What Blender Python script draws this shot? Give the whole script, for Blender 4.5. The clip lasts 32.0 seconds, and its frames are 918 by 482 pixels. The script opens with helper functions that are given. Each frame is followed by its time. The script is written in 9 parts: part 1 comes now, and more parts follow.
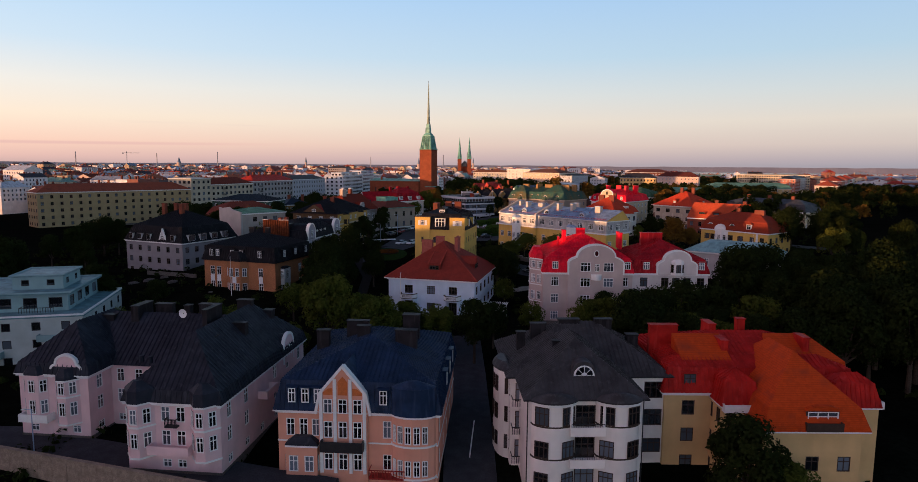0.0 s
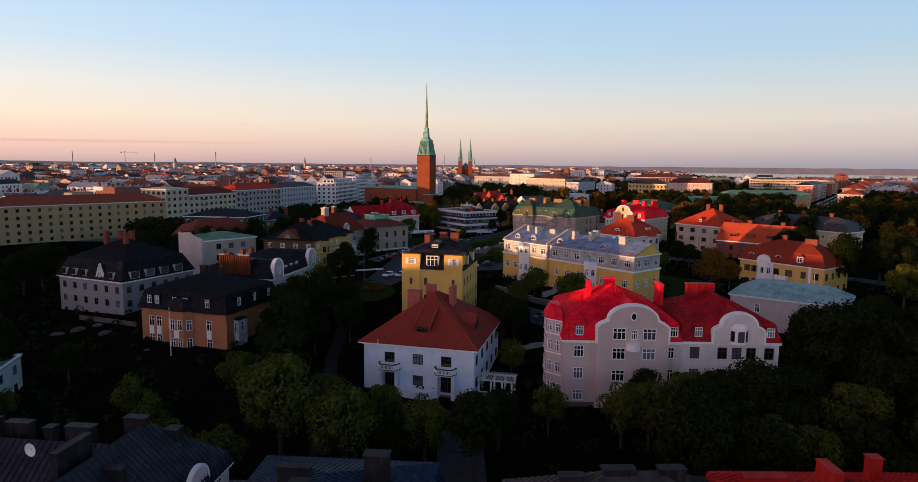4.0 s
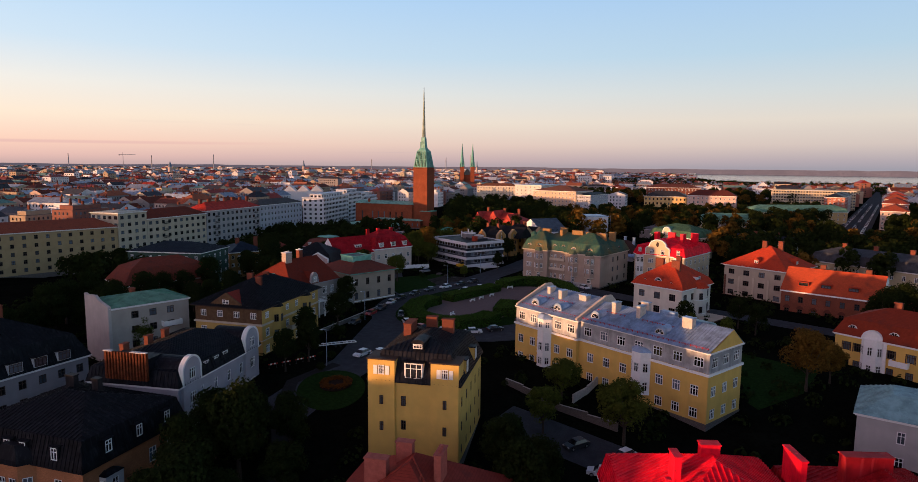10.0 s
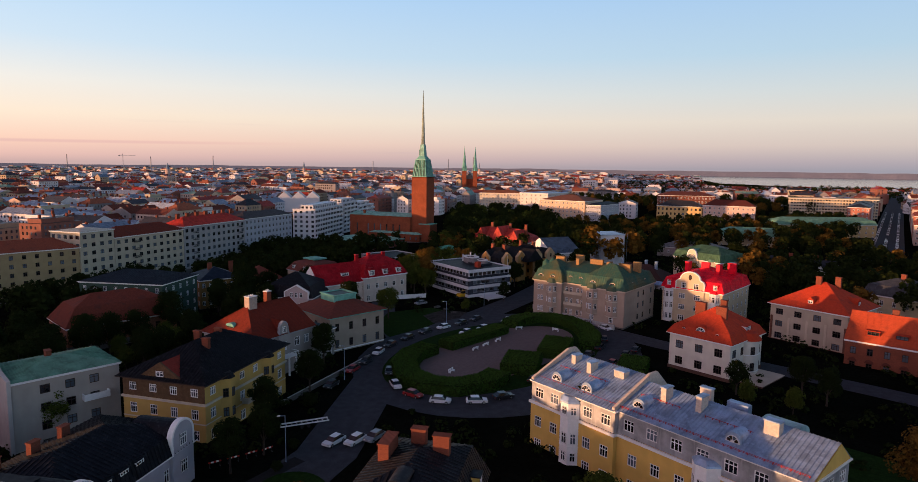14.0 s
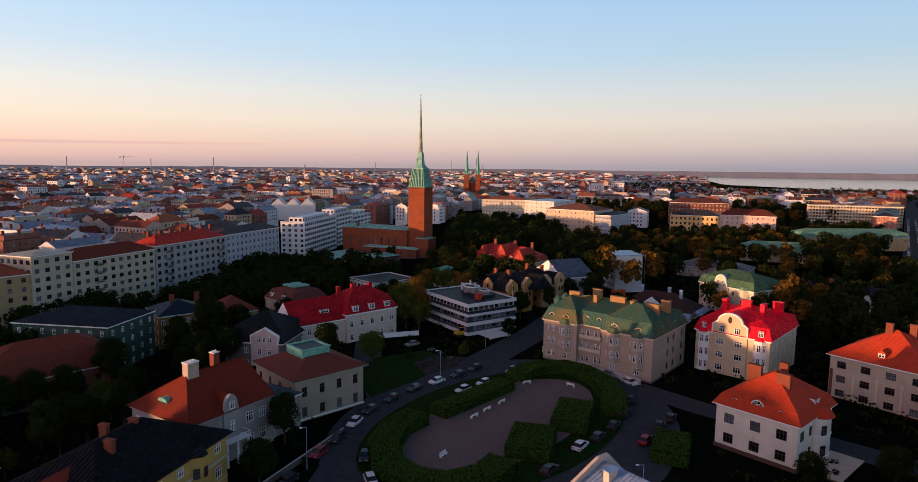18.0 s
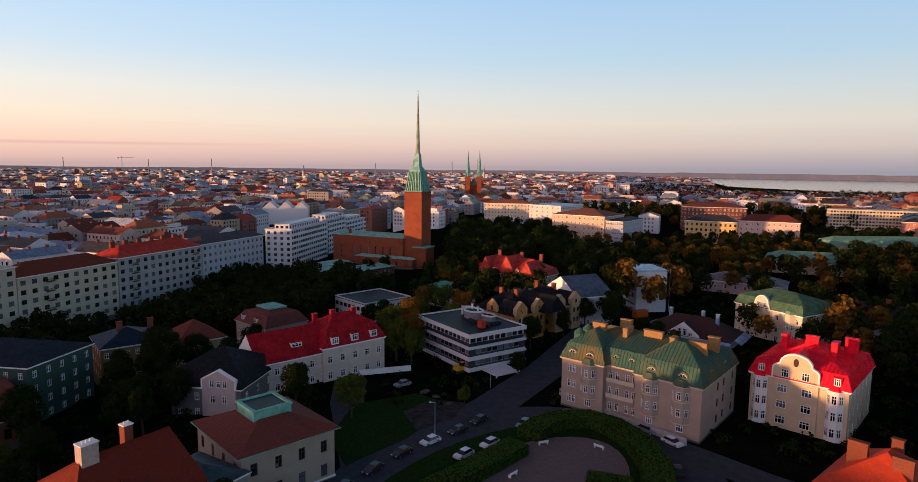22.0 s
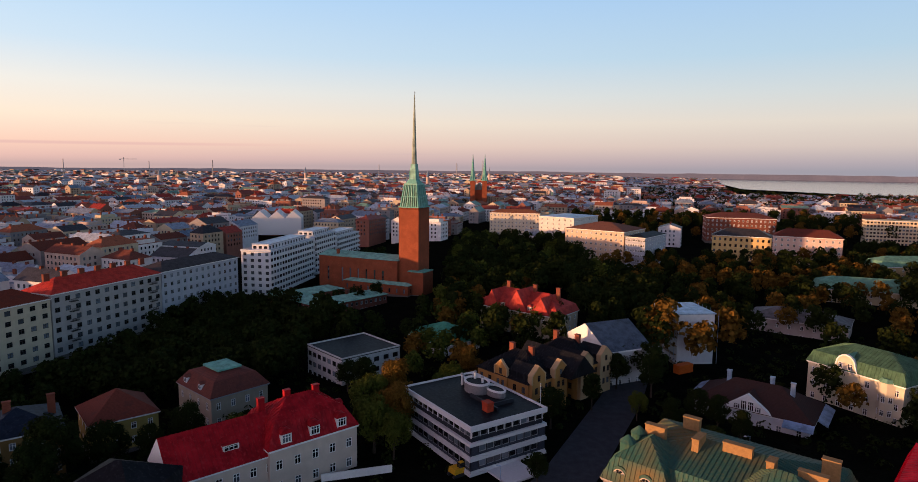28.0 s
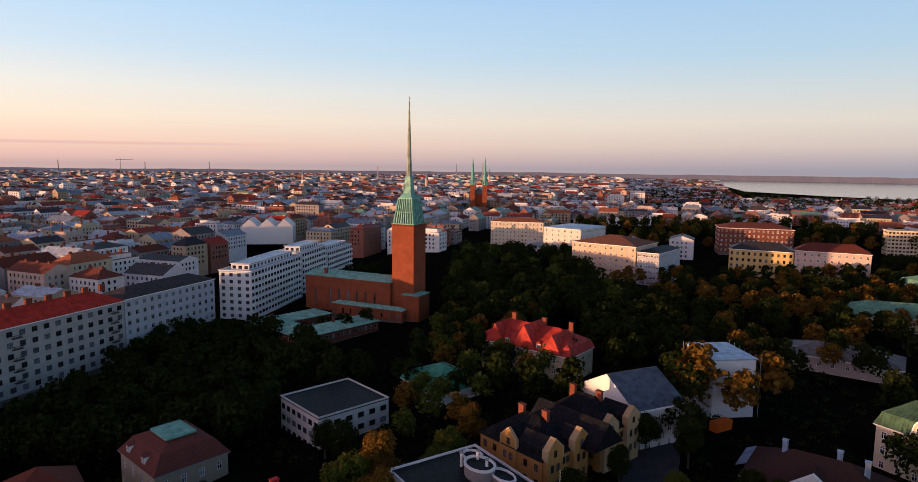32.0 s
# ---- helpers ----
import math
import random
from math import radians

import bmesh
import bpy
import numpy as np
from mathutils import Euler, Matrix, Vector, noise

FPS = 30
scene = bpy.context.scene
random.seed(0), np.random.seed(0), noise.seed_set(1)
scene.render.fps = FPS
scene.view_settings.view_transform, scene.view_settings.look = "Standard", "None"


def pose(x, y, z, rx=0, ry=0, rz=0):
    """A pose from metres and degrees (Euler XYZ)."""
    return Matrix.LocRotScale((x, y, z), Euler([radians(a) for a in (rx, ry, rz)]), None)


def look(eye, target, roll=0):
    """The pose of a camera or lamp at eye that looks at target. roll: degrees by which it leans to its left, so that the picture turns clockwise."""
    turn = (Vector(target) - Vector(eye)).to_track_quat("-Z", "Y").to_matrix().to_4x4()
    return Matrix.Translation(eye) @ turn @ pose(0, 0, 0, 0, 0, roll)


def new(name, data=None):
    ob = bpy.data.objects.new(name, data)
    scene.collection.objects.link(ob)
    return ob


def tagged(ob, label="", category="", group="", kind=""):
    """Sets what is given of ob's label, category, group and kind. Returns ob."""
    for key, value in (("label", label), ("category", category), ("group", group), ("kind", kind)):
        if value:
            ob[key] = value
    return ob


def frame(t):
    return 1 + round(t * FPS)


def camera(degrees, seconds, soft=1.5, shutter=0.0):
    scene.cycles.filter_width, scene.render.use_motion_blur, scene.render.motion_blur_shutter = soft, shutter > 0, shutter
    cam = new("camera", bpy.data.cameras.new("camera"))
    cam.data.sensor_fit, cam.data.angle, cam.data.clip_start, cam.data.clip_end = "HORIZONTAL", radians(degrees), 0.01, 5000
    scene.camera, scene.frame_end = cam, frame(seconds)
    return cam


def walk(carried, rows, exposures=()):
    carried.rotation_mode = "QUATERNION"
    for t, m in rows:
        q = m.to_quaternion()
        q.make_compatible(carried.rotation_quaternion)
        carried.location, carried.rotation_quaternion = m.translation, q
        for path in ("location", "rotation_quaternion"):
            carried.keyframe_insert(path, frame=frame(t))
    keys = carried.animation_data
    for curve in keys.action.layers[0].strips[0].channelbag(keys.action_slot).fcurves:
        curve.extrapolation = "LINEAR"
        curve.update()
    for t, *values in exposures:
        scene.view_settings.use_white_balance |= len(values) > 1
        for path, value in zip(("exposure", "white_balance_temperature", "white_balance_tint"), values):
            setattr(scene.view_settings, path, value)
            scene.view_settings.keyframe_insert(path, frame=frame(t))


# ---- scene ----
cam = camera(73.0, 32.0, 0.65)
PATH = [
    (0, 0.68, 0.00, 38.05, 83.138, -0.444, -0.054),
    (1, 0.98, 8.19, 39.69, 83.068, -0.467, -0.020),
    (2, 1.25, 16.36, 41.17, 83.017, -0.524, 0.015),
    (3, 1.51, 24.59, 42.58, 83.028, -0.553, 0.047),
    (6, 2.00, 49.36, 47.55, 83.039, -0.513, 0.121),
    (7, 2.23, 57.68, 49.15, 83.018, -0.521, 0.191),
    (8, 2.37, 66.07, 50.56, 83.060, -0.491, 0.185),
    (9, 2.61, 74.40, 51.95, 83.085, -0.502, 0.216),
    (10, 2.73, 82.64, 53.24, 83.104, -0.542, 0.286),
    (11, 2.82, 90.79, 54.67, 83.156, -0.588, 0.366),
    (12, 2.79, 98.76, 56.29, 83.122, -0.688, 0.432),
    (13, 2.89, 106.82, 57.79, 83.112, -0.681, 0.466),
    (14, 2.94, 114.61, 59.25, 83.143, -0.678, 0.509),
    (17, 4.29, 137.65, 63.82, 83.161, -0.554, 0.757),
    (18, 4.45, 145.90, 65.15, 83.132, -0.579, 0.818),
    (19, 4.16, 154.61, 65.79, 83.202, -0.568, 0.800),
    (20, 4.20, 162.52, 65.89, 83.203, -0.610, 0.860),
    (21, 4.25, 170.62, 65.93, 83.207, -0.609, 0.889),
    (22, 4.30, 178.34, 65.91, 83.232, -0.642, 0.924),
    (23, 4.29, 186.02, 66.08, 83.227, -0.599, 0.946),
    (24, 4.52, 193.76, 66.41, 83.225, -0.545, 1.062),
    (25, 4.66, 201.39, 67.63, 83.239, -0.631, 1.269),
    (28, 4.98, 223.54, 72.15, 83.227, -0.615, 1.407),
    (29, 4.89, 230.94, 73.30, 83.254, -0.695, 1.414),
    (30, 4.75, 238.38, 74.62, 83.263, -0.683, 1.396),
    (31, 4.56, 245.50, 76.33, 83.226, -0.676, 1.398),
    (32, 4.34, 252.61, 77.81, 83.230, -0.680, 1.372),
]
walk(cam, [(t, pose(*r)) for t, *r in PATH])

# ---- light ----
SUN_AZ, SUN_EL = radians(203.0), radians(1.75)      # where the sun stands: angle from +x, height
SUN_AT = Vector((math.cos(SUN_AZ) * math.cos(SUN_EL), math.sin(SUN_AZ) * math.cos(SUN_EL), math.sin(SUN_EL)))
scene.view_settings.exposure = 0.35

world = bpy.data.worlds.new("evening_sky")
scene.world = world
world.use_nodes = True
wn, wl = world.node_tree.nodes, world.node_tree.links
wn.clear()


def wnode(kind, **values):
    n = wn.new(kind)
    for k, v in values.items():
        n.inputs[k].default_value = v
    return n


def ramp_node(nodes, stops, mode="EASE"):
    r = nodes.new("ShaderNodeValToRGB")
    r.color_ramp.interpolation = mode
    while len(r.color_ramp.elements) < len(stops):
        r.color_ramp.elements.new(0.5)
    for e, (p, c) in zip(r.color_ramp.elements, stops):
        e.position, e.color = p, (*c, 1)
    return r


coord = wn.new("ShaderNodeTexCoord")
split = wn.new("ShaderNodeSeparateXYZ")
wl.new(coord.outputs["Generated"], split.inputs[0])
toward = wn.new("ShaderNodeVectorMath")
toward.operation = "DOT_PRODUCT"
wl.new(coord.outputs["Generated"], toward.inputs[0])
toward.inputs[1].default_value = (math.cos(SUN_AZ), math.sin(SUN_AZ), 0)
glow = wn.new("ShaderNodeMapRange")
wl.new(toward.outputs["Value"], glow.inputs[0])
glow.inputs[1].default_value, glow.inputs[2].default_value = -0.9, 0.45
SKY_NEAR = [(0.0, (0.638, 0.42, 0.392)), (0.01, (0.85, 0.525, 0.456)), (0.03, (1.01, 0.651, 0.509)), (0.065, (1.01, 0.819, 0.647)), (0.11, (0.914, 0.861, 0.795)), (0.165, (0.659, 0.788, 0.912)), (0.27, (0.457, 0.688, 0.954)), (0.38, (0.195, 0.35, 0.58)), (0.55, (0.058, 0.115, 0.22)), (1.0, (0.021, 0.042, 0.09))]
SKY_AWAY = [(0.0, (0.32, 0.32, 0.38)), (0.012, (0.41, 0.375, 0.42)), (0.035, (0.6, 0.525, 0.5)), (0.07, (0.7, 0.645, 0.59)), (0.11, (0.585, 0.645, 0.675)), (0.165, (0.435, 0.605, 0.75)), (0.27, (0.332, 0.53, 0.808)), (0.38, (0.185, 0.32, 0.55)), (0.55, (0.06, 0.115, 0.22)), (1.0, (0.022, 0.042, 0.09))]
near_ramp, away_ramp = ramp_node(wn, SKY_NEAR, "LINEAR"), ramp_node(wn, SKY_AWAY, "LINEAR")
wl.new(split.outputs["Z"], near_ramp.inputs[0])
wl.new(split.outputs["Z"], away_ramp.inputs[0])
both = wn.new("ShaderNodeMixRGB")
wl.new(glow.outputs[0], both.inputs[0])
wl.new(away_ramp.outputs[0], both.inputs[1])
wl.new(near_ramp.outputs[0], both.inputs[2])
air = wn.new("ShaderNodeTexSky")
air.sky_type, air.sun_disc = "NISHITA", False
air.sun_elevation, air.sun_rotation = SUN_EL, radians(90) - SUN_AZ
dim = wn.new("ShaderNodeMixRGB")
dim.blend_type = "MULTIPLY"
dim.inputs[0].default_value = 1.0
dim.inputs[2].default_value = (0.12, 0.12, 0.12, 1)
wl.new(air.outputs[0], dim.inputs[1])
sky_mix = wn.new("ShaderNodeMixRGB")
sky_mix.inputs[0].default_value = 0.88
wl.new(dim.outputs[0], sky_mix.inputs[1])
wl.new(both.outputs[0], sky_mix.inputs[2])
# thin streaks of far cloud low over the horizon
stretch = wn.new("ShaderNodeMapping")
stretch.inputs["Scale"].default_value = (1.6, 1.6, 55)
wl.new(coord.outputs["Generated"], stretch.inputs[0])
wisps = wn.new("ShaderNodeTexNoise")
wisps.inputs["Scale"].default_value, wisps.inputs["Detail"].default_value = 1.3, 4
wl.new(stretch.outputs[0], wisps.inputs["Vector"])
thin = wn.new("ShaderNodeMapRange")
thin.inputs[1].default_value, thin.inputs[2].default_value, thin.inputs[4].default_value = 0.62, 0.72, 0.5
wl.new(wisps.outputs["Fac"], thin.inputs[0])
low = wn.new("ShaderNodeMapRange")
low.inputs[1].default_value, low.inputs[2].default_value, low.inputs[3].default_value, low.inputs[4].default_value = 0.03, 0.07, 1.0, 0.0
wl.new(split.outputs["Z"], low.inputs[0])
veil = wn.new("ShaderNodeMath")
veil.operation = "MULTIPLY"
wl.new(thin.outputs[0], veil.inputs[0])
wl.new(low.outputs[0], veil.inputs[1])
clouded = wn.new("ShaderNodeMixRGB")
clouded.inputs[2].default_value = (0.48, 0.36, 0.40, 1)
wl.new(veil.outputs[0], clouded.inputs[0])
wl.new(sky_mix.outputs[0], clouded.inputs[1])
# one long flat streak of mauve cloud, low on the side of the sunset
drift = wn.new("ShaderNodeMath")
drift.operation = "MULTIPLY_ADD"
drift.inputs[1].default_value, drift.inputs[2].default_value = -0.012, -0.0345
wl.new(split.outputs["X"], drift.inputs[0])
above = wn.new("ShaderNodeMath")
wl.new(split.outputs["Z"], above.inputs[0])
wl.new(drift.outputs[0], above.inputs[1])
off = wn.new("ShaderNodeMath")
off.operation = "ABSOLUTE"
wl.new(above.outputs[0], off.inputs[0])
edge = wn.new("ShaderNodeMapRange")
edge.interpolation_type = "SMOOTHSTEP"
edge.inputs[1].default_value, edge.inputs[2].default_value, edge.inputs[3].default_value, edge.inputs[4].default_value = 0.0006, 0.0032, 0.75, 0.0
wl.new(off.outputs[0], edge.inputs[0])
reach = wn.new("ShaderNodeMapRange")
reach.interpolation_type = "SMOOTHSTEP"
reach.inputs[1].default_value, reach.inputs[2].default_value = -0.20, -0.50
wl.new(split.outputs["X"], reach.inputs[0])
band_on = wn.new("ShaderNodeMath")
band_on.operation = "MULTIPLY"
wl.new(edge.outputs[0], band_on.inputs[0])
wl.new(reach.outputs[0], band_on.inputs[1])
streaked = wn.new("ShaderNodeMixRGB")
streaked.inputs[2].default_value = (0.70, 0.44, 0.40, 1)
wl.new(band_on.outputs[0], streaked.inputs[0])
wl.new(clouded.outputs[0], streaked.inputs[1])
# the sunset glow round the sun, behind the camera
near_sun = wn.new("ShaderNodeMapRange")
near_sun.interpolation_type = "SMOOTHSTEP"
near_sun.inputs[1].default_value, near_sun.inputs[2].default_value = 0.25, 1.0
full_dot = wn.new("ShaderNodeVectorMath")
full_dot.operation = "DOT_PRODUCT"
wl.new(coord.outputs["Generated"], full_dot.inputs[0])
full_dot.inputs[1].default_value = SUN_AT
wl.new(full_dot.outputs["Value"], near_sun.inputs[0])
halo = wn.new("ShaderNodeMixRGB")
halo.blend_type = "ADD"
halo.inputs[2].default_value = (0.55, 0.17, 0.13, 1)
wl.new(near_sun.outputs[0], halo.inputs[0])
wl.new(streaked.outputs[0], halo.inputs[1])
# added blue fill light in the southern sky, behind the camera, for the walls
south_fill = wn.new("ShaderNodeMapRange")
south_fill.interpolation_type = "SMOOTHSTEP"
south_fill.inputs[1].default_value, south_fill.inputs[2].default_value = -0.05, -0.85
wl.new(split.outputs["Y"], south_fill.inputs[0])
bright = wn.new("ShaderNodeMixRGB")
bright.blend_type = "ADD"
bright.inputs[2].default_value = (0.055, 0.07, 0.10, 1)
wl.new(south_fill.outputs[0], bright.inputs[0])
wl.new(halo.outputs[0], bright.inputs[1])
back = wnode("ShaderNodeBackground", Strength=0.92)
wl.new(bright.outputs[0], back.inputs[0])
wl.new(back.outputs[0], wn.new("ShaderNodeOutputWorld").inputs[0])

sun = new("sun", bpy.data.lights.new("sun", "SUN"))
sun.data.energy, sun.data.angle, sun.data.color = 5.0, radians(0.6), (1.0, 0.50, 0.24)
sun.matrix_world = look(SUN_AT * 500, (0, 0, 0))

# ---- materials ----
MATS = {}


def material(key, rough=0.8, metal=0.0, spec=0.4):
    m = bpy.data.materials.new(key)
    m.use_nodes = True
    b = m.node_tree.nodes["Principled BSDF"]
    b.inputs["Roughness"].default_value, b.inputs["Metallic"].default_value, b.inputs["Specular IOR Level"].default_value = rough, metal, spec
    return m, m.node_tree.nodes, m.node_tree.links, b


def mixed(nodes, links, fac, one, two, mode="MIX"):
    n = nodes.new("ShaderNodeMixRGB")
    n.blend_type = mode
    for sock, v in zip(n.inputs, (fac, one, two)):
        if isinstance(v, (int, float)):
            sock.default_value = v
        elif isinstance(v, tuple):
            sock.default_value = (*v, 1)
        else:
            links.new(v, sock)
    return n.outputs[0]


def grain(nodes, links, scale, detail=4, stretch=None, source="Object"):
    t = nodes.new("ShaderNodeTexCoord")
    n = nodes.new("ShaderNodeTexNoise")
    n.inputs["Scale"].default_value, n.inputs["Detail"].default_value = scale, detail
    if stretch:
        p = nodes.new("ShaderNodeMapping")
        p.inputs["Scale"].default_value = stretch
        links.new(t.outputs[source], p.inputs[0])
        links.new(p.outputs[0], n.inputs["Vector"])
    else:
        links.new(t.outputs[source], n.inputs["Vector"])
    return n.outputs["Fac"]


def steep(nodes, links, fac, lo, hi):
    r = nodes.new("ShaderNodeMapRange")
    links.new(fac, r.inputs[0])
    r.inputs[1].default_value, r.inputs[2].default_value = lo, hi
    return r.outputs[0]


def bumped(nodes, links, b, height, strength, distance):
    n = nodes.new("ShaderNodeBump")
    n.inputs["Strength"].default_value, n.inputs["Distance"].default_value = strength, distance
    links.new(height, n.inputs["Height"])
    links.new(n.outputs[0], b.inputs["Normal"])


def shade(c, k):
    return tuple(min(1, v * k) for v in c)


def plaster(c):
    """Painted render: blotches, rain streaks, fine tooth."""
    key = ("plaster", c)
    if key not in MATS:
        m, n, l, b = material("painted_plaster", 0.9, 0.0, 0.15)
        blot = steep(n, l, grain(n, l, 0.35, 5), 0.35, 0.7)
        streak = steep(n, l, grain(n, l, 1.0, 5, (0.9, 0.9, 0.10)), 0.45, 0.8)
        col = mixed(n, l, blot, shade(c, 0.86), shade(c, 1.06))
        col = mixed(n, l, streak, col, tuple(v * 0.90 + 0.006 for v in c))
        l.new(col, b.inputs[0])
        bumped(n, l, b, grain(n, l, 9, 3), 0.25, 0.02)
        MATS[key] = m
    return MATS[key]


def sheet(c, rough=0.42):
    """Painted sheet metal: faded, dusty, slightly uneven."""
    key = ("sheet", c, rough)
    if key not in MATS:
        m, n, l, b = material("painted_sheet_metal", rough, 0.0, 0.08)
        col = mixed(n, l, steep(n, l, grain(n, l, 0.5, 6), 0.35, 0.68), shade(c, 0.66), shade(c, 1.22))
        worn = steep(n, l, grain(n, l, 3.5, 6), 0.58, 0.76)
        col = mixed(n, l, worn, col, tuple(0.7 * v + 0.007 for v in c))
        streak = steep(n, l, grain(n, l, 1.0, 6, (1.9, 1.9, 0.22)), 0.54, 0.70)
        col = mixed(n, l, streak, col, tuple(1.1 * v + 0.014 for v in c))
        l.new(col, b.inputs[0])
        rr = mixed(n, l, grain(n, l, 1.2, 4), (rough - 0.12,) * 3, (rough + 0.2,) * 3)
        l.new(rr, b.inputs["Roughness"])
        bumped(n, l, b, grain(n, l, 1.6, 3), 0.3, 0.04)
        MATS[key] = m
    return MATS[key]


def tiles(c):
    """Clay tiles: level courses, tile to tile variation, lichen."""
    key = ("tiles", c)
    if key not in MATS:
        m, n, l, b = material("clay_roof_tiles", 0.85, 0.0, 0.12)
        t = n.new("ShaderNodeTexCoord")
        w = n.new("ShaderNodeTexWave")
        w.wave_type, w.bands_direction, w.wave_profile = "BANDS", "Z", "SAW"
        w.inputs["Scale"].default_value, w.inputs["Distortion"].default_value = 1.5, 0.35
        l.new(t.outputs["Object"], w.inputs["Vector"])
        vor = n.new("ShaderNodeTexVoronoi")
        vor.inputs["Scale"].default_value = 2.6
        l.new(t.outputs["Object"], vor.inputs["Vector"])
        bw = n.new("ShaderNodeRGBToBW")
        l.new(vor.outputs["Color"], bw.inputs[0])
        col = mixed(n, l, bw.outputs[0], shade(c, 0.86), shade(c, 1.12))
        col = mixed(n, l, steep(n, l, w.outputs["Fac"], 0.75, 1.0), col, shade(c, 0.68))
        col = mixed(n, l, steep(n, l, grain(n, l, 0.4, 6), 0.55, 0.75), col, tuple(0.5 * v + 0.015 for v in c))
        l.new(col, b.inputs[0])
        bumped(n, l, b, w.outputs["Fac"], 0.7, 0.06)
        MATS[key] = m
    return MATS[key]


def brickwork(c):
    key = ("brick", c)
    if key not in MATS:
        m, n, l, b = material("brickwork", 0.88, 0.0, 0.12)
        t = n.new("ShaderNodeTexCoord")
        s = n.new("ShaderNodeSeparateXYZ")
        l.new(t.outputs["Object"], s.inputs[0])
        add = n.new("ShaderNodeMath")
        l.new(s.outputs[0], add.inputs[0])
        l.new(s.outputs[1], add.inputs[1])
        j = n.new("ShaderNodeCombineXYZ")
        l.new(add.outputs[0], j.inputs[0])
        l.new(s.outputs[2], j.inputs[1])
        k = n.new("ShaderNodeTexBrick")
        k.inputs["Scale"].default_value = 1.0
        k.inputs["Brick Width"].default_value, k.inputs["Row Height"].default_value, k.inputs["Mortar Size"].default_value = 0.27, 0.085, 0.008
        k.inputs["Color1"].default_value, k.inputs["Color2"].default_value, k.inputs["Mortar"].default_value = (*shade(c, 0.8), 1), (*shade(c, 1.2), 1), (*shade(c, 0.75), 1)
        l.new(j.outputs[0], k.inputs["Vector"])
        col = mixed(n, l, steep(n, l, grain(n, l, 0.25, 6), 0.4, 0.7), k.outputs[0], shade(c, 0.72))
        l.new(col, b.inputs[0])
        bumped(n, l, b, k.outputs["Fac"], -0.4, 0.02)
        MATS[key] = m
    return MATS[key]


def plain(key, c, rough=0.7, metal=0.0, vary=0.18, scale=2.0, spec=0.15):
    key = (key, c)
    if key not in MATS:
        m, n, l, b = material(key[0], rough, metal, spec)
        col = mixed(n, l, steep(n, l, grain(n, l, scale, 6), 0.3, 0.7), shade(c, 1 - vary), shade(c, 1 + vary))
        l.new(mixed(n, l, steep(n, l, grain(n, l, scale * 9, 4), 0.4, 0.8), col, shade(c, 1 - 1.6 * vary)), b.inputs[0])
        MATS[key] = m
    return MATS[key]


def leafy(key, c, c2):
    key = (key, c)
    if key not in MATS:
        m, n, l, b = material(key[0], 0.85, 0.0, 0.02)
        info = n.new("ShaderNodeObjectInfo")
        geo = n.new("ShaderNodeNewGeometry")
        col = mixed(n, l, geo.outputs["Random Per Island"], shade(c, 0.6), shade(c, 1.45))
        tint = mixed(n, l, steep(n, l, info.outputs["Random"], 0.0, 1.0), col, c2)
        col = mixed(n, l, 0.35, col, tint)
        l.new(col, b.inputs[0])
        tr = n.new("ShaderNodeBsdfTranslucent")
        l.new(col, tr.inputs[0])
        mx = n.new("ShaderNodeMixShader")
        mx.inputs[0].default_value = 0.22
        out = n["Material Output"]
        l.new(b.outputs[0], mx.inputs[1])
        l.new(tr.outputs[0], mx.inputs[2])
        l.new(mx.outputs[0], out.inputs[0])
        MATS[key] = m
    return MATS[key]


def glass():
    key = "glass"
    if key not in MATS:
        m, n, l, b = material("window_glass", 0.05, 0.0, 0.5)
        b.inputs["IOR"].default_value = 2.3
        info = n.new("ShaderNodeObjectInfo")
        geo = n.new("ShaderNodeNewGeometry")
        both_r = n.new("ShaderNodeMath")
        l.new(info.outputs["Random"], both_r.inputs[0])
        l.new(geo.outputs["Random Per Island"], both_r.inputs[1])
        wrap = n.new("ShaderNodeMath")
        wrap.operation = "FRACT"
        l.new(both_r.outputs[0], wrap.inputs[0])
        # some panes paler blue: reflected sky and white blinds painted into the colour
        col = mixed(n, l, steep(n, l, wrap.outputs[0], 0.55, 1.0), (0.010, 0.012, 0.016), (0.17, 0.21, 0.26))
        l.new(col, b.inputs[0])
        bumped(n, l, b, grain(n, l, 1.3, 2), 0.15, 0.02)
        MATS[key] = m
    return MATS[key]


GLASS = glass()
WHITE = plain("white_paint", (0.80, 0.80, 0.79), 0.6, vary=0.06)
BROWNPAINT = plain("brown_paint", (0.055, 0.036, 0.028), 0.6)
GREYPAINT = plain("grey_paint", (0.30, 0.31, 0.33), 0.6)
IRON = plain("black_iron", (0.03, 0.03, 0.033), 0.5)
ZINC = sheet((0.30, 0.41, 0.57), 0.34)
ZINC.node_tree.nodes["Principled BSDF"].inputs["Metallic"].default_value = 0.35
GRANITE = plain("granite", (0.14, 0.125, 0.115), 0.85, vary=0.3, scale=5)
CONCRETE = plain("concrete", (0.42, 0.41, 0.39), 0.85)
COPPER = sheet((0.16, 0.40, 0.33), 0.6)
ASPHALT = plain("asphalt", (0.050, 0.054, 0.063), 0.9, vary=0.22, scale=0.6, spec=0.05)
PAVING = plain("paving", (0.09, 0.085, 0.083), 0.9, vary=0.2, scale=1.2)
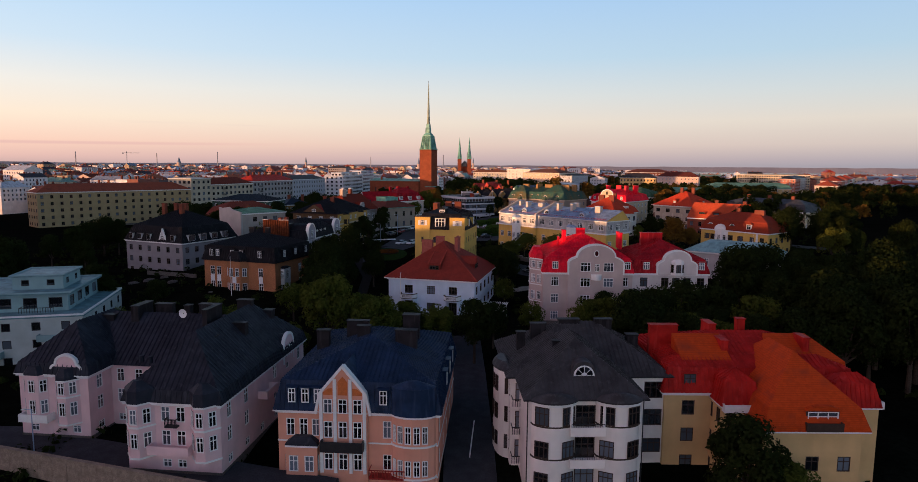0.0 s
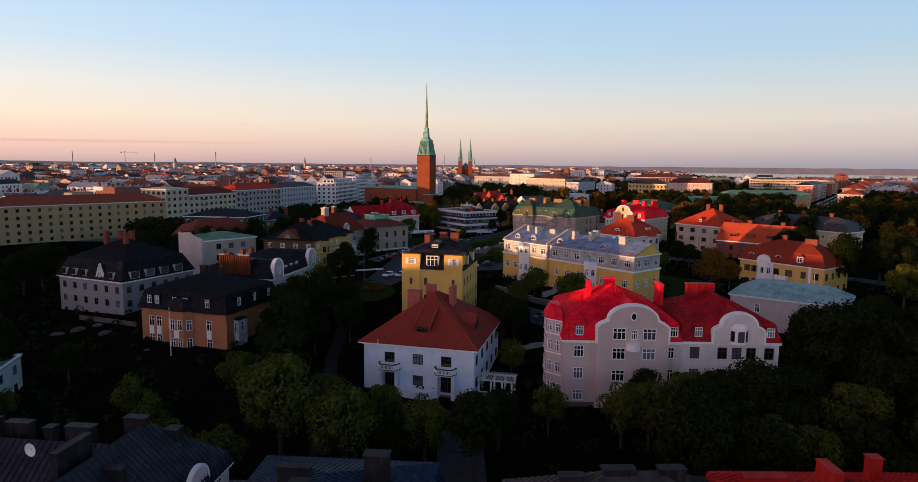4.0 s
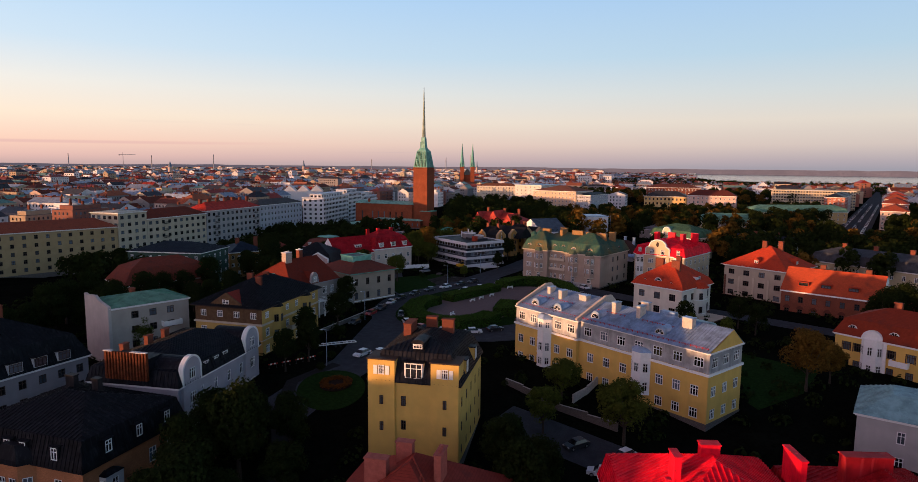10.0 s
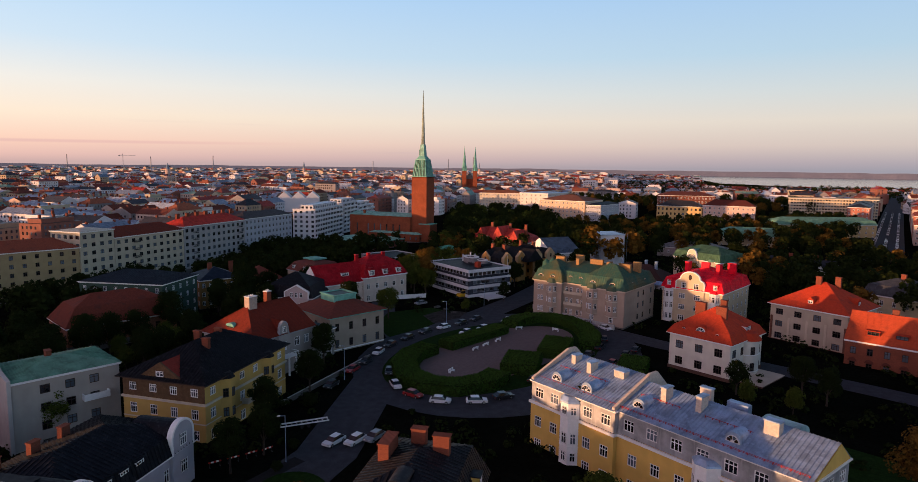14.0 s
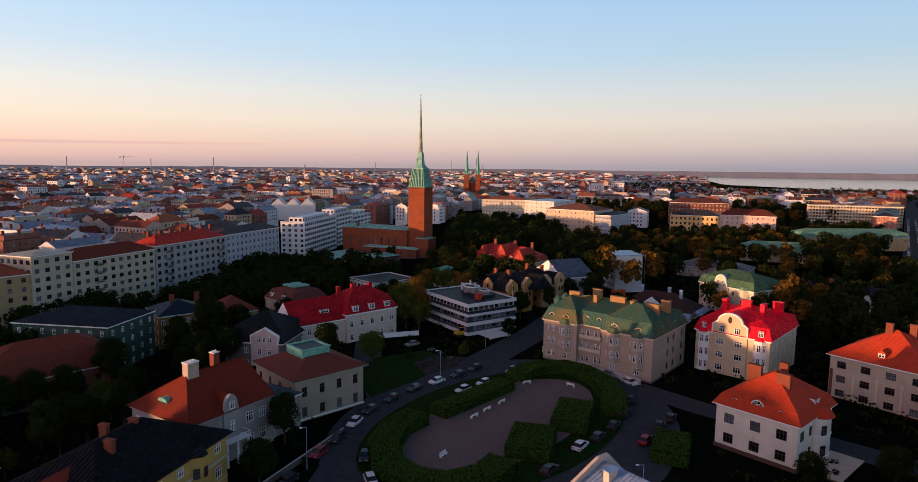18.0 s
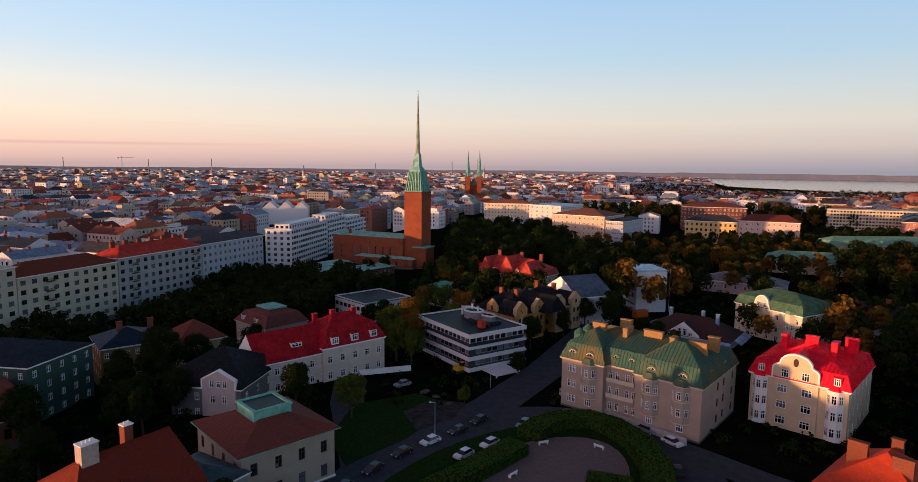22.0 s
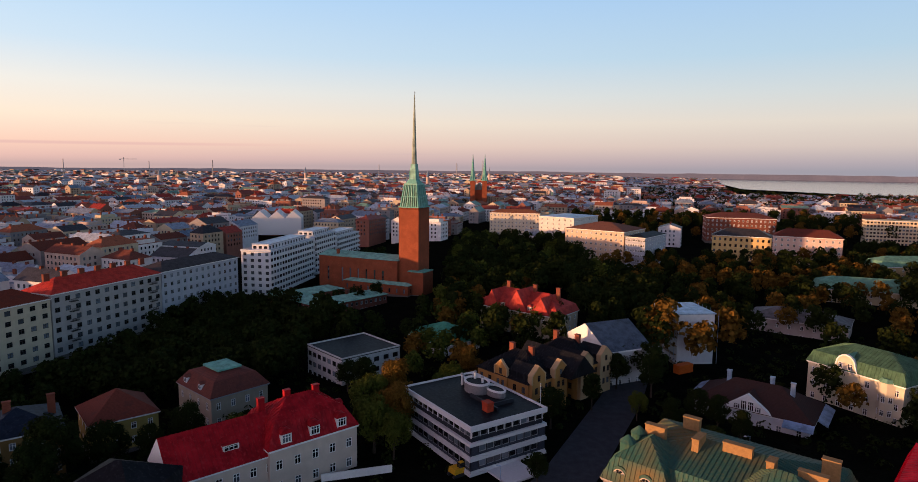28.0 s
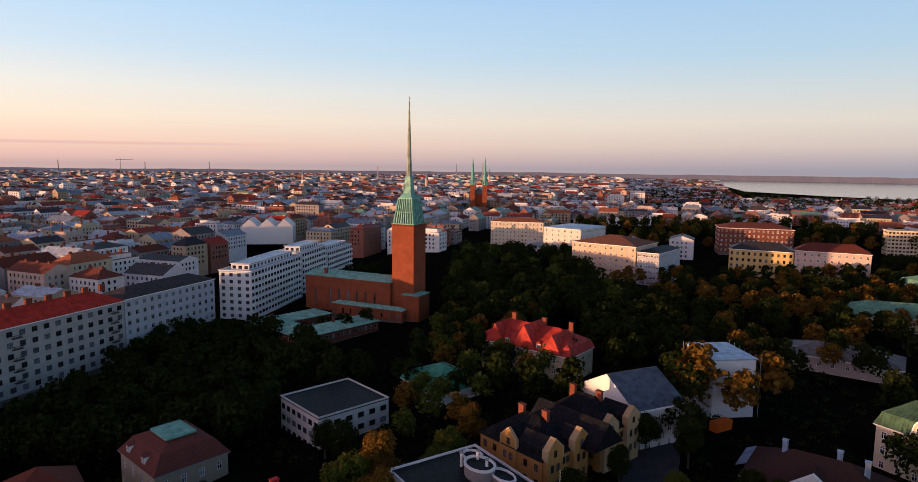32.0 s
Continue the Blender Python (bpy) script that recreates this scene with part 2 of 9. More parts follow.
GRAVEL = plain("gravel_path", (0.16, 0.115, 0.11), 0.95, vary=0.15, scale=1.5)
LAWN = plain("lawn", (0.016, 0.038, 0.008), 0.95, vary=0.35, scale=1.5, spec=0.01)
BARK = plain("bark", (0.06, 0.045, 0.035), 0.9, vary=0.3, scale=6)
LEAF = leafy("green_leaves", (0.060, 0.078, 0.014), (0.085, 0.085, 0.014))
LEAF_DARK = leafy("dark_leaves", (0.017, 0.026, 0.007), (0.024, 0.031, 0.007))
# gold leaf colour holds the low sun's warm light on these trees
LEAF_GOLD = leafy("sun_gold_leaves", (0.125, 0.072, 0.014), (0.16, 0.065, 0.014))
HEDGE = leafy("hedge_leaves", (0.042, 0.092, 0.016), (0.058, 0.100, 0.016))

# ---- building blocks ----
class Shape:
    """A mesh being put together."""

    def __init__(self):
        self.v, self.f, self.k, self.mats = [], [], [], []

    def slot(self, mat):
        if mat not in self.mats:
            self.mats.append(mat)
        return self.mats.index(mat)

    def poly(self, pts, mat):
        n = len(self.v)
        self.v += [tuple(p) for p in pts]
        self.f.append(tuple(range(n, n + len(pts))))
        self.k.append(self.slot(mat))

    def box(self, x0, y0, z0, x1, y1, z1, mat, top=None):
        n, s = len(self.v), self.slot(mat)
        self.v += [(x0, y0, z0), (x1, y0, z0), (x1, y1, z0), (x0, y1, z0), (x0, y0, z1), (x1, y0, z1), (x1, y1, z1), (x0, y1, z1)]
        self.f += [(n, n + 3, n + 2, n + 1), (n, n + 1, n + 5, n + 4), (n + 1, n + 2, n + 6, n + 5), (n + 2, n + 3, n + 7, n + 6), (n + 3, n, n + 4, n + 7), (n + 4, n + 5, n + 6, n + 7)]
        self.k += [s] * 5 + [self.slot(top) if top else s]

    def prism(self, ring, z0, z1, mat, top=None, grow=0.0):
        """An upright prism over a ring of (x, y); grow: the top ring scaled about its middle."""
        n, c = len(ring), len(self.v)
        mx, my = sum(p[0] for p in ring) / n, sum(p[1] for p in ring) / n
        self.v += [(x, y, z0) for x, y in ring] + [(x + (x - mx) * grow, y + (y - my) * grow, z1) for x, y in ring]
        self.f += [(c + i, c + (i + 1) % n, c + n + (i + 1) % n, c + n + i) for i in range(n)]
        self.f += [tuple(c + i for i in reversed(range(n))), tuple(c + n + i for i in range(n))]
        self.k += [self.slot(mat)] * (n + 1) + [self.slot(top or mat)]

    def slab(self, outline, y0, y1, mat):
        """An upright slab with an outline of (x, z)."""
        n, c = len(outline), len(self.v)
        self.v += [(x, y0, z) for x, z in outline] + [(x, y1, z) for x, z in outline]
        self.f += [(c + i, c + (i + 1) % n, c + n + (i + 1) % n, c + n + i) for i in range(n)]
        self.f += [tuple(c + i for i in range(n)), tuple(c + n + i for i in reversed(range(n)))]
        self.k += [self.slot(mat)] * (n + 2)

    def hollow(self, outer, inner, z0, z1, mat):
        """A wall between two open rings."""
        n, c, s = len(outer), len(self.v), self.slot(mat)
        for ring in (outer, inner):
            for z in (z0, z1):
                self.v += [(x, y, z) for x, y in ring]
        for i in range(n - 1):
            self.f += [(c + i, c + i + 1, c + n + i + 1, c + n + i), (c + 2 * n + i + 1, c + 2 * n + i, c + 3 * n + i, c + 3 * n + i + 1), (c + n + i, c + n + i + 1, c + 3 * n + i + 1, c + 3 * n + i), (c + i + 1, c + i, c + 2 * n + i, c + 2 * n + i + 1)]
            self.k += [s] * 4

    def tube(self, x, y, z0, z1, r0, r1, mat, n=8):
        ring = [(x + r0 * math.cos(2 * math.pi * i / n), y + r0 * math.sin(2 * math.pi * i / n)) for i in range(n)]
        self.prism(ring, z0, z1, mat, grow=r1 / r0 - 1)

    def data(self, name, weld=False):
        me = bpy.data.meshes.new(name)
        me.from_pydata(self.v, [], self.f)
        for m in self.mats:
            me.materials.append(m)
        me.polygons.foreach_set("material_index", self.k)
        me.update()
        if weld:
            bm = bmesh.new()
            bm.from_mesh(me)
            bmesh.ops.remove_doubles(bm, verts=bm.verts, dist=0.0005)
            bm.to_mesh(me)
            bm.free()
        return me


def part(name, shape, parent=None, m=None, label=""):
    ob = new(name, shape.data(name) if isinstance(shape, Shape) else shape)
    ob.parent = parent
    if m is not None:
        ob.matrix_local = m
    return tagged(ob, label)


def thing(name, label, category, x=0, y=0, z=0, turn=0, group="", kind="", shape=None):
    ob = new(name, shape.data(name) if shape else None)
    ob.matrix_world = pose(x, y, z, 0, 0, turn)
    return tagged(ob, label, category, group, kind)


def level(x, y):
    """The height of the ground."""
    def ease(a, b, v):
        v = min(1, max(0, (v - a) / (b - a)))
        return v * v * (3 - 2 * v)
    h = -5 + 4.5 * ease(50, 95, y) + 4.3 * ease(100, 145, y) + 6.5 * ease(140, 215, y)
    west = ease(-45, -110, x) * ease(140, 215, y) * 5.0
    north = 3.0 * ease(320, 420, y) * ease(10, -60, x)
    yards = 3.0 * ease(-50, -68, x) * ease(335, 360, y)
    return h - west - north - yards


WINDOWS = {}


def window_shapes(w, h, style):
    """Frame and pane of a window w by h; x along the wall, -y out, the opening's foot at z 0. Styles: c cross, t three lights, p plain; b brown, d dark, g grey."""
    mat = {"b": BROWNPAINT, "d": IRON, "g": GREYPAINT}.get(style[0], WHITE)
    t, k = 0.12, 0.05
    bars = 3 if style[-1] == "t" else (1 if style[-1] == "p" else 2)
    cuts = [-w / 2 + w * i / bars for i in range(1, bars)]
    xs = list(zip([-w / 2 + t] + [c + k for c in cuts], [c - k for c in cuts] + [w / 2 - t]))
    zs = [(t, h - t)] if style[-1] == "p" else [(t, h * 0.66 - k), (h * 0.66 + k, h - t)]
    s = wall_with_openings(w, 0, h, [(a + w / 2, c, b + w / 2, d) for a, b in xs for c, d in zs], mat, 0.07)
    s.v = [(x - w / 2, y + 0.03, z) for x, y, z in s.v]
    p = Shape()
    p.box(-w / 2 + 0.02, 0.09, 0.02, w / 2 - 0.02, 0.11, h - 0.02, GLASS)
    return s, p


def window_mesh(w, h, style):
    key = (round(w, 2), round(h, 2), style)
    if key not in WINDOWS:
        s, p = window_shapes(w, h, style)
        WINDOWS[key] = s.data("window", True), p.data("pane")
    return WINDOWS[key]


JOINED = {}


def join_windows(house):
    """From here on this house's windows, too small to pick apart from the path, go into one part."""
    JOINED[house] = Shape()


def flush_windows(house):
    tagged(part("windows", JOINED.pop(house), house), kind="stuff")


def put_window(parent, m, w, h, style="c"):
    if parent in JOINED:
        s, at = JOINED[parent], len(JOINED[parent].v)
        for q in window_shapes(w, h, style):
            at = len(s.v)
            s.v += [tuple(m @ Vector(v)) for v in q.v]
            s.f += [tuple(at + i for i in f) for f in q.f]
            s.k += [s.slot(q.mats[k]) for k in q.k]
        return None
    frame_me, pane_me = window_mesh(w, h, style)
    o = part("window", frame_me, parent, m)
    part("pane", pane_me, o)
    return o


def side_of(rect, side):
    """The pose of a wall of a rectangle (u, v, width, depth): x along the wall, -y out."""
    u, v, w, d = rect
    return (pose(u, v, 0), pose(u + w, v, 0, 0, 0, 90), pose(u + w, v + d, 0, 0, 0, 180), pose(u, v + d, 0, 0, 0, 270))[side]


def wall_length(rect, side):
    return rect[2] if side % 2 == 0 else rect[3]


def wall_with_openings(length, z0, z1, holes, mat, deep=0.2):
    """A wall with openings (s0, z0, s1, z1) cut through its face, and their reveals."""
    s = Shape()
    xs = sorted({0.0, length, *(h[0] for h in holes), *(h[2] for h in holes)})
    zs = sorted({z0, z1, *(h[1] for h in holes), *(h[3] for h in holes)})
    for j in range(len(zs) - 1):
        start = None
        for i in range(len(xs)):
            solid = i < len(xs) - 1 and not any(h[0] <= xs[i] and h[2] >= xs[i + 1] and h[1] <= zs[j] and h[3] >= zs[j + 1] for h in holes)
            if solid and start is None:
                start = xs[i]
            if not solid and start is not None:
                s.poly([(start, 0, zs[j]), (xs[i], 0, zs[j]), (xs[i], 0, zs[j + 1]), (start, 0, zs[j + 1])], mat)
                start = None
    for a, b, c, d in holes:
        for p, q in (((a, b), (a, d)), ((a, d), (c, d)), ((c, d), (c, b)), ((c, b), (a, b))):
            s.poly([(p[0], 0, p[1]), (q[0], 0, q[1]), (q[0], deep, q[1]), (p[0], deep, p[1])], mat)
    return s


def columns(length, n, margin=0.0):
    if isinstance(n, (list, tuple)):
        return list(n)
    return [margin + (i + 0.5) * (length - 2 * margin) / n for i in range(n)]


def facade(house, rect, side, z0, z1, floors, cols, mat, w=1.15, style="c", plinth=0.0, avoid=()):
    """One wall of a block with its rows of windows. floors: (sill height, window height)."""
    length, m = wall_length(rect, side), side_of(rect, side)
    holes, put = [], []
    for zb, h in floors:
        for s in columns(length, cols) if cols else ():
            if any(a < s + w / 2 and s - w / 2 < b and c < zb + h and zb < d for a, b, c, d in avoid):
                continue
            if s - w / 2 > 0.1 and s + w / 2 < length - 0.1:
                holes.append((s - w / 2, zb, s + w / 2, zb + h))
                put.append((s, zb, h))
    part("wall", wall_with_openings(length, z0, z1, holes, mat), house, m)
    for s, zb, h in put:
        put_window(house, m @ pose(s, 0, zb), w, h, style)
    if plinth:
        p = Shape()
        p.box(-0.08, -0.08, z0 - 1.5, length + 0.08, 0.3, z0 + plinth, GRANITE)
        part("plinth", p, house, m)


def band(house, rect, z, high, out, mat, name="cornice"):
    """A moulding round a block."""
    u, v, w, d = rect
    s = Shape()
    o, b = out, 0.12
    for a in ((u - o, v - o, u + w + o, v + b), (u - o, v + d - b, u + w + o, v + d + o), (u - o, v + b, u + b, v + d - b), (u + w - b, v + b, u + w + o, v + d - b)):
        s.box(a[0], a[1], z, a[2], a[3], z + high, mat)
    return part(name, s, house)


def seams(s, faces, gap, mat, high=0.09):
    """Standing seams down roof faces (convex polygons), as thin ribs."""
    for pts in faces:
        pts = [Vector(p) for p in pts]
        n = (pts[1] - pts[0]).cross(pts[2] - pts[0])
        if n.length < 1e-6:
            continue
        n.normalize()
        if n.z < 0:
            n = -n
        if n.z > 0.999:
            down = Vector((0, -1, 0))
        else:
            down = (Vector((0, 0, -1)) - n * n.dot(Vector((0, 0, -1)))).normalized()
        across = n.cross(down)
        c = pts[0]
        ks = [(p - c).dot(across) for p in pts]
        k = min(ks) + gap * 0.5
        while k < max(ks):
            hit = []
            for i in range(len(pts)):
                a, b = ks[i], ks[(i + 1) % len(pts)]
                if (a - k) * (b - k) < 0:
                    q = pts[i].lerp(pts[(i + 1) % len(pts)], (k - a) / (b - a))
                    hit.append((q - c).dot(down))
            if len(hit) == 2 and abs(hit[0] - hit[1]) > 0.4:
                p, q = (c + across * k + down * h for h in hit)
                e, up = across * 0.04, n * high
                base = len(s.v)
                s.v += [tuple(x) for x in (p - e, p + e, q + e, q - e, p - e + up, p + e + up, q + e + up, q - e + up)]
                s.f += [(base + 4, base + 5, base + 6, base + 7), (base, base + 3, base + 7, base + 4), (base + 1, base + 5, base + 6, base + 2)]
                s.k += [s.slot(mat)] * 3
            k += gap


def hip_faces(x0, y0, x1, y1, z, h, flat=0.0):
    """Faces of a hipped roof over a rectangle; flat: half the width of a flat top."""
    w, d = x1 - x0, y1 - y0
    i = min(w, d) / 2 - flat
    a, b, c, e = (x0, y0, z), (x1, y0, z), (x1, y1, z), (x0, y1, z)
    p, q, r, t = (x0 + i, y0 + i, z + h), (x1 - i, y0 + i, z + h), (x1 - i, y1 - i, z + h), (x0 + i, y1 - i, z + h)
    if flat > 0.02:
        return [(a, b, q, p), (b, c, r, q), (c, e, t, r), (e, a, p, t), (p, q, r, t)]
    if w >= d:
        return [(a, b, q, p), (b, c, q), (c, e, p, q), (e, a, p)]
    return [(a, b, p), (b, c, t, p), (c, e, t), (e, a, p, t)]


def gable_faces(x0, y0, x1, y1, z, h, along="x"):
    if along == "x":
        m = (y0 + y1) / 2
        return [((x0, y0, z), (x1, y0, z), (x1, m, z + h), (x0, m, z + h)), ((x1, y1, z), (x0, y1, z), (x0, m, z + h), (x1, m, z + h))], [((x0, y0, z), (x0, m, z + h), (x0, y1, z)), ((x1, y0, z), (x1, y1, z), (x1, m, z + h))]
    m = (x0 + x1) / 2
    return [((x1, y0, z), (x1, y1, z), (m, y1, z + h), (m, y0, z + h)), ((x0, y1, z), (x0, y0, z), (m, y0, z + h), (m, y1, z + h))], [((x0, y0, z), (x1, y0, z), (m, y0, z + h)), ((x0, y1, z), (m, y1, z + h), (x1, y1, z))]


def roof(house, rect, z, kind, mat, h=4.0, over=0.5, steep_h=0.0, steep_in=0.0, seam=0.0, wall=None, flat=0.0, label="", rib=None):
    """A roof over a block: hip, mansard (steep lower part and a hip), gable_x, gable_y, flat."""
    u, v, w, d = rect
    s = Shape()
    x0, y0, x1, y1 = u - over, v - over, u + w + over, v + d + over
    faces = []
    if kind == "flat":
        s.box(x0, y0, z, x1, y1, z + 0.25, mat)
        k = 0.3
        for b in ((x0, y0, x1, y0 + k), (x0, y1 - k, x1, y1), (x0, y0 + k, x0 + k, y1 - k), (x1 - k, y0 + k, x1, y1 - k)):
            s.box(b[0], b[1], z + 0.25, b[2], b[3], z + 0.25 + h, wall or mat)
    else:
        s.box(x0, y0, z - 0.18, x1, y1, z, wall or mat)
        if kind == "mansard":
            i = steep_in
            a = [(x0, y0, z), (x1, y0, z), (x1, y1, z), (x0, y1, z)]
            b = [(x0 + i, y0 + i, z + steep_h), (x1 - i, y0 + i, z + steep_h), (x1 - i, y1 - i, z + steep_h), (x0 + i, y1 - i, z + steep_h)]
            faces = [(a[j], a[(j + 1) % 4], b[(j + 1) % 4], b[j]) for j in range(4)]
            faces += hip_faces(x0 + i, y0 + i, x1 - i, y1 - i, z + steep_h, h, flat)
        elif kind == "hip":
            faces = hip_faces(x0, y0, x1, y1, z, h, flat)
        else:
            faces, ends = gable_faces(x0, y0, x1, y1, z, h, kind[-1])
            for e in ends:
                s.poly(e, wall or mat)
        for f in faces:
            s.poly(f, mat)
    o = part("roof", s.data("roof", True), house, None, label)
    if seam:
        r = Shape()
        seams(r, faces, seam, rib or mat)
        tagged(part("standing_seams", r, o), kind="stuff")
    return o


def chimney(house, u, v, z0, z1, w=0.9, d=0.9, mat=None, cap=None, pots=0):
    s = Shape()
    s.box(u - w / 2, v - d / 2, z0, u + w / 2, v + d / 2, z1, mat)
    c = part("chimney", s, house)
    k = Shape()
    k.box(u - w / 2 - 0.1, v - d / 2 - 0.1, z1, u + w / 2 + 0.1, v + d / 2 + 0.1, z1 + 0.16, cap or mat)
    for i in range(pots):
        x = u + (i - (pots - 1) / 2) * 0.55 if w >= d else u
        y = v + (i - (pots - 1) / 2) * 0.55 if d > w else v
        k.tube(x, y, z1 + 0.16, z1 + 0.5, 0.16, 0.13, cap or mat, 8)
    part("cap", k, c)
    return c


def profile(kind, w, h):
    """Outline (x, z) of a gable above its foot."""
    if kind == "tri":
        return [(-w / 2, 0), (w / 2, 0), (0, h)]
    if kind == "arch":
        n = 14
        k = h - w / 2 if h > w / 2 else 0
        r = h - k
        return [(-w / 2, 0), (w / 2, 0)] + [(w / 2 * math.cos(math.pi * i / n), k + r * math.sin(math.pi * i / n)) for i in range(0 if k else 1, n + (1 if k else 0))]
    if kind == "dutch":
        n = 10
        half = [(w * 0.5, 0), (w * 0.5, h * 0.40), (w * 0.485, h * 0.46), (w * 0.44, h * 0.52), (w * 0.39, h * 0.56)]
        half += [(w * 0.345 * math.cos(math.pi / 2 * i / n), h * (0.60 + 0.40 * math.sin(math.pi / 2 * i / n))) for i in range(n)]
        return [(-x, z) for x, z in half] + [(0, h)] + [(x, z) for x, z in reversed(half)]
    if kind == "bell":
        n, out = 9, []
        for i in range(n + 1):
            a = i / n
            x = w / 2 * (1 - 0.42 * (a ** 0.7)) if a < 0.55 else w / 2 * 0.70 * math.cos((a - 0.55) / 0.45 * math.pi / 2)
            z = h * 0.35 * (a / 0.55) ** 2 if a < 0.55 else h * (0.35 + 0.65 * math.sin((a - 0.55) / 0.45 * math.pi / 2))
            out.append((x, z))
        return [(-x, z) for x, z in out[:-1]] + [out[-1]] + [(x, z) for x, z in reversed(out[:-1])]
    return [(-w / 2, 0), (w / 2, 0), (w / 2, h * 0.5), (0, h), (-w / 2, h * 0.5)]


def gable(house, rect, side, s0, z, w, h, kind, wall, mat, back=6.0, low=0.0, wins=(), trim=None, style="c", out=0.12, seam=0.0):
    """A gable over a wall with its own roof running back. low: how far its wall reaches down below z, in front of the wall. wins: (x, z, w, h)."""
    m = side_of(rect, side) @ pose(s0, 0, z)
    line = profile(kind, w, h)
    s = Shape()
    s.slab(line, -out, 0.25, wall)
    if low:
        s.box(-w / 2, -out, -low, w / 2, 0.2, 0, wall)
    g = part("gable", s, house, m)
    r = Shape()
    ridge = profile("tri", w * 0.98, h * 1.06) if kind in ("bell", "dutch") else [(x * 0.98, zz * 0.97) for x, zz in line]
    r.slab(ridge, 0.9 if kind in ("bell", "dutch") else 0.25, back, mat)
    if kind in ("bell", "dutch"):
        r.slab([(x * 0.97, zz * 0.95) for x, zz in line], 0.25, 1.4, mat)
    part("gable_roof", r, g)
    if trim:
        t = Shape()
        path = [Vector((x, z)) for x, z in (line if kind in ("bell", "dutch") else line[1:] + line[:1])]
        for i, p in enumerate(path):
            d = (path[min(i + 1, len(path) - 1)] - path[max(i - 1, 0)]).normalized() * 0.16
            e = Vector((-d.y, d.x))
            t.v += [(p.x + e.x, -out - 0.1, p.y + e.y), (p.x - e.x, -out - 0.1, p.y - e.y), (p.x - e.x, 0.3, p.y - e.y), (p.x + e.x, 0.3, p.y + e.y)]
            if i:
                n = 4 * i
                t.f += [(n - 4 + k, n - 4 + (k + 1) % 4, n + (k + 1) % 4, n + k) for k in range(4)]
        t.f += [(0, 1, 2, 3), (len(t.v) - 4, len(t.v) - 3, len(t.v) - 2, len(t.v) - 1)]
        t.k = [t.slot(trim)] * len(t.f)
        part("coping", t, g)
    for x, zz, ww, hh in wins:
        put_window(house, m @ pose(x, -out - 0.13, zz), ww, hh, style)
    return g


def curved_bay(house, rect, side, s0, z0, z1, w, deep, mat, floors, ww, style="bt", sill=None):
    """A smooth curved bay with two broad windows a floor."""
    m = side_of(rect, side) @ pose(s0, 0, 0)
    n = 14
    ring = [(w / 2 * math.cos(math.pi * (1 + i / n)), deep * math.sin(math.pi * (1 + i / n))) for i in range(n + 1)]
    s = Shape()
    s.prism(ring + [(w / 2, 0.1), (-w / 2, 0.1)], z0, z1, mat)
    b = part("bay", s, house, m)
    for zb, h in floors:
        for k in (-1, 1):
            a = math.pi * (1.5 + k * 0.205)
            x, y = w / 2 * math.cos(a), deep * math.sin(a)
            turn = math.degrees(math.atan2(deep * math.cos(a), -w / 2 * math.sin(a)))
            put_window(house, m @ pose(x, y, zb, 0, 0, turn) @ pose(0, -0.12, 0), ww, h, style)
        t = Shape()
        t.prism([(x * 1.05, y * 1.07) for x, y in ring] + [(w / 2, 0.05), (-w / 2, 0.05)], zb - 0.2, zb - 0.06, sill or mat)
        part("sill", t, b)
    return b


def dormer(house, rect, side, s0, z, w, h, wall, mat, inset=0.4, back=2.5, kind="tri", style="c", cap=0.5):
    """A dormer that stands on a roof, with a window."""
    m = side_of(rect, side) @ pose(s0, inset, z)
    s = Shape()
    s.box(-w / 2, 0, 0, w / 2, back, h, wall)
    d = part("dormer", s, house, m)
    r = Shape()
    if kind == "flat":
        r.box(-w / 2 - 0.15, -0.2, h, w / 2 + 0.15, back + 0.6, h + 0.12, mat)
    else:
        line = profile("arch" if kind == "arch" else "tri", w + 0.3, cap)
        r.slab([(x, zz + h) for x, zz in line], -0.15, back + 1.0, mat)
    part("dormer_roof", r, d)
    put_window(house, m @ pose(0, -0.13, 0.15), w - 0.3, h - 0.25, style)
    return d


def lunette(house, rect, side, s0, z, w, wall, mat, inset):
    """A round-topped dormer with a white half-round window."""
    m = side_of(rect, side) @ pose(s0, inset, z)
    n = 12
    arc = [(w / 2 * math.cos(math.pi * i / n), w / 2 * math.sin(math.pi * i / n)) for i in range(n + 1)]
    s = Shape()
    s.slab([(w / 2 + 0.25, -0.9), *[(x * 1.22, 0.25 + zz * 1.22) for x, zz in arc], (-w / 2 - 0.25, -0.9)], 0.12, 3.0, mat)
    d = part("dormer", s, house, m)
    f = Shape()
    f.slab([(x * 1.04, zz * 1.04) for x, zz in arc], 0.0, 0.14, wall)
    part("surround", f, d, None, "pale half-round surround")
    g = Shape()
    for k in range(4):
        a0, a1 = math.pi * (k + 0.08) / 4, math.pi * (k + 0.92) / 4
        ring = [(0.16 * w * math.cos(a), 0.08 + 0.16 * w * math.sin(a)) for a in (a0, a1)] + [(0.43 * w * math.cos(a), 0.08 + 0.43 * w * math.sin(a)) for a in (a1, (a0 + a1) / 2, a0)]
        g.slab(ring, -0.03, 0.02, GLASS)
    part("pane", g, d)


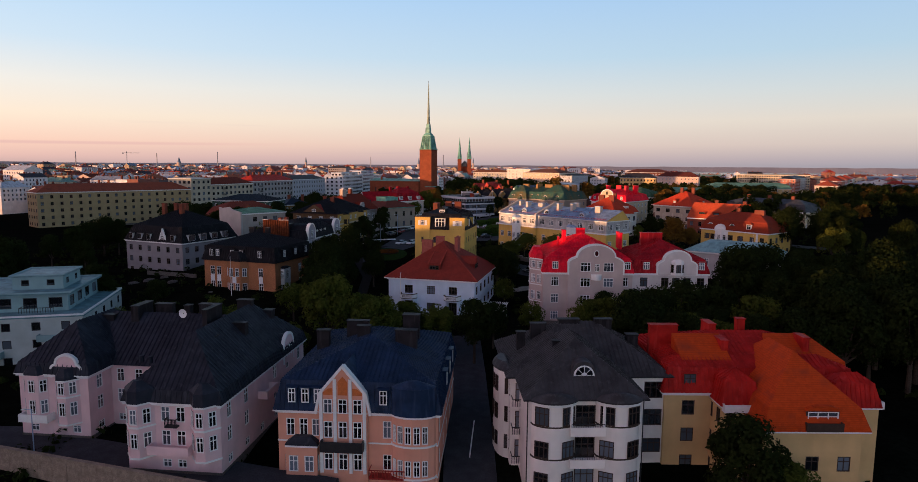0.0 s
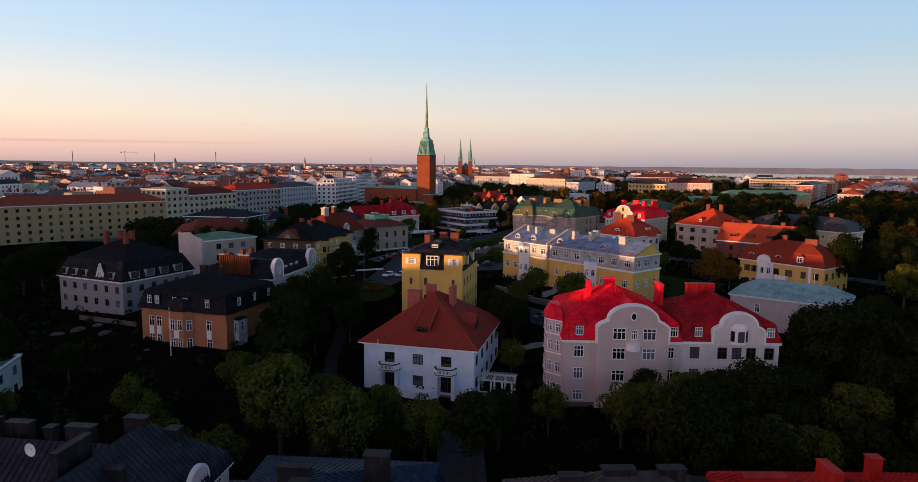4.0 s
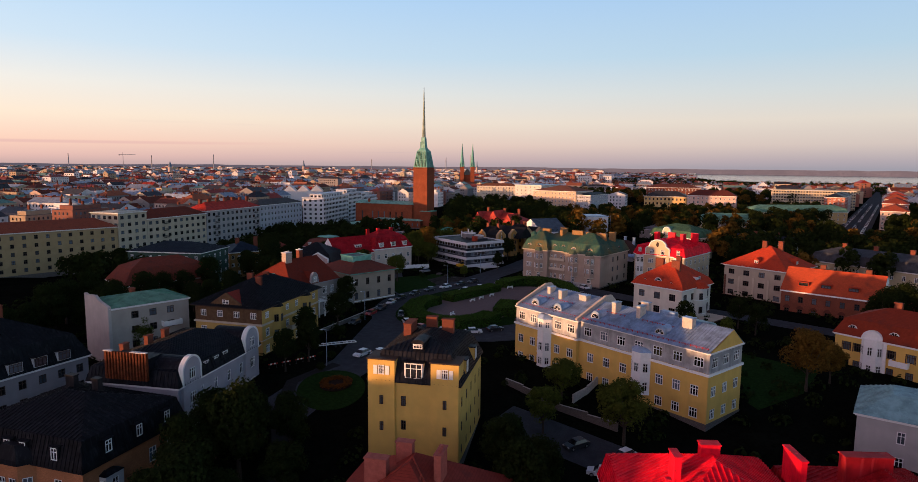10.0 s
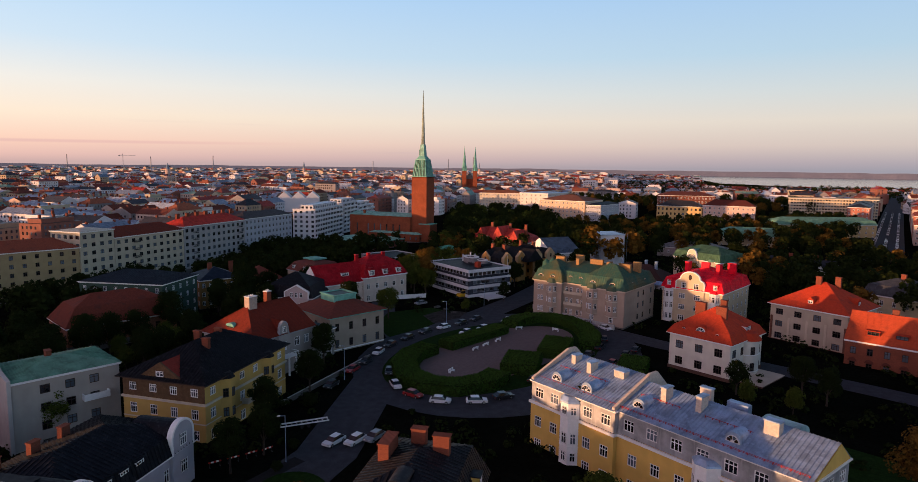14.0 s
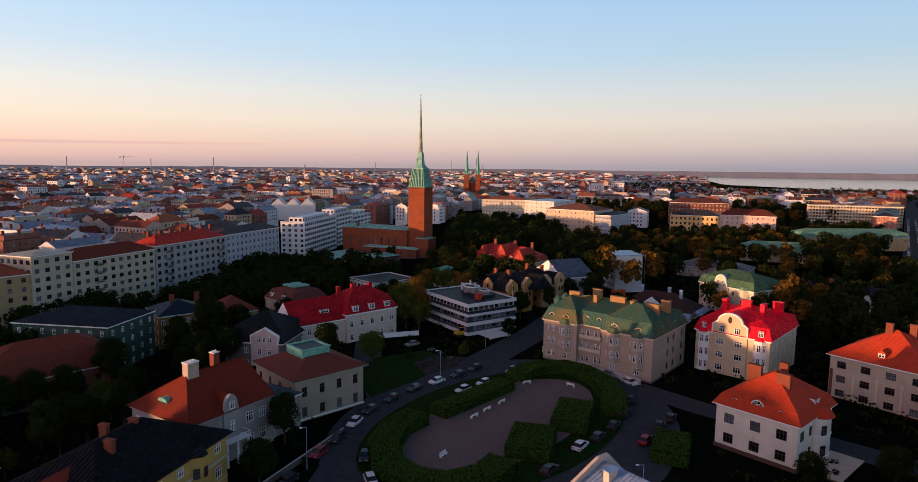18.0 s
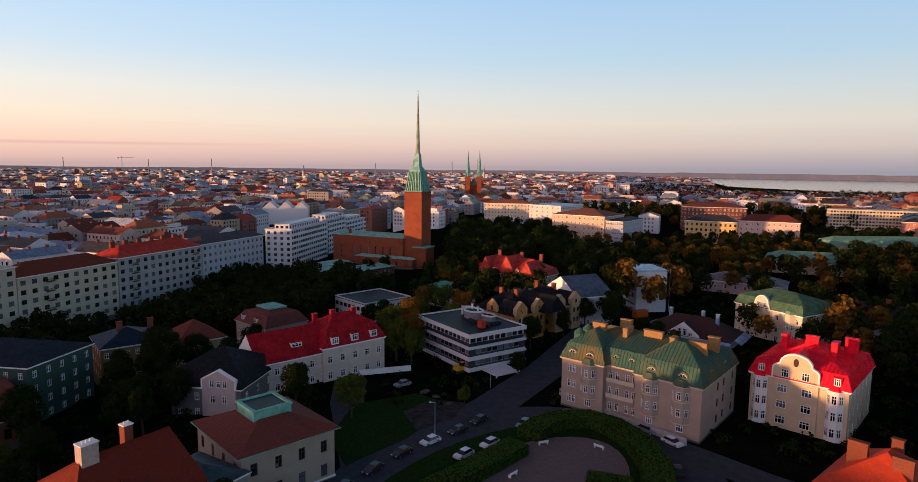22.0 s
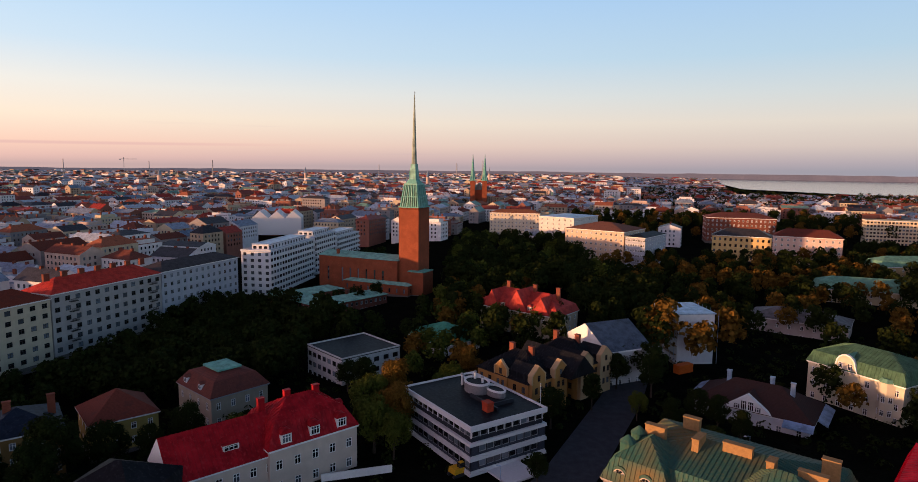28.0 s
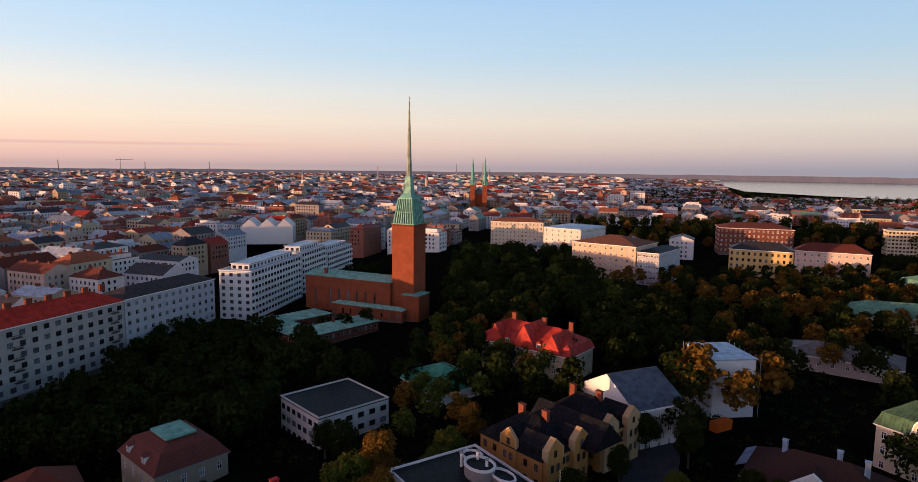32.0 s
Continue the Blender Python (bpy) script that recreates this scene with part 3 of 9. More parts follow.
def bay(house, rect, side, s0, z0, z1, w, deep, mat, floors, roof_mat, kind="poly", style="c", ww=0.9, cap=1.2, trim=None, skirt=0.3, taper=-0.45):
    """A bay that stands out from a wall: three-sided or round, with windows, and a small roof."""
    m = side_of(rect, side) @ pose(s0, 0, 0)
    if kind == "round":
        n = 8
        ring = [(w / 2 * math.cos(math.pi * (1 + i / n)), deep * math.sin(math.pi * (1 + i / n))) for i in range(n + 1)]
    elif kind == "box":
        ring = [(-w / 2, 0), (-w / 2, -deep), (w / 2, -deep), (w / 2, 0)]
    else:
        k = deep * 0.9
        ring = [(-w / 2, 0), (-w / 2 + k, -deep), (w / 2 - k, -deep), (w / 2, 0)]
    s = Shape()
    s.prism(ring + [(w / 2, 0.1), (-w / 2, 0.1)], z0, z1, mat)
    b = part("bay", s, house, m)
    if trim:
        t = Shape()
        for z in [z0] + [f[0] - 0.5 for f in floors[1:]] + [z1 - 0.25]:
            t.prism([(x * 1.04, y * 1.08) for x, y in ring] + [(w / 2, 0.05), (-w / 2, 0.05)], z, z + 0.22, trim)
        part("moulding", t, b)
    faces = list(zip(ring, ring[1:]))
    for i, (p, q) in enumerate(faces):
        length = math.hypot(q[0] - p[0], q[1] - p[1])
        if kind == "round" and i % 2 == 0 and n > 3 and i not in (2, 4):
            continue
        x = min(ww, length - 0.25)
        if x < 0.45:
            continue
        count = max(1, int(length / (ww + 0.5)))
        for j in range(count):
            f = (j + 0.5) / count
            at = (p[0] + (q[0] - p[0]) * f, p[1] + (q[1] - p[1]) * f)
            turn = math.degrees(math.atan2(q[1] - p[1], q[0] - p[0]))
            for zb, h in floors:
                put_window(house, m @ pose(at[0], at[1], zb, 0, 0, turn) @ pose(0, -0.13, 0), x, h, style)
    if cap:
        r = Shape()
        ring2 = [(x * 1.06, y * 1.1) for x, y in ring] + [(w / 2, 0.3), (-w / 2, 0.3)]
        r.prism(ring2, z1, z1 + cap * skirt, roof_mat, grow=-0.06)
        r.prism([(x * 0.94, y * 0.94) for x, y in ring2], z1 + cap * skirt, z1 + cap, roof_mat, grow=taper)
        part("bay_roof", r, b)
    return b


def balcony(house, rect, side, s0, z, w, deep, slab, rail, high=1.0, solid=False, posts=9):
    m = side_of(rect, side) @ pose(s0, 0, z)
    s = Shape()
    s.box(-w / 2, -deep, -0.22, w / 2, 0, 0, slab)
    b = part("balcony", s, house, m)
    r = Shape()
    if solid:
        r.box(-w / 2, -deep, 0, w / 2, -deep + 0.15, high, rail)
        r.box(-w / 2, -deep + 0.15, 0, -w / 2 + 0.15, 0, high, rail)
        r.box(w / 2 - 0.15, -deep + 0.15, 0, w / 2, 0, high, rail)
    else:
        r.box(-w / 2, -deep, high - 0.1, w / 2, -deep + 0.1, high, rail)
        for k in (-1, 1):
            x = k * (w / 2 - 0.05)
            r.box(x - 0.05, -deep + 0.1, high - 0.1, x + 0.05, 0, high, rail)
        for i in range(posts):
            x = -w / 2 + 0.06 + (w - 0.12) * i / (posts - 1)
            r.box(x - 0.04, -deep + 0.02, 0, x + 0.04, -deep + 0.08, high - 0.1, rail)
    rl = part("railing", r, b)
    if not solid:
        tagged(rl, kind="stuff")
    return b


def block(house, rect, z0, z1, floors, cols, mat, w=1.15, style="c", plinth=0.7, cornice=None, course=None, avoid={}):
    """Four walls with windows. cols: windows a row on the front, right, back and left."""
    for side in range(4):
        facade(house, rect, side, z0, z1, floors, cols[side], mat, w, style, plinth, avoid.get(side, ()))
    if cornice:
        band(house, rect, z1 - 0.42, 0.4, 0.28, cornice)
    if course:
        for zb, _ in floors[1:]:
            band(house, rect, zb - 0.75, 0.2, 0.07, course, "string_course")


def storeys(z0, n, high, first=1.1, tall=1.75):
    return [(z0 + first + i * high, tall) for i in range(n)]


def villa(label, x, y, z, turn, w, d, n, high, mat, roof_kind, roof_mat, h, cols, name="house", category="house", base=1.0, ww=1.15, style="c", stacks=(), cornice=WHITE, far=False, **more):
    """A plain house: walls, windows, roof, chimneys (u, v, top over the eaves). Returns it with its block and eaves' height."""
    o = thing(name, label, category, x, y, z, turn)
    rect, top = (0, 0, w, d), base + n * high + 0.5
    if far:
        join_windows(o)
    block(o, rect, 0, top, storeys(base, n, high, 0.9, high * 0.48), cols, mat, ww, style, cornice=cornice)
    roof(o, rect, top, roof_kind, roof_mat, h, wall=cornice or mat, **more)
    for u, v, up in stacks:
        chimney(o, u, v, top, top + up, 1.5, 0.8, CHIMNEY_BRICK)
    if far:
        flush_windows(o)
    return o, rect, top


CHIMNEY_BRICK = brickwork((0.21, 0.065, 0.04))
CHIMNEY_DARK = sheet((0.022, 0.02, 0.023), 0.5)

# ---- ground, streets, water, distance ----
def strip_axis(fine0, fine1, step, far, grow=1.35):
    out, k = list(np.arange(fine0, fine1 + 0.1, step)), step
    lo, hi = fine0, fine1
    while lo > -far or hi < far:
        k *= grow
        lo, hi = max(-far, lo - k), min(far, hi + k)
        out = [lo] + out + [hi]
    return sorted(set(round(float(v), 2) for v in out))


# near-black base: deep shade among the gardens is put into the ground colour
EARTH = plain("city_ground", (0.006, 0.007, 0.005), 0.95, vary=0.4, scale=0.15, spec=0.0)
gx, gy = strip_axis(-260, 260, 6, 4850), strip_axis(-60, 560, 6, 4850)
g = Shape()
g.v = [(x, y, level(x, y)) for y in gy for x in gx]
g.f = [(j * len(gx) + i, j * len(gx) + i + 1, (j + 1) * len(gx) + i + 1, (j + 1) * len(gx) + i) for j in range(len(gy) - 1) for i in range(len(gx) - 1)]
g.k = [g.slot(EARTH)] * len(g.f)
thing("ground", "near-black town ground with garden shade in its colour", "ground", kind="structure", shape=g)


def ribbon(name, label, line, width, mat, lift, category="road", step=5.0):
    """A strip of street along a line of (x, y), lying on the ground."""
    pts = []
    for (ax, ay), (bx, by) in zip(line, line[1:]):
        n = max(1, int(math.hypot(bx - ax, by - ay) / step))
        pts += [(ax + (bx - ax) * i / n, ay + (by - ay) * i / n) for i in range(n)]
    pts.append(line[-1])
    s, rows = Shape(), []
    for i, (x, y) in enumerate(pts):
        (ax, ay), (bx, by) = pts[max(0, i - 1)], pts[min(len(pts) - 1, i + 1)]
        l = math.hypot(bx - ax, by - ay) or 1
        nx, ny = -(by - ay) / l, (bx - ax) / l
        row = [(x + nx * width * k, y + ny * width * k) for k in (-0.5, -0.25, 0, 0.25, 0.5)]
        rows.append([(a, b, level(a, b) + lift) for a, b in row])
    for p, q in zip(rows, rows[1:]):
        for k in range(4):
            s.poly([p[k], p[k + 1], q[k + 1], q[k]], mat)
    for k in (0, 4):
        for p, q in zip(rows, rows[1:]):
            a, b = p[k], q[k]
            s.poly([a, b, (b[0], b[1], b[2] - 0.4), (a[0], a[1], a[2] - 0.4)], mat)
    return thing(name, label, category, kind="structure", shape=s)


def patch(name, label, ring, mat, lift, category, sub=4.0, high=0.0):
    """A flat piece of ground inside a ring, following the ground at its points."""
    s = Shape()
    mx, my = sum(p[0] for p in ring) / len(ring), sum(p[1] for p in ring) / len(ring)
    n = 4
    for (ax, ay), (bx, by) in zip(ring, ring[1:] + ring[:1]):
        for k in range(n):
            f, h = k / n, (k + 1) / n
            c = [(mx + (ax - mx) * f, my + (ay - my) * f), (mx + (bx - mx) * f, my + (by - my) * f), (mx + (bx - mx) * h, my + (by - my) * h), (mx + (ax - mx) * h, my + (ay - my) * h)]
            s.poly([(x, y, level(x, y) + lift) for x, y in c], mat)
        s.poly([(ax, ay, level(ax, ay) + lift), (bx, by, level(bx, by) + lift), (bx, by, level(bx, by) + lift - 0.4), (ax, ay, level(ax, ay) + lift - 0.4)], mat)
    return thing(name, label, category, kind="structure", shape=s)


def oval(cx, cy, rx, ry, turn, n=36, a0=0.0, a1=360.0):
    t = radians(turn)
    out = []
    for i in range(n):
        a = radians(a0 + (a1 - a0) * i / n)
        x, y = rx * math.cos(a), ry * math.sin(a)
        out.append((cx + x * math.cos(t) - y * math.sin(t), cy + x * math.sin(t) + y * math.cos(t)))
    return out


ribbon("road", "dark asphalt street between the front houses", [(2.5, 40), (2.5, 110), (2, 128)], 7, ASPHALT, 0.05)
ribbon("road", "asphalt street along the square", [(-30, 190), (-20, 215), (-17, 250), (-14, 285), (10, 318), (26, 345), (45, 385), (62, 430)], 11, ASPHALT, 0.05)
ribbon("road", "asphalt street on the far side of the square", [(-14, 285), (-24, 320), (-26, 335)], 8, ASPHALT, 0.055)
patch("road", "asphalt roundabout street round the hedged square", oval(14, 275, 35, 46, -28), ASPHALT, 0.06, "road")
ribbon("road", "asphalt street beside the yellow house", [(10, 190), (28, 176), (40, 160)], 9, ASPHALT, 0.05)
ribbon("road", "asphalt street behind the square", [(45, 300), (58, 285), (95, 250), (130, 215)], 8, ASPHALT, 0.05)
ribbon("road", "long straight avenue running to the horizon", [(230, 449), (865, 1360)], 20, ASPHALT, 0.3, step=30)
ribbon("footpath", "winding park path", [(-19, 120), (-21, 138), (-24, 155), (-25, 174), (-30, 190), (-31, 203), (-24, 213)], 2.6, plain("park_path", (0.028, 0.027, 0.027), 0.95, spec=0.02), 0.07, "path")

ribbon("road_marking", "white painted line on the asphalt", [(2.5, 80.7), (3.4, 91)], 0.17, WHITE, 0.085, "road marking", 1.5)
WATER, wn_, wl_, wb_ = material("sea_water", 0.12, 0.0, 0.5)
wb_.inputs[0].default_value = (0.05, 0.07, 0.09, 1)
bumped(wn_, wl_, wb_, grain(wn_, wl_, 0.05, 4), 0.12, 0.8)
w = Shape()
w.poly([(870, 2260, 12.0), (960, 1950, 12.0), (1060, 1780, 12.0), (1260, 1790, 12.0), (1440, 1950, 12.0), (1800, 2010, 12.0), (4800, 2100, 12.0), (4800, 4700, 12.0), (1700, 4700, 12.0), (1180, 3300, 12.0)], WATER)
thing("water", "pale calm sea beyond the town", "sea", kind="structure", shape=w)

FAR_HAZE = plain("far_woods", (0.075, 0.072, 0.085), 0.95, vary=0.2, scale=0.01, spec=0.0)
haze_b = FAR_HAZE.node_tree.nodes["Principled BSDF"]
# faint mauve emission paints the distant haze onto the wooded land
haze_b.inputs["Emission Color"].default_value, haze_b.inputs["Emission Strength"].default_value = (0.17, 0.145, 0.185, 1), 0.45
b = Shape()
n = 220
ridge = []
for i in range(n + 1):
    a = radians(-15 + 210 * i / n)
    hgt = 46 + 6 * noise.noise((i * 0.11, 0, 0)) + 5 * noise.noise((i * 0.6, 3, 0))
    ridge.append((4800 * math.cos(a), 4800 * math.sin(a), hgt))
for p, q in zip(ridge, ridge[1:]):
    b.poly([(p[0], p[1], 0), (q[0], q[1], 0), q, p], FAR_HAZE)
    b.poly([p, q, (q[0] * 1.01, q[1] * 1.01, q[2] - 6), (p[0] * 1.01, p[1] * 1.01, p[2] - 6)], FAR_HAZE)
thing("backdrop", "low wooded land on the horizon, haze painted as glow", "backdrop", kind="structure", shape=b)

# ---- the front row of mansions ----
PINK, ORANGE_W, CREAM = plaster((0.80, 0.57, 0.58)), plaster((0.76, 0.36, 0.25)), plaster((0.86, 0.81, 0.76))
DARKSHEET, BLUESHEET, GREYSHEET = sheet((0.026, 0.030, 0.042), 0.42), sheet((0.017, 0.036, 0.080), 0.4), sheet((0.058, 0.056, 0.060), 0.45)
SILL = WHITE
REDSHEET, TILE_ORANGE, OCHRE = sheet((0.42, 0.018, 0.014), 0.5), tiles((0.50, 0.058, 0.010)), plaster((0.66, 0.46, 0.22))


def pink_mansion():
    o = thing("mansion", "pale pink plastered mansion with a dark seamed metal roof", "mansion", -61.6, 86.5, -1.2, -6)
    top, fl = 9.7, [(1.1, 1.1), (4.0, 2.0), (7.1, 2.0)]
    left, mid, right = (0, -1, 10.5, 19), (10.5, 4, 11.5, 14), (21.6, -9.0, 12.4, 29.5)
    block(o, left, 0, top, fl, ([2.0, 8.4], 4, 4, 4), PINK, 1.25, cornice=WHITE)
    facade(o, mid, 0, 0, top, fl, 4, PINK, 1.2)
    facade(o, mid, 2, 0, top, fl, 2, PINK, 1.2)
    block(o, right, 0, top, fl, ([5.2, 7.2], 6, 3, 5), PINK, 1.2, cornice=WHITE, avoid={1: [(11, 15, 5, 9)]})
    for r, h in ((left, 4.8), (right, 6.0)):
        roof(o, r, top, "mansard", DARKSHEET, h, 0.45, 1.5, 0.45, 0.7, WHITE)
    s = Shape()
    faces = [((7.5, 3.6, top), (26, 3.6, top), (28, 11, top + 6.3), (6.5, 11, top + 6.3)), ((27, 18, top), (7, 18, top), (6.5, 11, top + 6.3), (28, 11, top + 6.3))]
    for f in faces:
        s.poly(f, DARKSHEET)
    rf = part("roof", s, o)
    s = Shape()
    seams(s, faces, 0.7, DARKSHEET)
    tagged(part("standing_seams", s, rf), kind="stuff")
    gable(o, left, 0, 7.4, top - 0.5, 4.6, 3.3, "dutch", PINK, DARKSHEET, 7, 0, (), WHITE)
    bay(o, left, 0, 7.4, 2.6, 9.2, 3.6, 1.3, PINK, [(4.0, 2.0), (7.1, 1.8)], DARKSHEET, ww=0.95, cap=1.6, trim=WHITE)
    bay(o, left, 0, 2.6, 2.6, 9.6, 3.6, 0.9, PINK, [(4.0, 2.0), (7.1, 1.8)], DARKSHEET, ww=0.95, cap=1.2)
    balcony(o, left, 0, 3.0, 3.2, 4.4, 1.6, WHITE, WHITE, 0.9, True)
    for s0 in (1.9, 10.5):
        bay(o, right, 0, s0, 2.6, top + 0.1, 3.9, 1.5, PINK, [(4.0, 2.0), (7.1, 2.0)], DARKSHEET, ww=1.0, cap=2.7, trim=WHITE, skirt=0.6, taper=-0.7)
    balcony(o, right, 0, 6.2, 3.6, 5.4, 1.6, PINK, PINK, 0.9, True)
    balcony(o, right, 0, 6.2, 6.8, 1.6, 0.7, IRON, IRON, 0.9)
    balcony(o, right, 1, 13, 6.4, 4.0, 1.4, PINK, PINK, 0.9, True)
    gable(o, right, 1, 22.6, top - 1.6, 4.0, 4.6, "arch", PINK, DARKSHEET, 5, 0, [(0, 1.0, 0.5, 1.8), (-0.9, 1.0, 0.5, 1.5), (0.9, 1.0, 0.5, 1.5)], WHITE)
    for u, v, up, w, d in ((3, 9, 5.0, 1.6, 0.9), (6.4, 10, 5.9, 2.2, 1.0), (11, 11.5, 7.4, 1.2, 4.0), (14, 13, 7.2, 2.8, 1.0), (18.5, 12, 7.3, 1.0, 1.0), (22, 12, 7.6, 3.0, 1.0), (25.6, 6, 8.6, 0.7, 4.6), (28.4, 0, 6.0, 1.8, 1.1), (29.6, 6, 6.4, 2.4, 1.0), (27, 14, 8.0, 2.4, 1.0), (30, 16, 6.0, 1.4, 1.4)):
        chimney(o, u, v, top + 1.5, top + up, w, d, CHIMNEY_DARK, CHIMNEY_DARK, 0)
    for u, v, z in ((12, 6.4, 2.0), (13.4, 6.6, 2.0), (19.4, -2, 3.4), (20.8, -2.2, 3.4)):
        h = Shape()
        h.tube(u, v, top + z - 0.8, top + z + 0.1, 0.35, 0.3, DARKSHEET, 10)
        part("roof_hatch", h, o)
    return o


pink_mansion()
dish = Shape()
for i in range(16):
    a, c = 2 * math.pi * i / 16, 2 * math.pi * (i + 1) / 16
    dish.poly([(0, 0.12, 0), (0.7 * math.cos(a), -0.06, 0.7 * math.sin(a)), (0.7 * math.cos(c), -0.06, 0.7 * math.sin(c))], WHITE)
dish.box(-0.04, 0.1, -1.6, 0.04, 0.18, 0.05, IRON)
thing("satellite_dish", "round white satellite dish on a roof mast", "dish", -40.5, 91.2, 15.8, -15, shape=dish)


def orange_mansion():
    o = thing("mansion", "salmon orange Jugend mansion with white trim and blue-black mansard roof", "mansion", -22.0, 75.6, -5.2, -4)
    rect, top = (0, 0, 20.4, 25), 12.6
    fl = [(0.8, 1.9), (4.9, 2.1), (9.1, 2.3)]
    block(o, rect, 0, top, fl, ([1.6, 3.3, 4.9, 14.0], 5, 5, 5), ORANGE_W, 1.1, cornice=WHITE, course=WHITE)
    roof(o, rect, top, "mansard", BLUESHEET, 3.4, 0.5, 3.7, 0.9, 0.6, WHITE)
    for s0 in (2.0, 3.7, 5.3, 13.6, 15.4):
        dormer(o, rect, 0, s0, top + 0.9, 1.25, 2.1, BLUESHEET, BLUESHEET, -0.36, 1.6, "flat")
    for s0 in (8, 13, 18):
        dormer(o, rect, 1, s0, top + 0.8, 1.4, 2.2, BLUESHEET, BLUESHEET, -0.36, 1.6, "flat")
    pent = Shape()
    pent.slab([(-3.5, -0.3), (3.5, -0.3), (2.9, 2.4), (0, 5.9), (-2.9, 2.4)], -0.5, 0.3, ORANGE_W)
    pent.box(-3.1, -0.5, -12.3, 3.1, 0.2, -0.3, ORANGE_W)
    m = side_of(rect, 0) @ pose(8.5, 0, top)
    gb = part("gable", pent, o, m)
    rf = Shape()
    rf.slab([(-3.4, 0), (3.4, 0), (2.85, 2.4), (0, 5.75), (-2.85, 2.4)], 0.3, 10.5, BLUESHEET)
    part("gable_roof", rf, gb)
    for a, b in (((-3.5, -0.3), (-2.9, 2.4)), ((-2.9, 2.4), (0, 5.9)), ((0, 5.9), (2.9, 2.4)), ((2.9, 2.4), (3.5, -0.3))):
        t = Shape()
        p, q = Vector((a[0], 0, a[1])), Vector((b[0], 0, b[1]))
        e = (q - p).normalized().cross(Vector((0, 1, 0))) * 0.17
        t.slab([(v.x, v.z) for v in (p + e, q + e, q - e, p - e)], -0.66, 0.35, WHITE)
        part("coping", t, gb)
    for x in (-2.75, -0.98, 0.98, 2.75):
        t = Shape()
        t.box(x - 0.2, -0.68, -8.0, x + 0.2, -0.5, 2.6 if abs(x) > 2 else 4.3, WHITE)
        part("pilaster", t, gb)
    panel = plain("orange_panel", (0.62, 0.17, 0.05), 0.7)
    for x, z in ((-1.87, 3.0), (0, 4.6), (1.87, 3.0)):
        t = Shape()
        t.slab([(x - 0.6, 2.2), (x + 0.6, 2.2), (x + 0.6, z - (0.5 if x > 0 else -0.1) if x else z - 0.7), (x, z), (x - 0.6, z - (0.5 if x < 0 else -0.1) if x else z - 0.7)], -0.56, -0.5, panel)
        part("panel", t, gb)
    for x in (-1.87, 0, 1.87):
        for z, h in ((-0.2, 1.9), (-3.4, 2.2), (-7.6, 2.2), (-11.6, 1.8)):
            put_window(o, m @ pose(x, -0.63, z), 1.15, h)
    balcony(o, rect, 0, 8.5, 8.0, 5.4, 1.7, IRON, IRON, 1.1, True)
    bay(o, rect, 0, 3.3, 3.4, 8.3, 4.0, 1.1, ORANGE_W, [(4.9, 2.1)], DARKSHEET, "box", ww=1.2, cap=1.0, trim=WHITE)
    bay(o, rect, 0, 17.4, 0.2, top, 5.6, 1.5, ORANGE_W, fl, BLUESHEET, "round", ww=1.1, cap=4.4, trim=WHITE, skirt=0.8, taper=-0.8)
    red = plain("red_rail", (0.30, 0.03, 0.025), 0.6)
    balcony(o, rect, 0, 14.2, 4.6, 4.6, 1.5, red, red, 1.0, False, 14)
    for u, v, up, w, d in ((2.6, 12, 7.0, 1.8, 1.0), (7.2, 14, 8.0, 3.2, 0.9), (8.6, 11.5, 7.9, 1.8, 0.8), (14.8, 11, 7.6, 3.0, 1.2), (14.8, 16, 8.6, 2.4, 1.4)):
        chimney(o, u, v, top + 3.4, top + up, w, d, CHIMNEY_DARK, CHIMNEY_DARK)
    return o


orange_mansion()


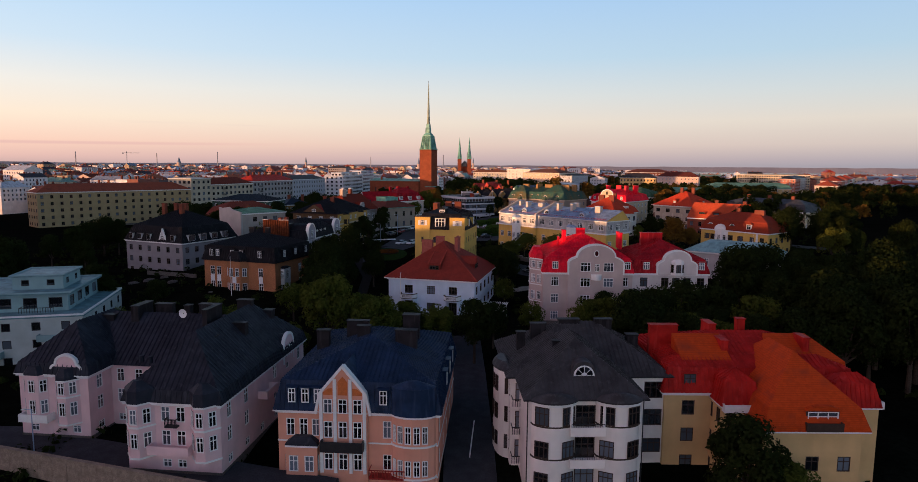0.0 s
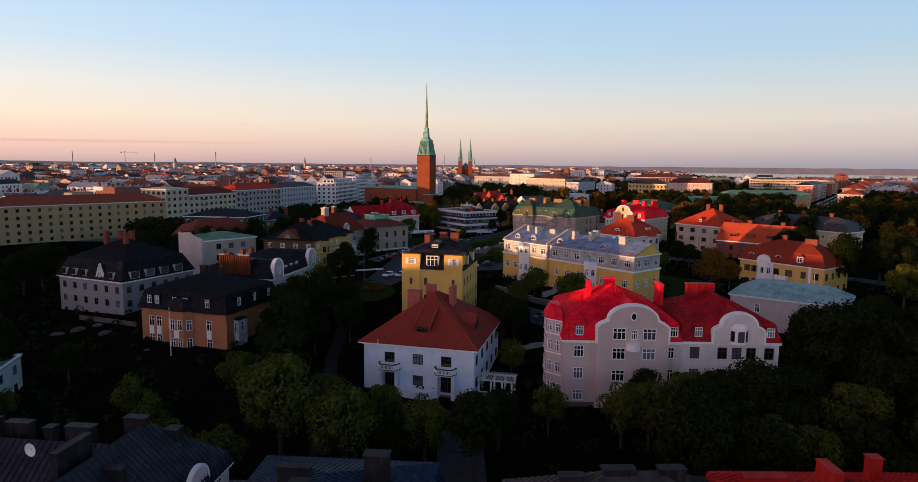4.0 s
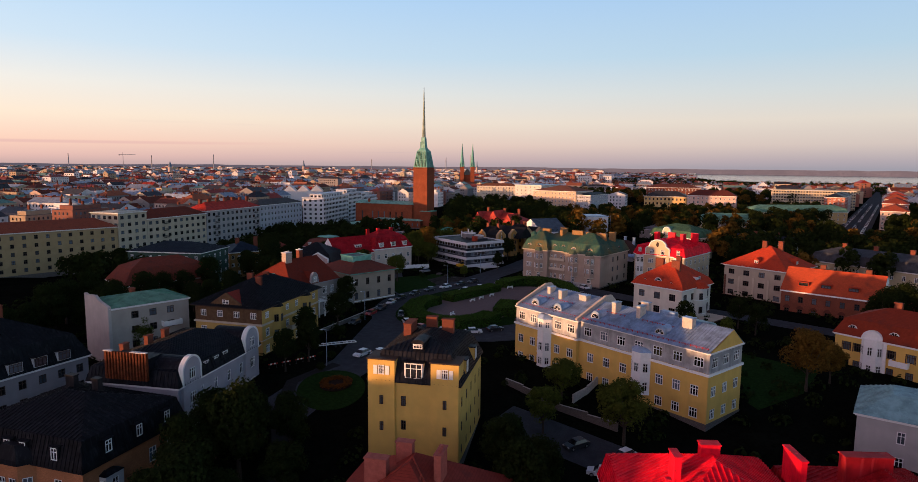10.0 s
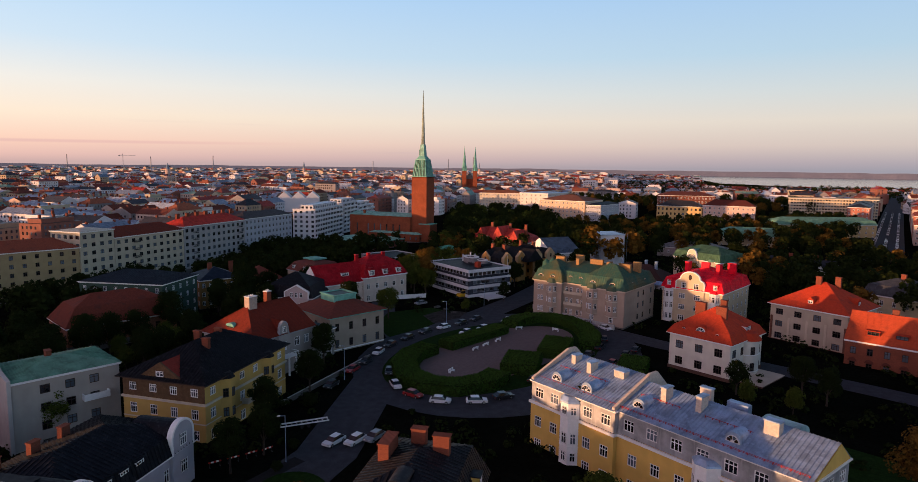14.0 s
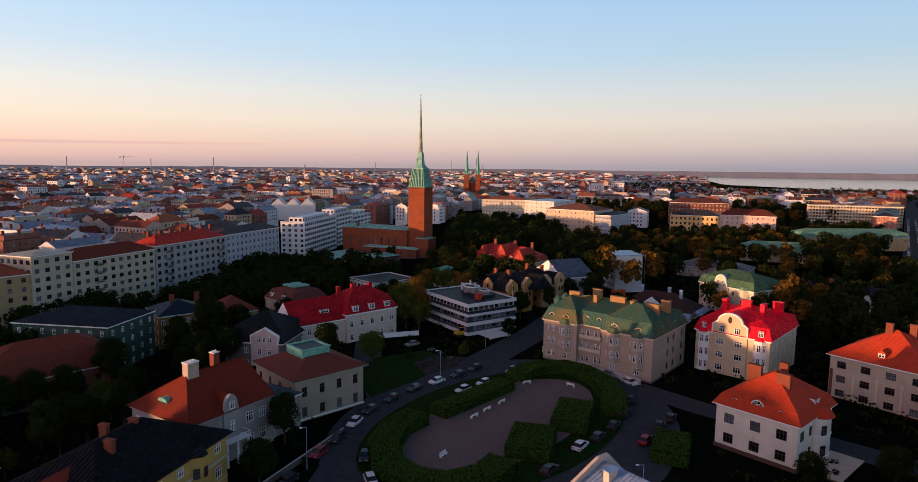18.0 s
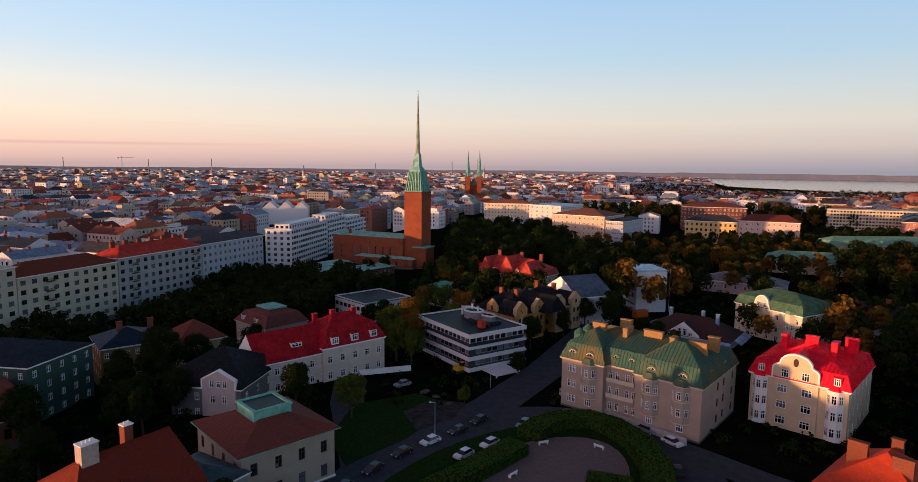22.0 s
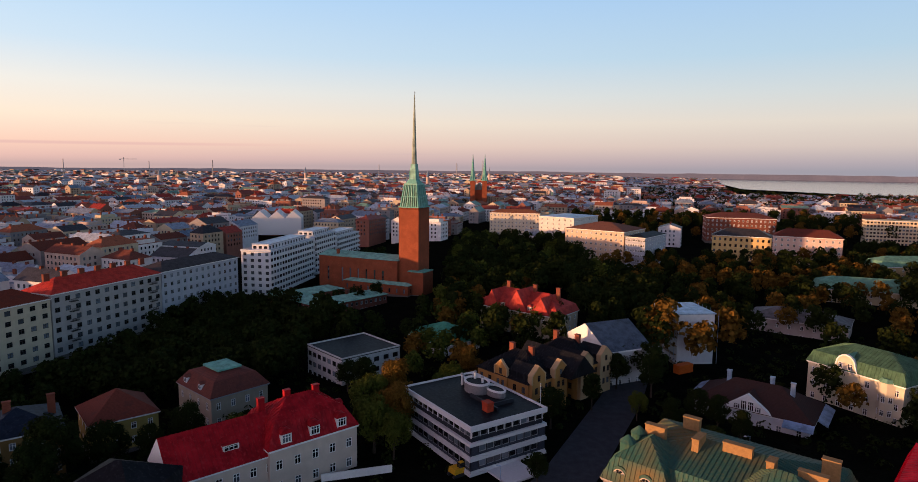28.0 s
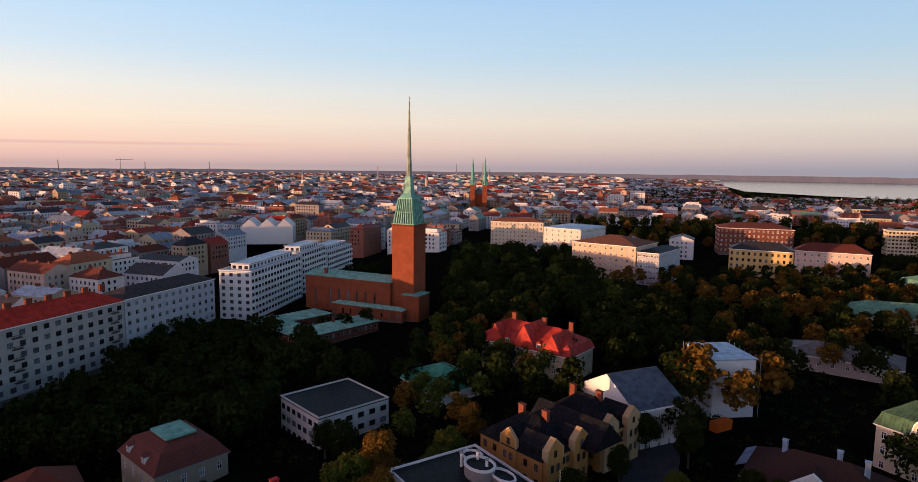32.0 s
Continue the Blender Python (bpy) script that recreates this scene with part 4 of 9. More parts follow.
def white_mansion():
    o = thing("mansion", "white plastered mansion with round bays and a grey metal roof", "mansion", 9.3, 71.4, -5.5, 2)
    top, fl = 16.1, [(1.5, 1.9), (5.3, 2.0), (9.1, 2.3), (12.9, 2.3)]
    main, wing = (-1.2, 8, 21.0, 16), (0, 0, 13.8, 9)
    block(o, main, 0, top, fl, ([19.2], 4, 5, 4), CREAM, 2.5, "bt", cornice=None)
    for side in (0, 1, 3):
        facade(o, wing, side, 0, top, fl[:1] if side == 0 else fl, ([2.7, 6.9, 11.1], 0, 0, 0)[side], CREAM, 2.3, "bt", 0.7)
    roof(o, main, top, "hip", GREYSHEET, 5.4, 0.7, seam=0.6, wall=IRON)
    roof(o, (0, 0, 13.8, 18), top, "hip", GREYSHEET, 5.6, 0.7, seam=0.6, wall=IRON)
    for s0 in (3.0, 10.8):
        b = curved_bay(o, wing, 0, s0, 4.0, top - 0.1, 5.2, 1.7, CREAM, [(5.4, 2.0), (9.2, 2.1), (13.2, 2.3)], 1.75, "bt", BROWNPAINT)
        r = Shape()
        ring = [(3.0 * math.cos(math.pi * (1 + i / 14)), 2.15 * math.sin(math.pi * (1 + i / 14))) for i in range(15)] + [(3.0, 0.2), (-3.0, 0.2)]
        r.prism(ring, top - 0.12, top + 0.05, IRON)
        r.prism(ring, top + 0.05, top + 0.95, GREYSHEET, grow=-0.8)
        part("bay_roof", r, b)
        t = Shape()
        t.prism([(x * 0.93, y * 0.9) for x, y in ring], top - 0.5, top - 0.12, WHITE)
        part("moulding", t, b)
    for z in (4.4, 8.2, 12.2):
        balcony(o, wing, 0, 6.9, z, 4.2, 1.7, CREAM, CREAM, 0.85, True)
        rail = Shape()
        rail.box(-2.0, -1.66, 1.2, 2.0, -1.6, 1.26, IRON)
        for i in range(15):
            rail.box(-2.0 + i * 0.284, -1.65, 0.85, -1.97 + i * 0.284, -1.61, 1.2, IRON)
        part("balcony_rail", rail, o, side_of(wing, 0) @ pose(6.9, 0, z), "black iron rail")
        put_window(o, side_of(wing, 0) @ pose(6.9, -0.13, z + 0.4), 2.4, 2.6, "bt")
    for x in (4.95, 8.85):
        t = Shape()
        t.tube(x, -1.3, 12.2, top - 0.2, 0.2, 0.17, WHITE, 10)
        part("column", t, o)
    bay(o, main, 3, 11, 0, top, 7, 1.8, CREAM, [(5.3, 2), (9.1, 2.2), (13, 2.2)], GREYSHEET, "round", "bc", 0.9, 1.0)
    for z in (4.6, 8.6, 12.4):
        balcony(o, main, 0, 1.4, z, 2.6, 1.5, CREAM, IRON, 1.0)
        put_window(o, side_of(main, 0) @ pose(1.4, -0.13, z + 0.2), 1.5, 2.5, "bc")
    lunette(o, wing, 0, 7.1, top + 2.0, 2.5, WHITE, GREYSHEET, 2.0)
    for u, v, up, w, d in ((1, 15, 4.0, 1.2, 0.9), (3.6, 16, 5.0, 2.2, 0.9), (8, 16, 5.6, 3.0, 1.0), (13, 16, 5.6, 2.4, 1.0), (4.8, 9, 4.4, 0.9, 0.8), (6.0, 9, 4.4, 0.8, 0.8), (17, 15, 3.6, 1.6, 1.0)):
        chimney(o, u, v, top + 1.5, top + up, w, d, CHIMNEY_DARK, CHIMNEY_DARK)
    for x, y in ((13.95, 7.9), (-0.12, -0.12), (13.92, -0.12)):
        t = Shape()
        t.tube(x, y, 0.2, top - 0.2, 0.07, 0.07, IRON, 6)
        part("downpipe", t, o)
    return o


white_mansion()


def red_roofed_house():
    o = thing("house", "ochre house with red metal and orange tiled roofs", "house", 28.4, 79.6, -3.4, 0)
    top, fl = 11.9, [(1.3, 1.8), (5.0, 1.9), (8.7, 2.0)]
    main, wing, end = (0, 0, 25, 17), (9.6, -8.2, 11.6, 9), (20.2, -3.6, 6, 4)
    block(o, main, 0, top, fl, ([3.2], 4, 6, 4), OCHRE, 1.7, "bc", cornice=WHITE)
    for side in (0, 1, 3):
        facade(o, wing, side, 0, top - 1.6, fl[:2], (3, 2, 0, 2)[side], OCHRE, 1.6, "bc", 0.7)
    block(o, end, 0, top - 0.6, fl, (1, 1, 0, 0), OCHRE, 1.4, "bc")
    roof(o, main, top, "mansard", REDSHEET, 3.0, 0.5, 3.2, 0.9, 0.6, WHITE)
    roof(o, (9.6, -8.2, 11.6, 18), top - 1.6, "mansard", TILE_ORANGE, 5.4, 0.7, 2.6, 0.9, 0, WHITE)
    corner = (6.2, -3.6, 4.6, 4.6)
    block(o, corner, 0, top - 0.5, fl, (2, 0, 0, 2), OCHRE, 1.2, "bc")
    roof(o, corner, top - 0.5, "mansard", REDSHEET, 1.4, 0.3, 3.0, 0.7, 0.6, WHITE)
    balcony(o, corner, 0, 2.3, top - 0.9, 4.8, 0.9, SILL, SILL, 0.8, True)
    roof(o, end, top - 0.6, "mansard", REDSHEET, 1.0, 0.3, 3.0, 0.8, 0.6, WHITE)
    dormer(o, main, 0, 3.2, top + 0.6, 1.9, 2.0, REDSHEET, REDSHEET, -0.1, 1.6, "flat", "bc")
    dormer(o, wing, 0, 6.6, top - 1.2, 4.0, 2.0, BROWNPAINT, TILE_ORANGE, -0.1, 3.0, "arch", "ct", 0.6)
    balcony(o, wing, 0, 6.6, top - 1.3, 4.4, 0.9, BROWNPAINT, BROWNPAINT, 0.8, True)
    balcony(o, end, 1, 2.0, top - 0.8, 3.2, 1.0, SILL, SILL, 0.7, True)
    slope = Shape()
    faces = [((2.8, 1.6, top + 3.6), (9.5, 1.6, top + 3.6), (9.5, 6.5, top + 6.2), (2.8, 6.5, top + 6.2)), ((15, 2, top + 3.6), (25, 2, top + 3.6), (22, 7, top + 6.2), (16, 7, top + 6.2))]
    for f in faces:
        slope.poly(f, TILE_ORANGE)
        slope.poly([f[0], f[1], (f[1][0], f[1][1], top + 3), (f[0][0], f[0][1], top + 3)], TILE_ORANGE)
        slope.poly([f[1], f[2], (f[2][0], f[2][1], top + 3), (f[1][0], f[1][1], top + 3)], TILE_ORANGE)
        slope.poly([f[3], f[0], (f[0][0], f[0][1], top + 3), (f[3][0], f[3][1], top + 3)], TILE_ORANGE)
    part("roof", slope, o, None, "orange tiled upper roof")
    for u, v, up, w, d in ((2.2, 8.5, 6.9, 4.0, 1.0), (9.6, 10.5, 6.8, 1.0, 3.0), (9.2, 5, 5.9, 0.9, 3.0), (15.2, 12.5, 6.9, 1.2, 1.0), (20.5, 5, 6.3, 0.8, 2.6)):
        chimney(o, u, v, top + 2.5, top + up, w, d, REDSHEET, REDSHEET)
    return o


red_roofed_house()


def turquoise_block():
    teal = plaster((0.25, 0.39, 0.41))
    o = thing("apartment_block", "pale turquoise apartment block with a recessed penthouse", "apartment block", -99, 109.0, -0.5, 14)
    rect, top = (0, 0, 29, 26), 9.6
    block(o, rect, 0, top, storeys(-0.8, 3, 3.3, 1.4, 1.6), ([3, 7, 11, 16, 21, 26], 5, 6, 5), plaster((0.44, 0.50, 0.49)), 1.5, "dp")
    roof(o, rect, top, "flat", sheet((0.13, 0.25, 0.28)), 0.3, 0.2, wall=WHITE)
    up = (3, 5, 22, 18)
    block(o, up, top + 0.25, top + 3.6, [(top + 0.9, 2.0)], (5, 4, 4, 4), teal, 2.4, "dp", 0)
    roof(o, up, top + 3.6, "flat", sheet((0.13, 0.25, 0.28)), 0.25, 0.8, wall=teal)
    balcony(o, up, 0, 17, top + 0.3, 6, 1.8, teal, IRON, 1.0, False, 14)
    up2 = (14, 9, 9, 10)
    block(o, up2, top + 3.85, top + 6.4, [(top + 4.6, 1.2)], (2, 2, 2, 2), teal, 1.4, "dp", 0)
    roof(o, up2, top + 6.4, "flat", sheet((0.16, 0.28, 0.31)), 0.2, 0.4, wall=teal)
    balcony(o, rect, 0, 24, 5.6, 5, 1.6, teal, teal, 1.0, True)
    balcony(o, rect, 0, 13, 2.6, 5, 1.6, teal, teal, 1.0, True)
    return o


turquoise_block()
wl2 = Shape()
WALL_STONE = plain("weathered_stone", (0.30, 0.24, 0.185), 0.9, vary=0.3, scale=1.2)
wl2.box(0, 0, -6, 62, 0.6, 1.2, WALL_STONE)
wl2.box(0, 0.6, -6, 62, 9, -0.6, ASPHALT)
for i in range(26):
    wl2.box(i * 2.4, -0.04, -5.5, i * 2.4 + 2.3, 0, 1.1, WALL_STONE)
thing("retaining_wall", "grey granite terrace wall below the pink mansion", "wall", -76, 82.5, -0.2, -16.5, kind="structure", shape=wl2)

# ---- villas round the park and the square ----
VILLA_WHITE, YELLOW, PALE = plaster((0.66, 0.75, 0.86)), plaster((0.70, 0.45, 0.12)), plaster((0.58, 0.57, 0.58))
GREYPINK, BUFF, SAND = plaster((0.56, 0.45, 0.42)), plaster((0.50, 0.42, 0.30)), plaster((0.56, 0.48, 0.38))
BRICK_ORANGE, TILE_RED, TILE_BROWN = brickwork((0.46, 0.19, 0.09)), tiles((0.46, 0.052, 0.022)), tiles((0.24, 0.036, 0.025))
RED, CRIMSON, GREENSHEET, BLACKSHEET = sheet((0.76, 0.008, 0.030), 0.4), sheet((0.34, 0.010, 0.017), 0.45), sheet((0.13, 0.28, 0.20), 0.55), sheet((0.009, 0.010, 0.013), 0.5)


HIP_TILE = tiles((0.33, 0.055, 0.036))


def white_villa():
    o, rect, top = villa("white plastered villa with red tiled hipped roof and stone balconies", -15.3, 141.8, 3.2, -14, 20.4, 23, 2, 3.9, VILLA_WHITE, "hip", TILE_BROWN, 7.4, ([4.9, 10.2, 15.4], 5, 3, 5), ww=1.9, style="bt", base=1.0, over=0.8)
    for s0 in (5.0, 15.4):
        m = side_of(rect, 0) @ pose(s0, 0, 0)
        ring = [(-1.9, 0), (-1.9, -0.7), (-1.25, -1.7), (1.25, -1.7), (1.9, -0.7), (1.9, 0)]
        wide = [(x * 1.05, y * 1.06) for x, y in ring]
        t = Shape()
        inner = [(x * 0.9, y * 0.9) for x, y in ring]
        t.prism(ring, 4.55, 4.75, VILLA_WHITE)
        t.hollow(ring, inner, 4.87, 5.75, WHITE)
        bc = part("balcony", t, o, m)
        for z, k in ((4.75, 0.12), (5.75, 0.12)):
            t = Shape()
            if z > 5:
                t.hollow(wide, inner, z, z + k, BROWNPAINT)
            else:
                t.prism(wide, z, z + k, BROWNPAINT)
            part("moulding", t, bc)
        for x in (-1.5, 1.5):
            t = Shape()
            t.box(x - 0.3, -1.1, 0.2, x + 0.3, 0, 4.55, VILLA_WHITE)
            part("pier", t, o, m)
        put_window(o, m @ pose(0, -0.13, 1.2), 1.9, 2.9, "bt")
        # dark strips on the solid parapet paint the shade between balusters
        bal = Shape()
        for i in range(9):
            bal.box(-1.0 + i * 0.25 - 0.05, -1.73, 5.05, -1.0 + i * 0.25 + 0.05, -1.69, 5.6, BROWNPAINT)
        tagged(part("balustrade_gaps", bal, o, side_of(rect, 0) @ pose(s0, 0, 0)), kind="stuff")
    bay(o, rect, 0, 10.2, 0.0, 1.6, 8.2, 2.2, VILLA_WHITE, [], VILLA_WHITE, "round", cap=0)
    long = Shape()
    long.v = [(8.9, 2.0, top + 1.4), (11.9, 2.0, top + 1.4), (11.9, 2.0, top + 3.1), (8.9, 2.0, top + 3.1), (8.9, 9.6, top + 5.6), (11.9, 9.6, top + 5.6), (11.9, 9.6, top + 6.35), (8.9, 9.6, top + 6.35)]
    long.f = [(0, 1, 2, 3), (3, 2, 6, 7), (0, 3, 7, 4), (1, 5, 6, 2), (4, 7, 6, 5)]
    long.k = [long.slot(TILE_BROWN)] * 5
    dm = part("dormer", long, o, None, "long low dormer running up to the ridge")
    for x in (8.95, 11.85):
        e = Shape()
        e.v = [(x + i, y, z + k) for i in (-0.12, 0.12) for y, z in ((1.9, top + 3.0), (9.6, top + 6.3)) for k in (0, 0.25)]
        e.f = [(0, 1, 3, 2), (4, 6, 7, 5), (1, 5, 7, 3), (0, 4, 5, 1), (2, 3, 7, 6)]
        e.k = [e.slot(HIP_TILE)] * 5
        part("verge", e, dm)
    put_window(o, pose(10.4, 1.87, top + 1.85), 2.2, 1.0, "bt")
    for a, b in (((-0.8, -0.8, top), (10.2, 11.5, top + 7.4)), ((21.2, -0.8, top), (10.2, 11.5, top + 7.4))):
        p, q = Vector(a), Vector(b)
        d = (q - p).normalized()
        w = d.cross(Vector((0, 0, 1))).normalized() * 0.16
        e = Shape()
        e.poly([p - w + Vector((0, 0, 0.02)), p + Vector((0, 0, 0.2)), q + Vector((0, 0, 0.2)), q - w + Vector((0, 0, 0.02))], HIP_TILE)
        e.poly([p + w + Vector((0, 0, 0.02)), p + Vector((0, 0, 0.2)), q + Vector((0, 0, 0.2)), q + w + Vector((0, 0, 0.02))], HIP_TILE)
        part("hip_tiles", e, o)
    dormer(o, rect, 1, 9, top + 1.2, 3.4, 1.6, TILE_BROWN, TILE_BROWN, 1.6, 4.5, "tri", "bt", 1.6)
    stack = plain("painted_chimney", (0.40, 0.11, 0.085), 0.8)
    chimney(o, 6.4, 10, top + 3, top + 7.6, 2.6, 1.2, stack)
    chimney(o, 8.6, 13.5, top + 4, top + 8.2, 2.0, 1.0, stack)
    chimney(o, 13.4, 12, top + 4, top + 8.3, 0.8, 2.8, stack, None, 3)
    loggia = Shape()
    loggia.box(20.5, 2, -0.6, 27, 6, 0.2, WHITE)
    for x in (20.8, 23.0, 25.0, 26.7):
        for y in (2.3, 5.7):
            loggia.box(x - 0.15, y - 0.15, 0.2, x + 0.15, y + 0.15, 3.2, WHITE)
    for x in np.arange(20.7, 27, 0.42):
        loggia.box(x - 0.05, 1.4, 3.4, x + 0.05, 6.6, 3.55, WHITE)
    loggia.box(20.5, 2.15, 3.2, 27, 2.45, 3.4, WHITE)
    loggia.box(20.5, 5.55, 3.2, 27, 5.85, 3.4, WHITE)
    for x in np.arange(20.9, 26.9, 0.36):
        loggia.box(x - 0.05, 2.2, 0.2, x + 0.05, 2.3, 1.1, WHITE)
    loggia.box(20.5, 2.15, 1.1, 27, 2.4, 1.22, WHITE)
    tagged(part("pergola", loggia, o, None, "white timber pergola with balustrade"), kind="stuff")


white_villa()


def red_mansion():
    o = thing("mansion", "grey-pink apartment mansion with curved gables and bright red metal roof", "mansion", 19.6, 135.2, 3.4, -2)
    top = 11.6
    one, two = (0, 0, 19.6, 21), (19.6, 0.5, 16.6, 19)
    fl = [(1.0, 1.9), (4.8, 2.0), (8.6, 2.0)]
    block(o, one, 0, top, fl, ([2.6, 9.2, 13.8, 17.8], 5, 5, 0), GREYPINK, 1.7, "ct", cornice=WHITE)
    light = plaster((0.66, 0.61, 0.60))
    block(o, two, 0, top, fl, ([2.6, 7.2, 9.6, 12.0, 15.0], 4, 5, 0), light, 1.6, "bc", cornice=WHITE)
    roof(o, one, top, "mansard", RED, 4.6, 0.3, 3.2, 0.9, 0.62, WHITE)
    roof(o, two, top, "mansard", CRIMSON, 3.6, 0.3, 3.0, 0.9, 0.62, WHITE)
    gable(o, one, 0, 11.4, top - 0.3, 12.0, 6.6, "dutch", GREYPINK, RED, 8, 11.3, [(-2.3, 0.7, 2.2, 2.0), (2.7, 0.7, 2.2, 2.0), (0.2, 0.7, 1.0, 1.7)], WHITE, "ct", 0.9)
    ov = Shape()
    n = 16
    ov.slab([(0.55 * math.cos(2 * math.pi * i / n), 0.75 * math.sin(2 * math.pi * i / n)) for i in range(n)], -0.04, 0.1, WHITE)
    ov.slab([(0.38 * math.cos(2 * math.pi * i / n), 0.55 * math.sin(2 * math.pi * i / n)) for i in range(n)], -0.06, 0.0, GLASS)
    part("oval_window", ov, o, side_of(one, 0) @ pose(11.4, -0.95, top + 4.4))
    for x in (9.1, 14.1):
        for zb, h in fl:
            put_window(o, side_of(one, 0) @ pose(x, -1.03, zb), 2.2, h, "ct")
    bay(o, one, 0, 11.5, top - 1.4, top - 0.2, 2.6, 2.0, WHITE, [], WHITE, "round", cap=0)
    gable(o, two, 0, 9.6, top - 0.3, 8.6, 5.4, "dutch", light, CRIMSON, 8, 0, (), WHITE, "ct", 0.6)
    bay(o, two, 0, 9.6, top - 0.2, top + 2.6, 3.8, 1.4, WHITE, [(top + 0.3, 1.8)], WHITE, "poly", "bc", 1.1, 0.6)
    balcony(o, two, 0, 3.4, 4.4, 6.4, 2.0, WHITE, WHITE, 1.0, True)
    bay(o, one, 3, 14.5, 0, top + 2.6, 8, 2.4, GREYPINK, fl + [(top + 0.4, 1.6)], RED, "poly", "ct", 1.1, 2.4, WHITE)
    for s0, r in ((2.6, one), (18.4, one), (3.0, two), (15.0, two)):
        dormer(o, r, 0, s0, top + 0.7, 1.6, 1.9, RED if r is one else CRIMSON, RED if r is one else CRIMSON, -0.1, 1.6, "flat", "ct")
    for u, v, up, w, d, m in ((5.6, 10, 8.3, 0.7, 2.0, RED), (9.8, 12, 8.6, 2.0, 1.1, RED), (19.0, 12, 7.7, 0.6, 4.0, RED), (26.5, 12, 7.7, 5.0, 1.3, CRIMSON), (4, 7, 7.0, 0.4, 0.4, RED)):
        chimney(o, u, v, top + 4, top + up, w, d, m, m)


red_mansion()


def brown_house():
    dark = sheet((0.010, 0.010, 0.013), 0.5)
    o = thing("house", "orange-brown brick house with dark mansard roof", "house", -68.0, 166.4, 3.2, -17)
    rect, top = (0, 0, 22.0, 18.4), 9.5
    block(o, rect, 0, top, [(1.6, 2.1), (5.4, 2.3)], ([2.6, 4.6, 17.6], [4, 12, 15.6], 4, 4), BRICK_ORANGE, 1.4, cornice=None)
    roof(o, rect, top, "mansard", dark, 2.8, 0.5, 3.8, 1.1, 0.7)
    bay(o, rect, 0, 10.6, 0.3, top, 6.6, 1.6, BRICK_ORANGE, [(1.6, 2.1), (5.4, 2.3)], dark, "poly", "c", 1.2, 2.6)
    for s0 in (2.6, 4.6, 9.2, 12.0, 17.6):
        dormer(o, rect, 0, s0, top + 0.9, 1.4, 2.0, dark, dark, -0.24, 1.8, "flat")
    for s0 in (4, 9.4, 14.8):
        dormer(o, rect, 1, s0, top + 0.9, 1.4, 2.0, dark, dark, -0.24, 1.8, "flat")
    bay(o, rect, 1, 4, 0.3, 7.6, 3.0, 1.1, PALE, [(1.4, 2.1), (4.8, 2.3)], dark, "box", "c", 1.1, 0.5)
    for x, y in ((2.6, 0), (4.6, 0), (17.6, 0), (10.6, -1.6)):
        t = Shape()
        t.box(x - 0.6, y - 0.1, 3.72, x + 0.6, y - 0.02, 5.38, WHITE)
        part("window_panel", t, o, None, "white panel between tall windows")
    chimney(o, 7, 12, top + 4, top + 7.6, 1.6, 0.9, CHIMNEY_DARK)
    chimney(o, 12, 12, top + 4, top + 7.6, 1.2, 0.9, CHIMNEY_DARK)


brown_house()


def white_house():
    o, rect, top = villa("off-white plastered house with steep black roof", -104.0, 194.6, 2.4, -24, 24, 22, 3, 3.5, plaster((0.28, 0.26, 0.28)), "mansard", BLACKSHEET, 4.6, (6, 6, 5, 5), steep_h=4.6, steep_in=2.2, seam=0.8, ww=1.4, style="bc")
    gable(o, rect, 0, 16, top - 0.2, 3.4, 4.2, "tri", PALE, BLACKSHEET, 5, 0, [(0, 0.6, 1.0, 1.6)], WHITE)
    for u, v in ((7, 9), (10, 11), (13, 12), (14.5, 9)):
        chimney(o, u, v, top + 5, top + 11.0, 1.3, 1.0, CHIMNEY_BRICK)
    for s0 in (2.6, 6.4, 10.2, 20.4):
        dormer(o, rect, 0, s0, top + 0.5, 1.6, 1.8, PALE, BLACKSHEET, -0.3, 2.0, "flat", "bc")
    for s0 in (3.5, 8, 12.5, 17):
        dormer(o, rect, 1, s0, top + 0.4, 2.6, 1.9, PALE, BLACKSHEET, -0.3, 2.0, "flat", "bt")
    return o


white_house()


ARCH_WHITE = plaster((0.40, 0.39, 0.44))


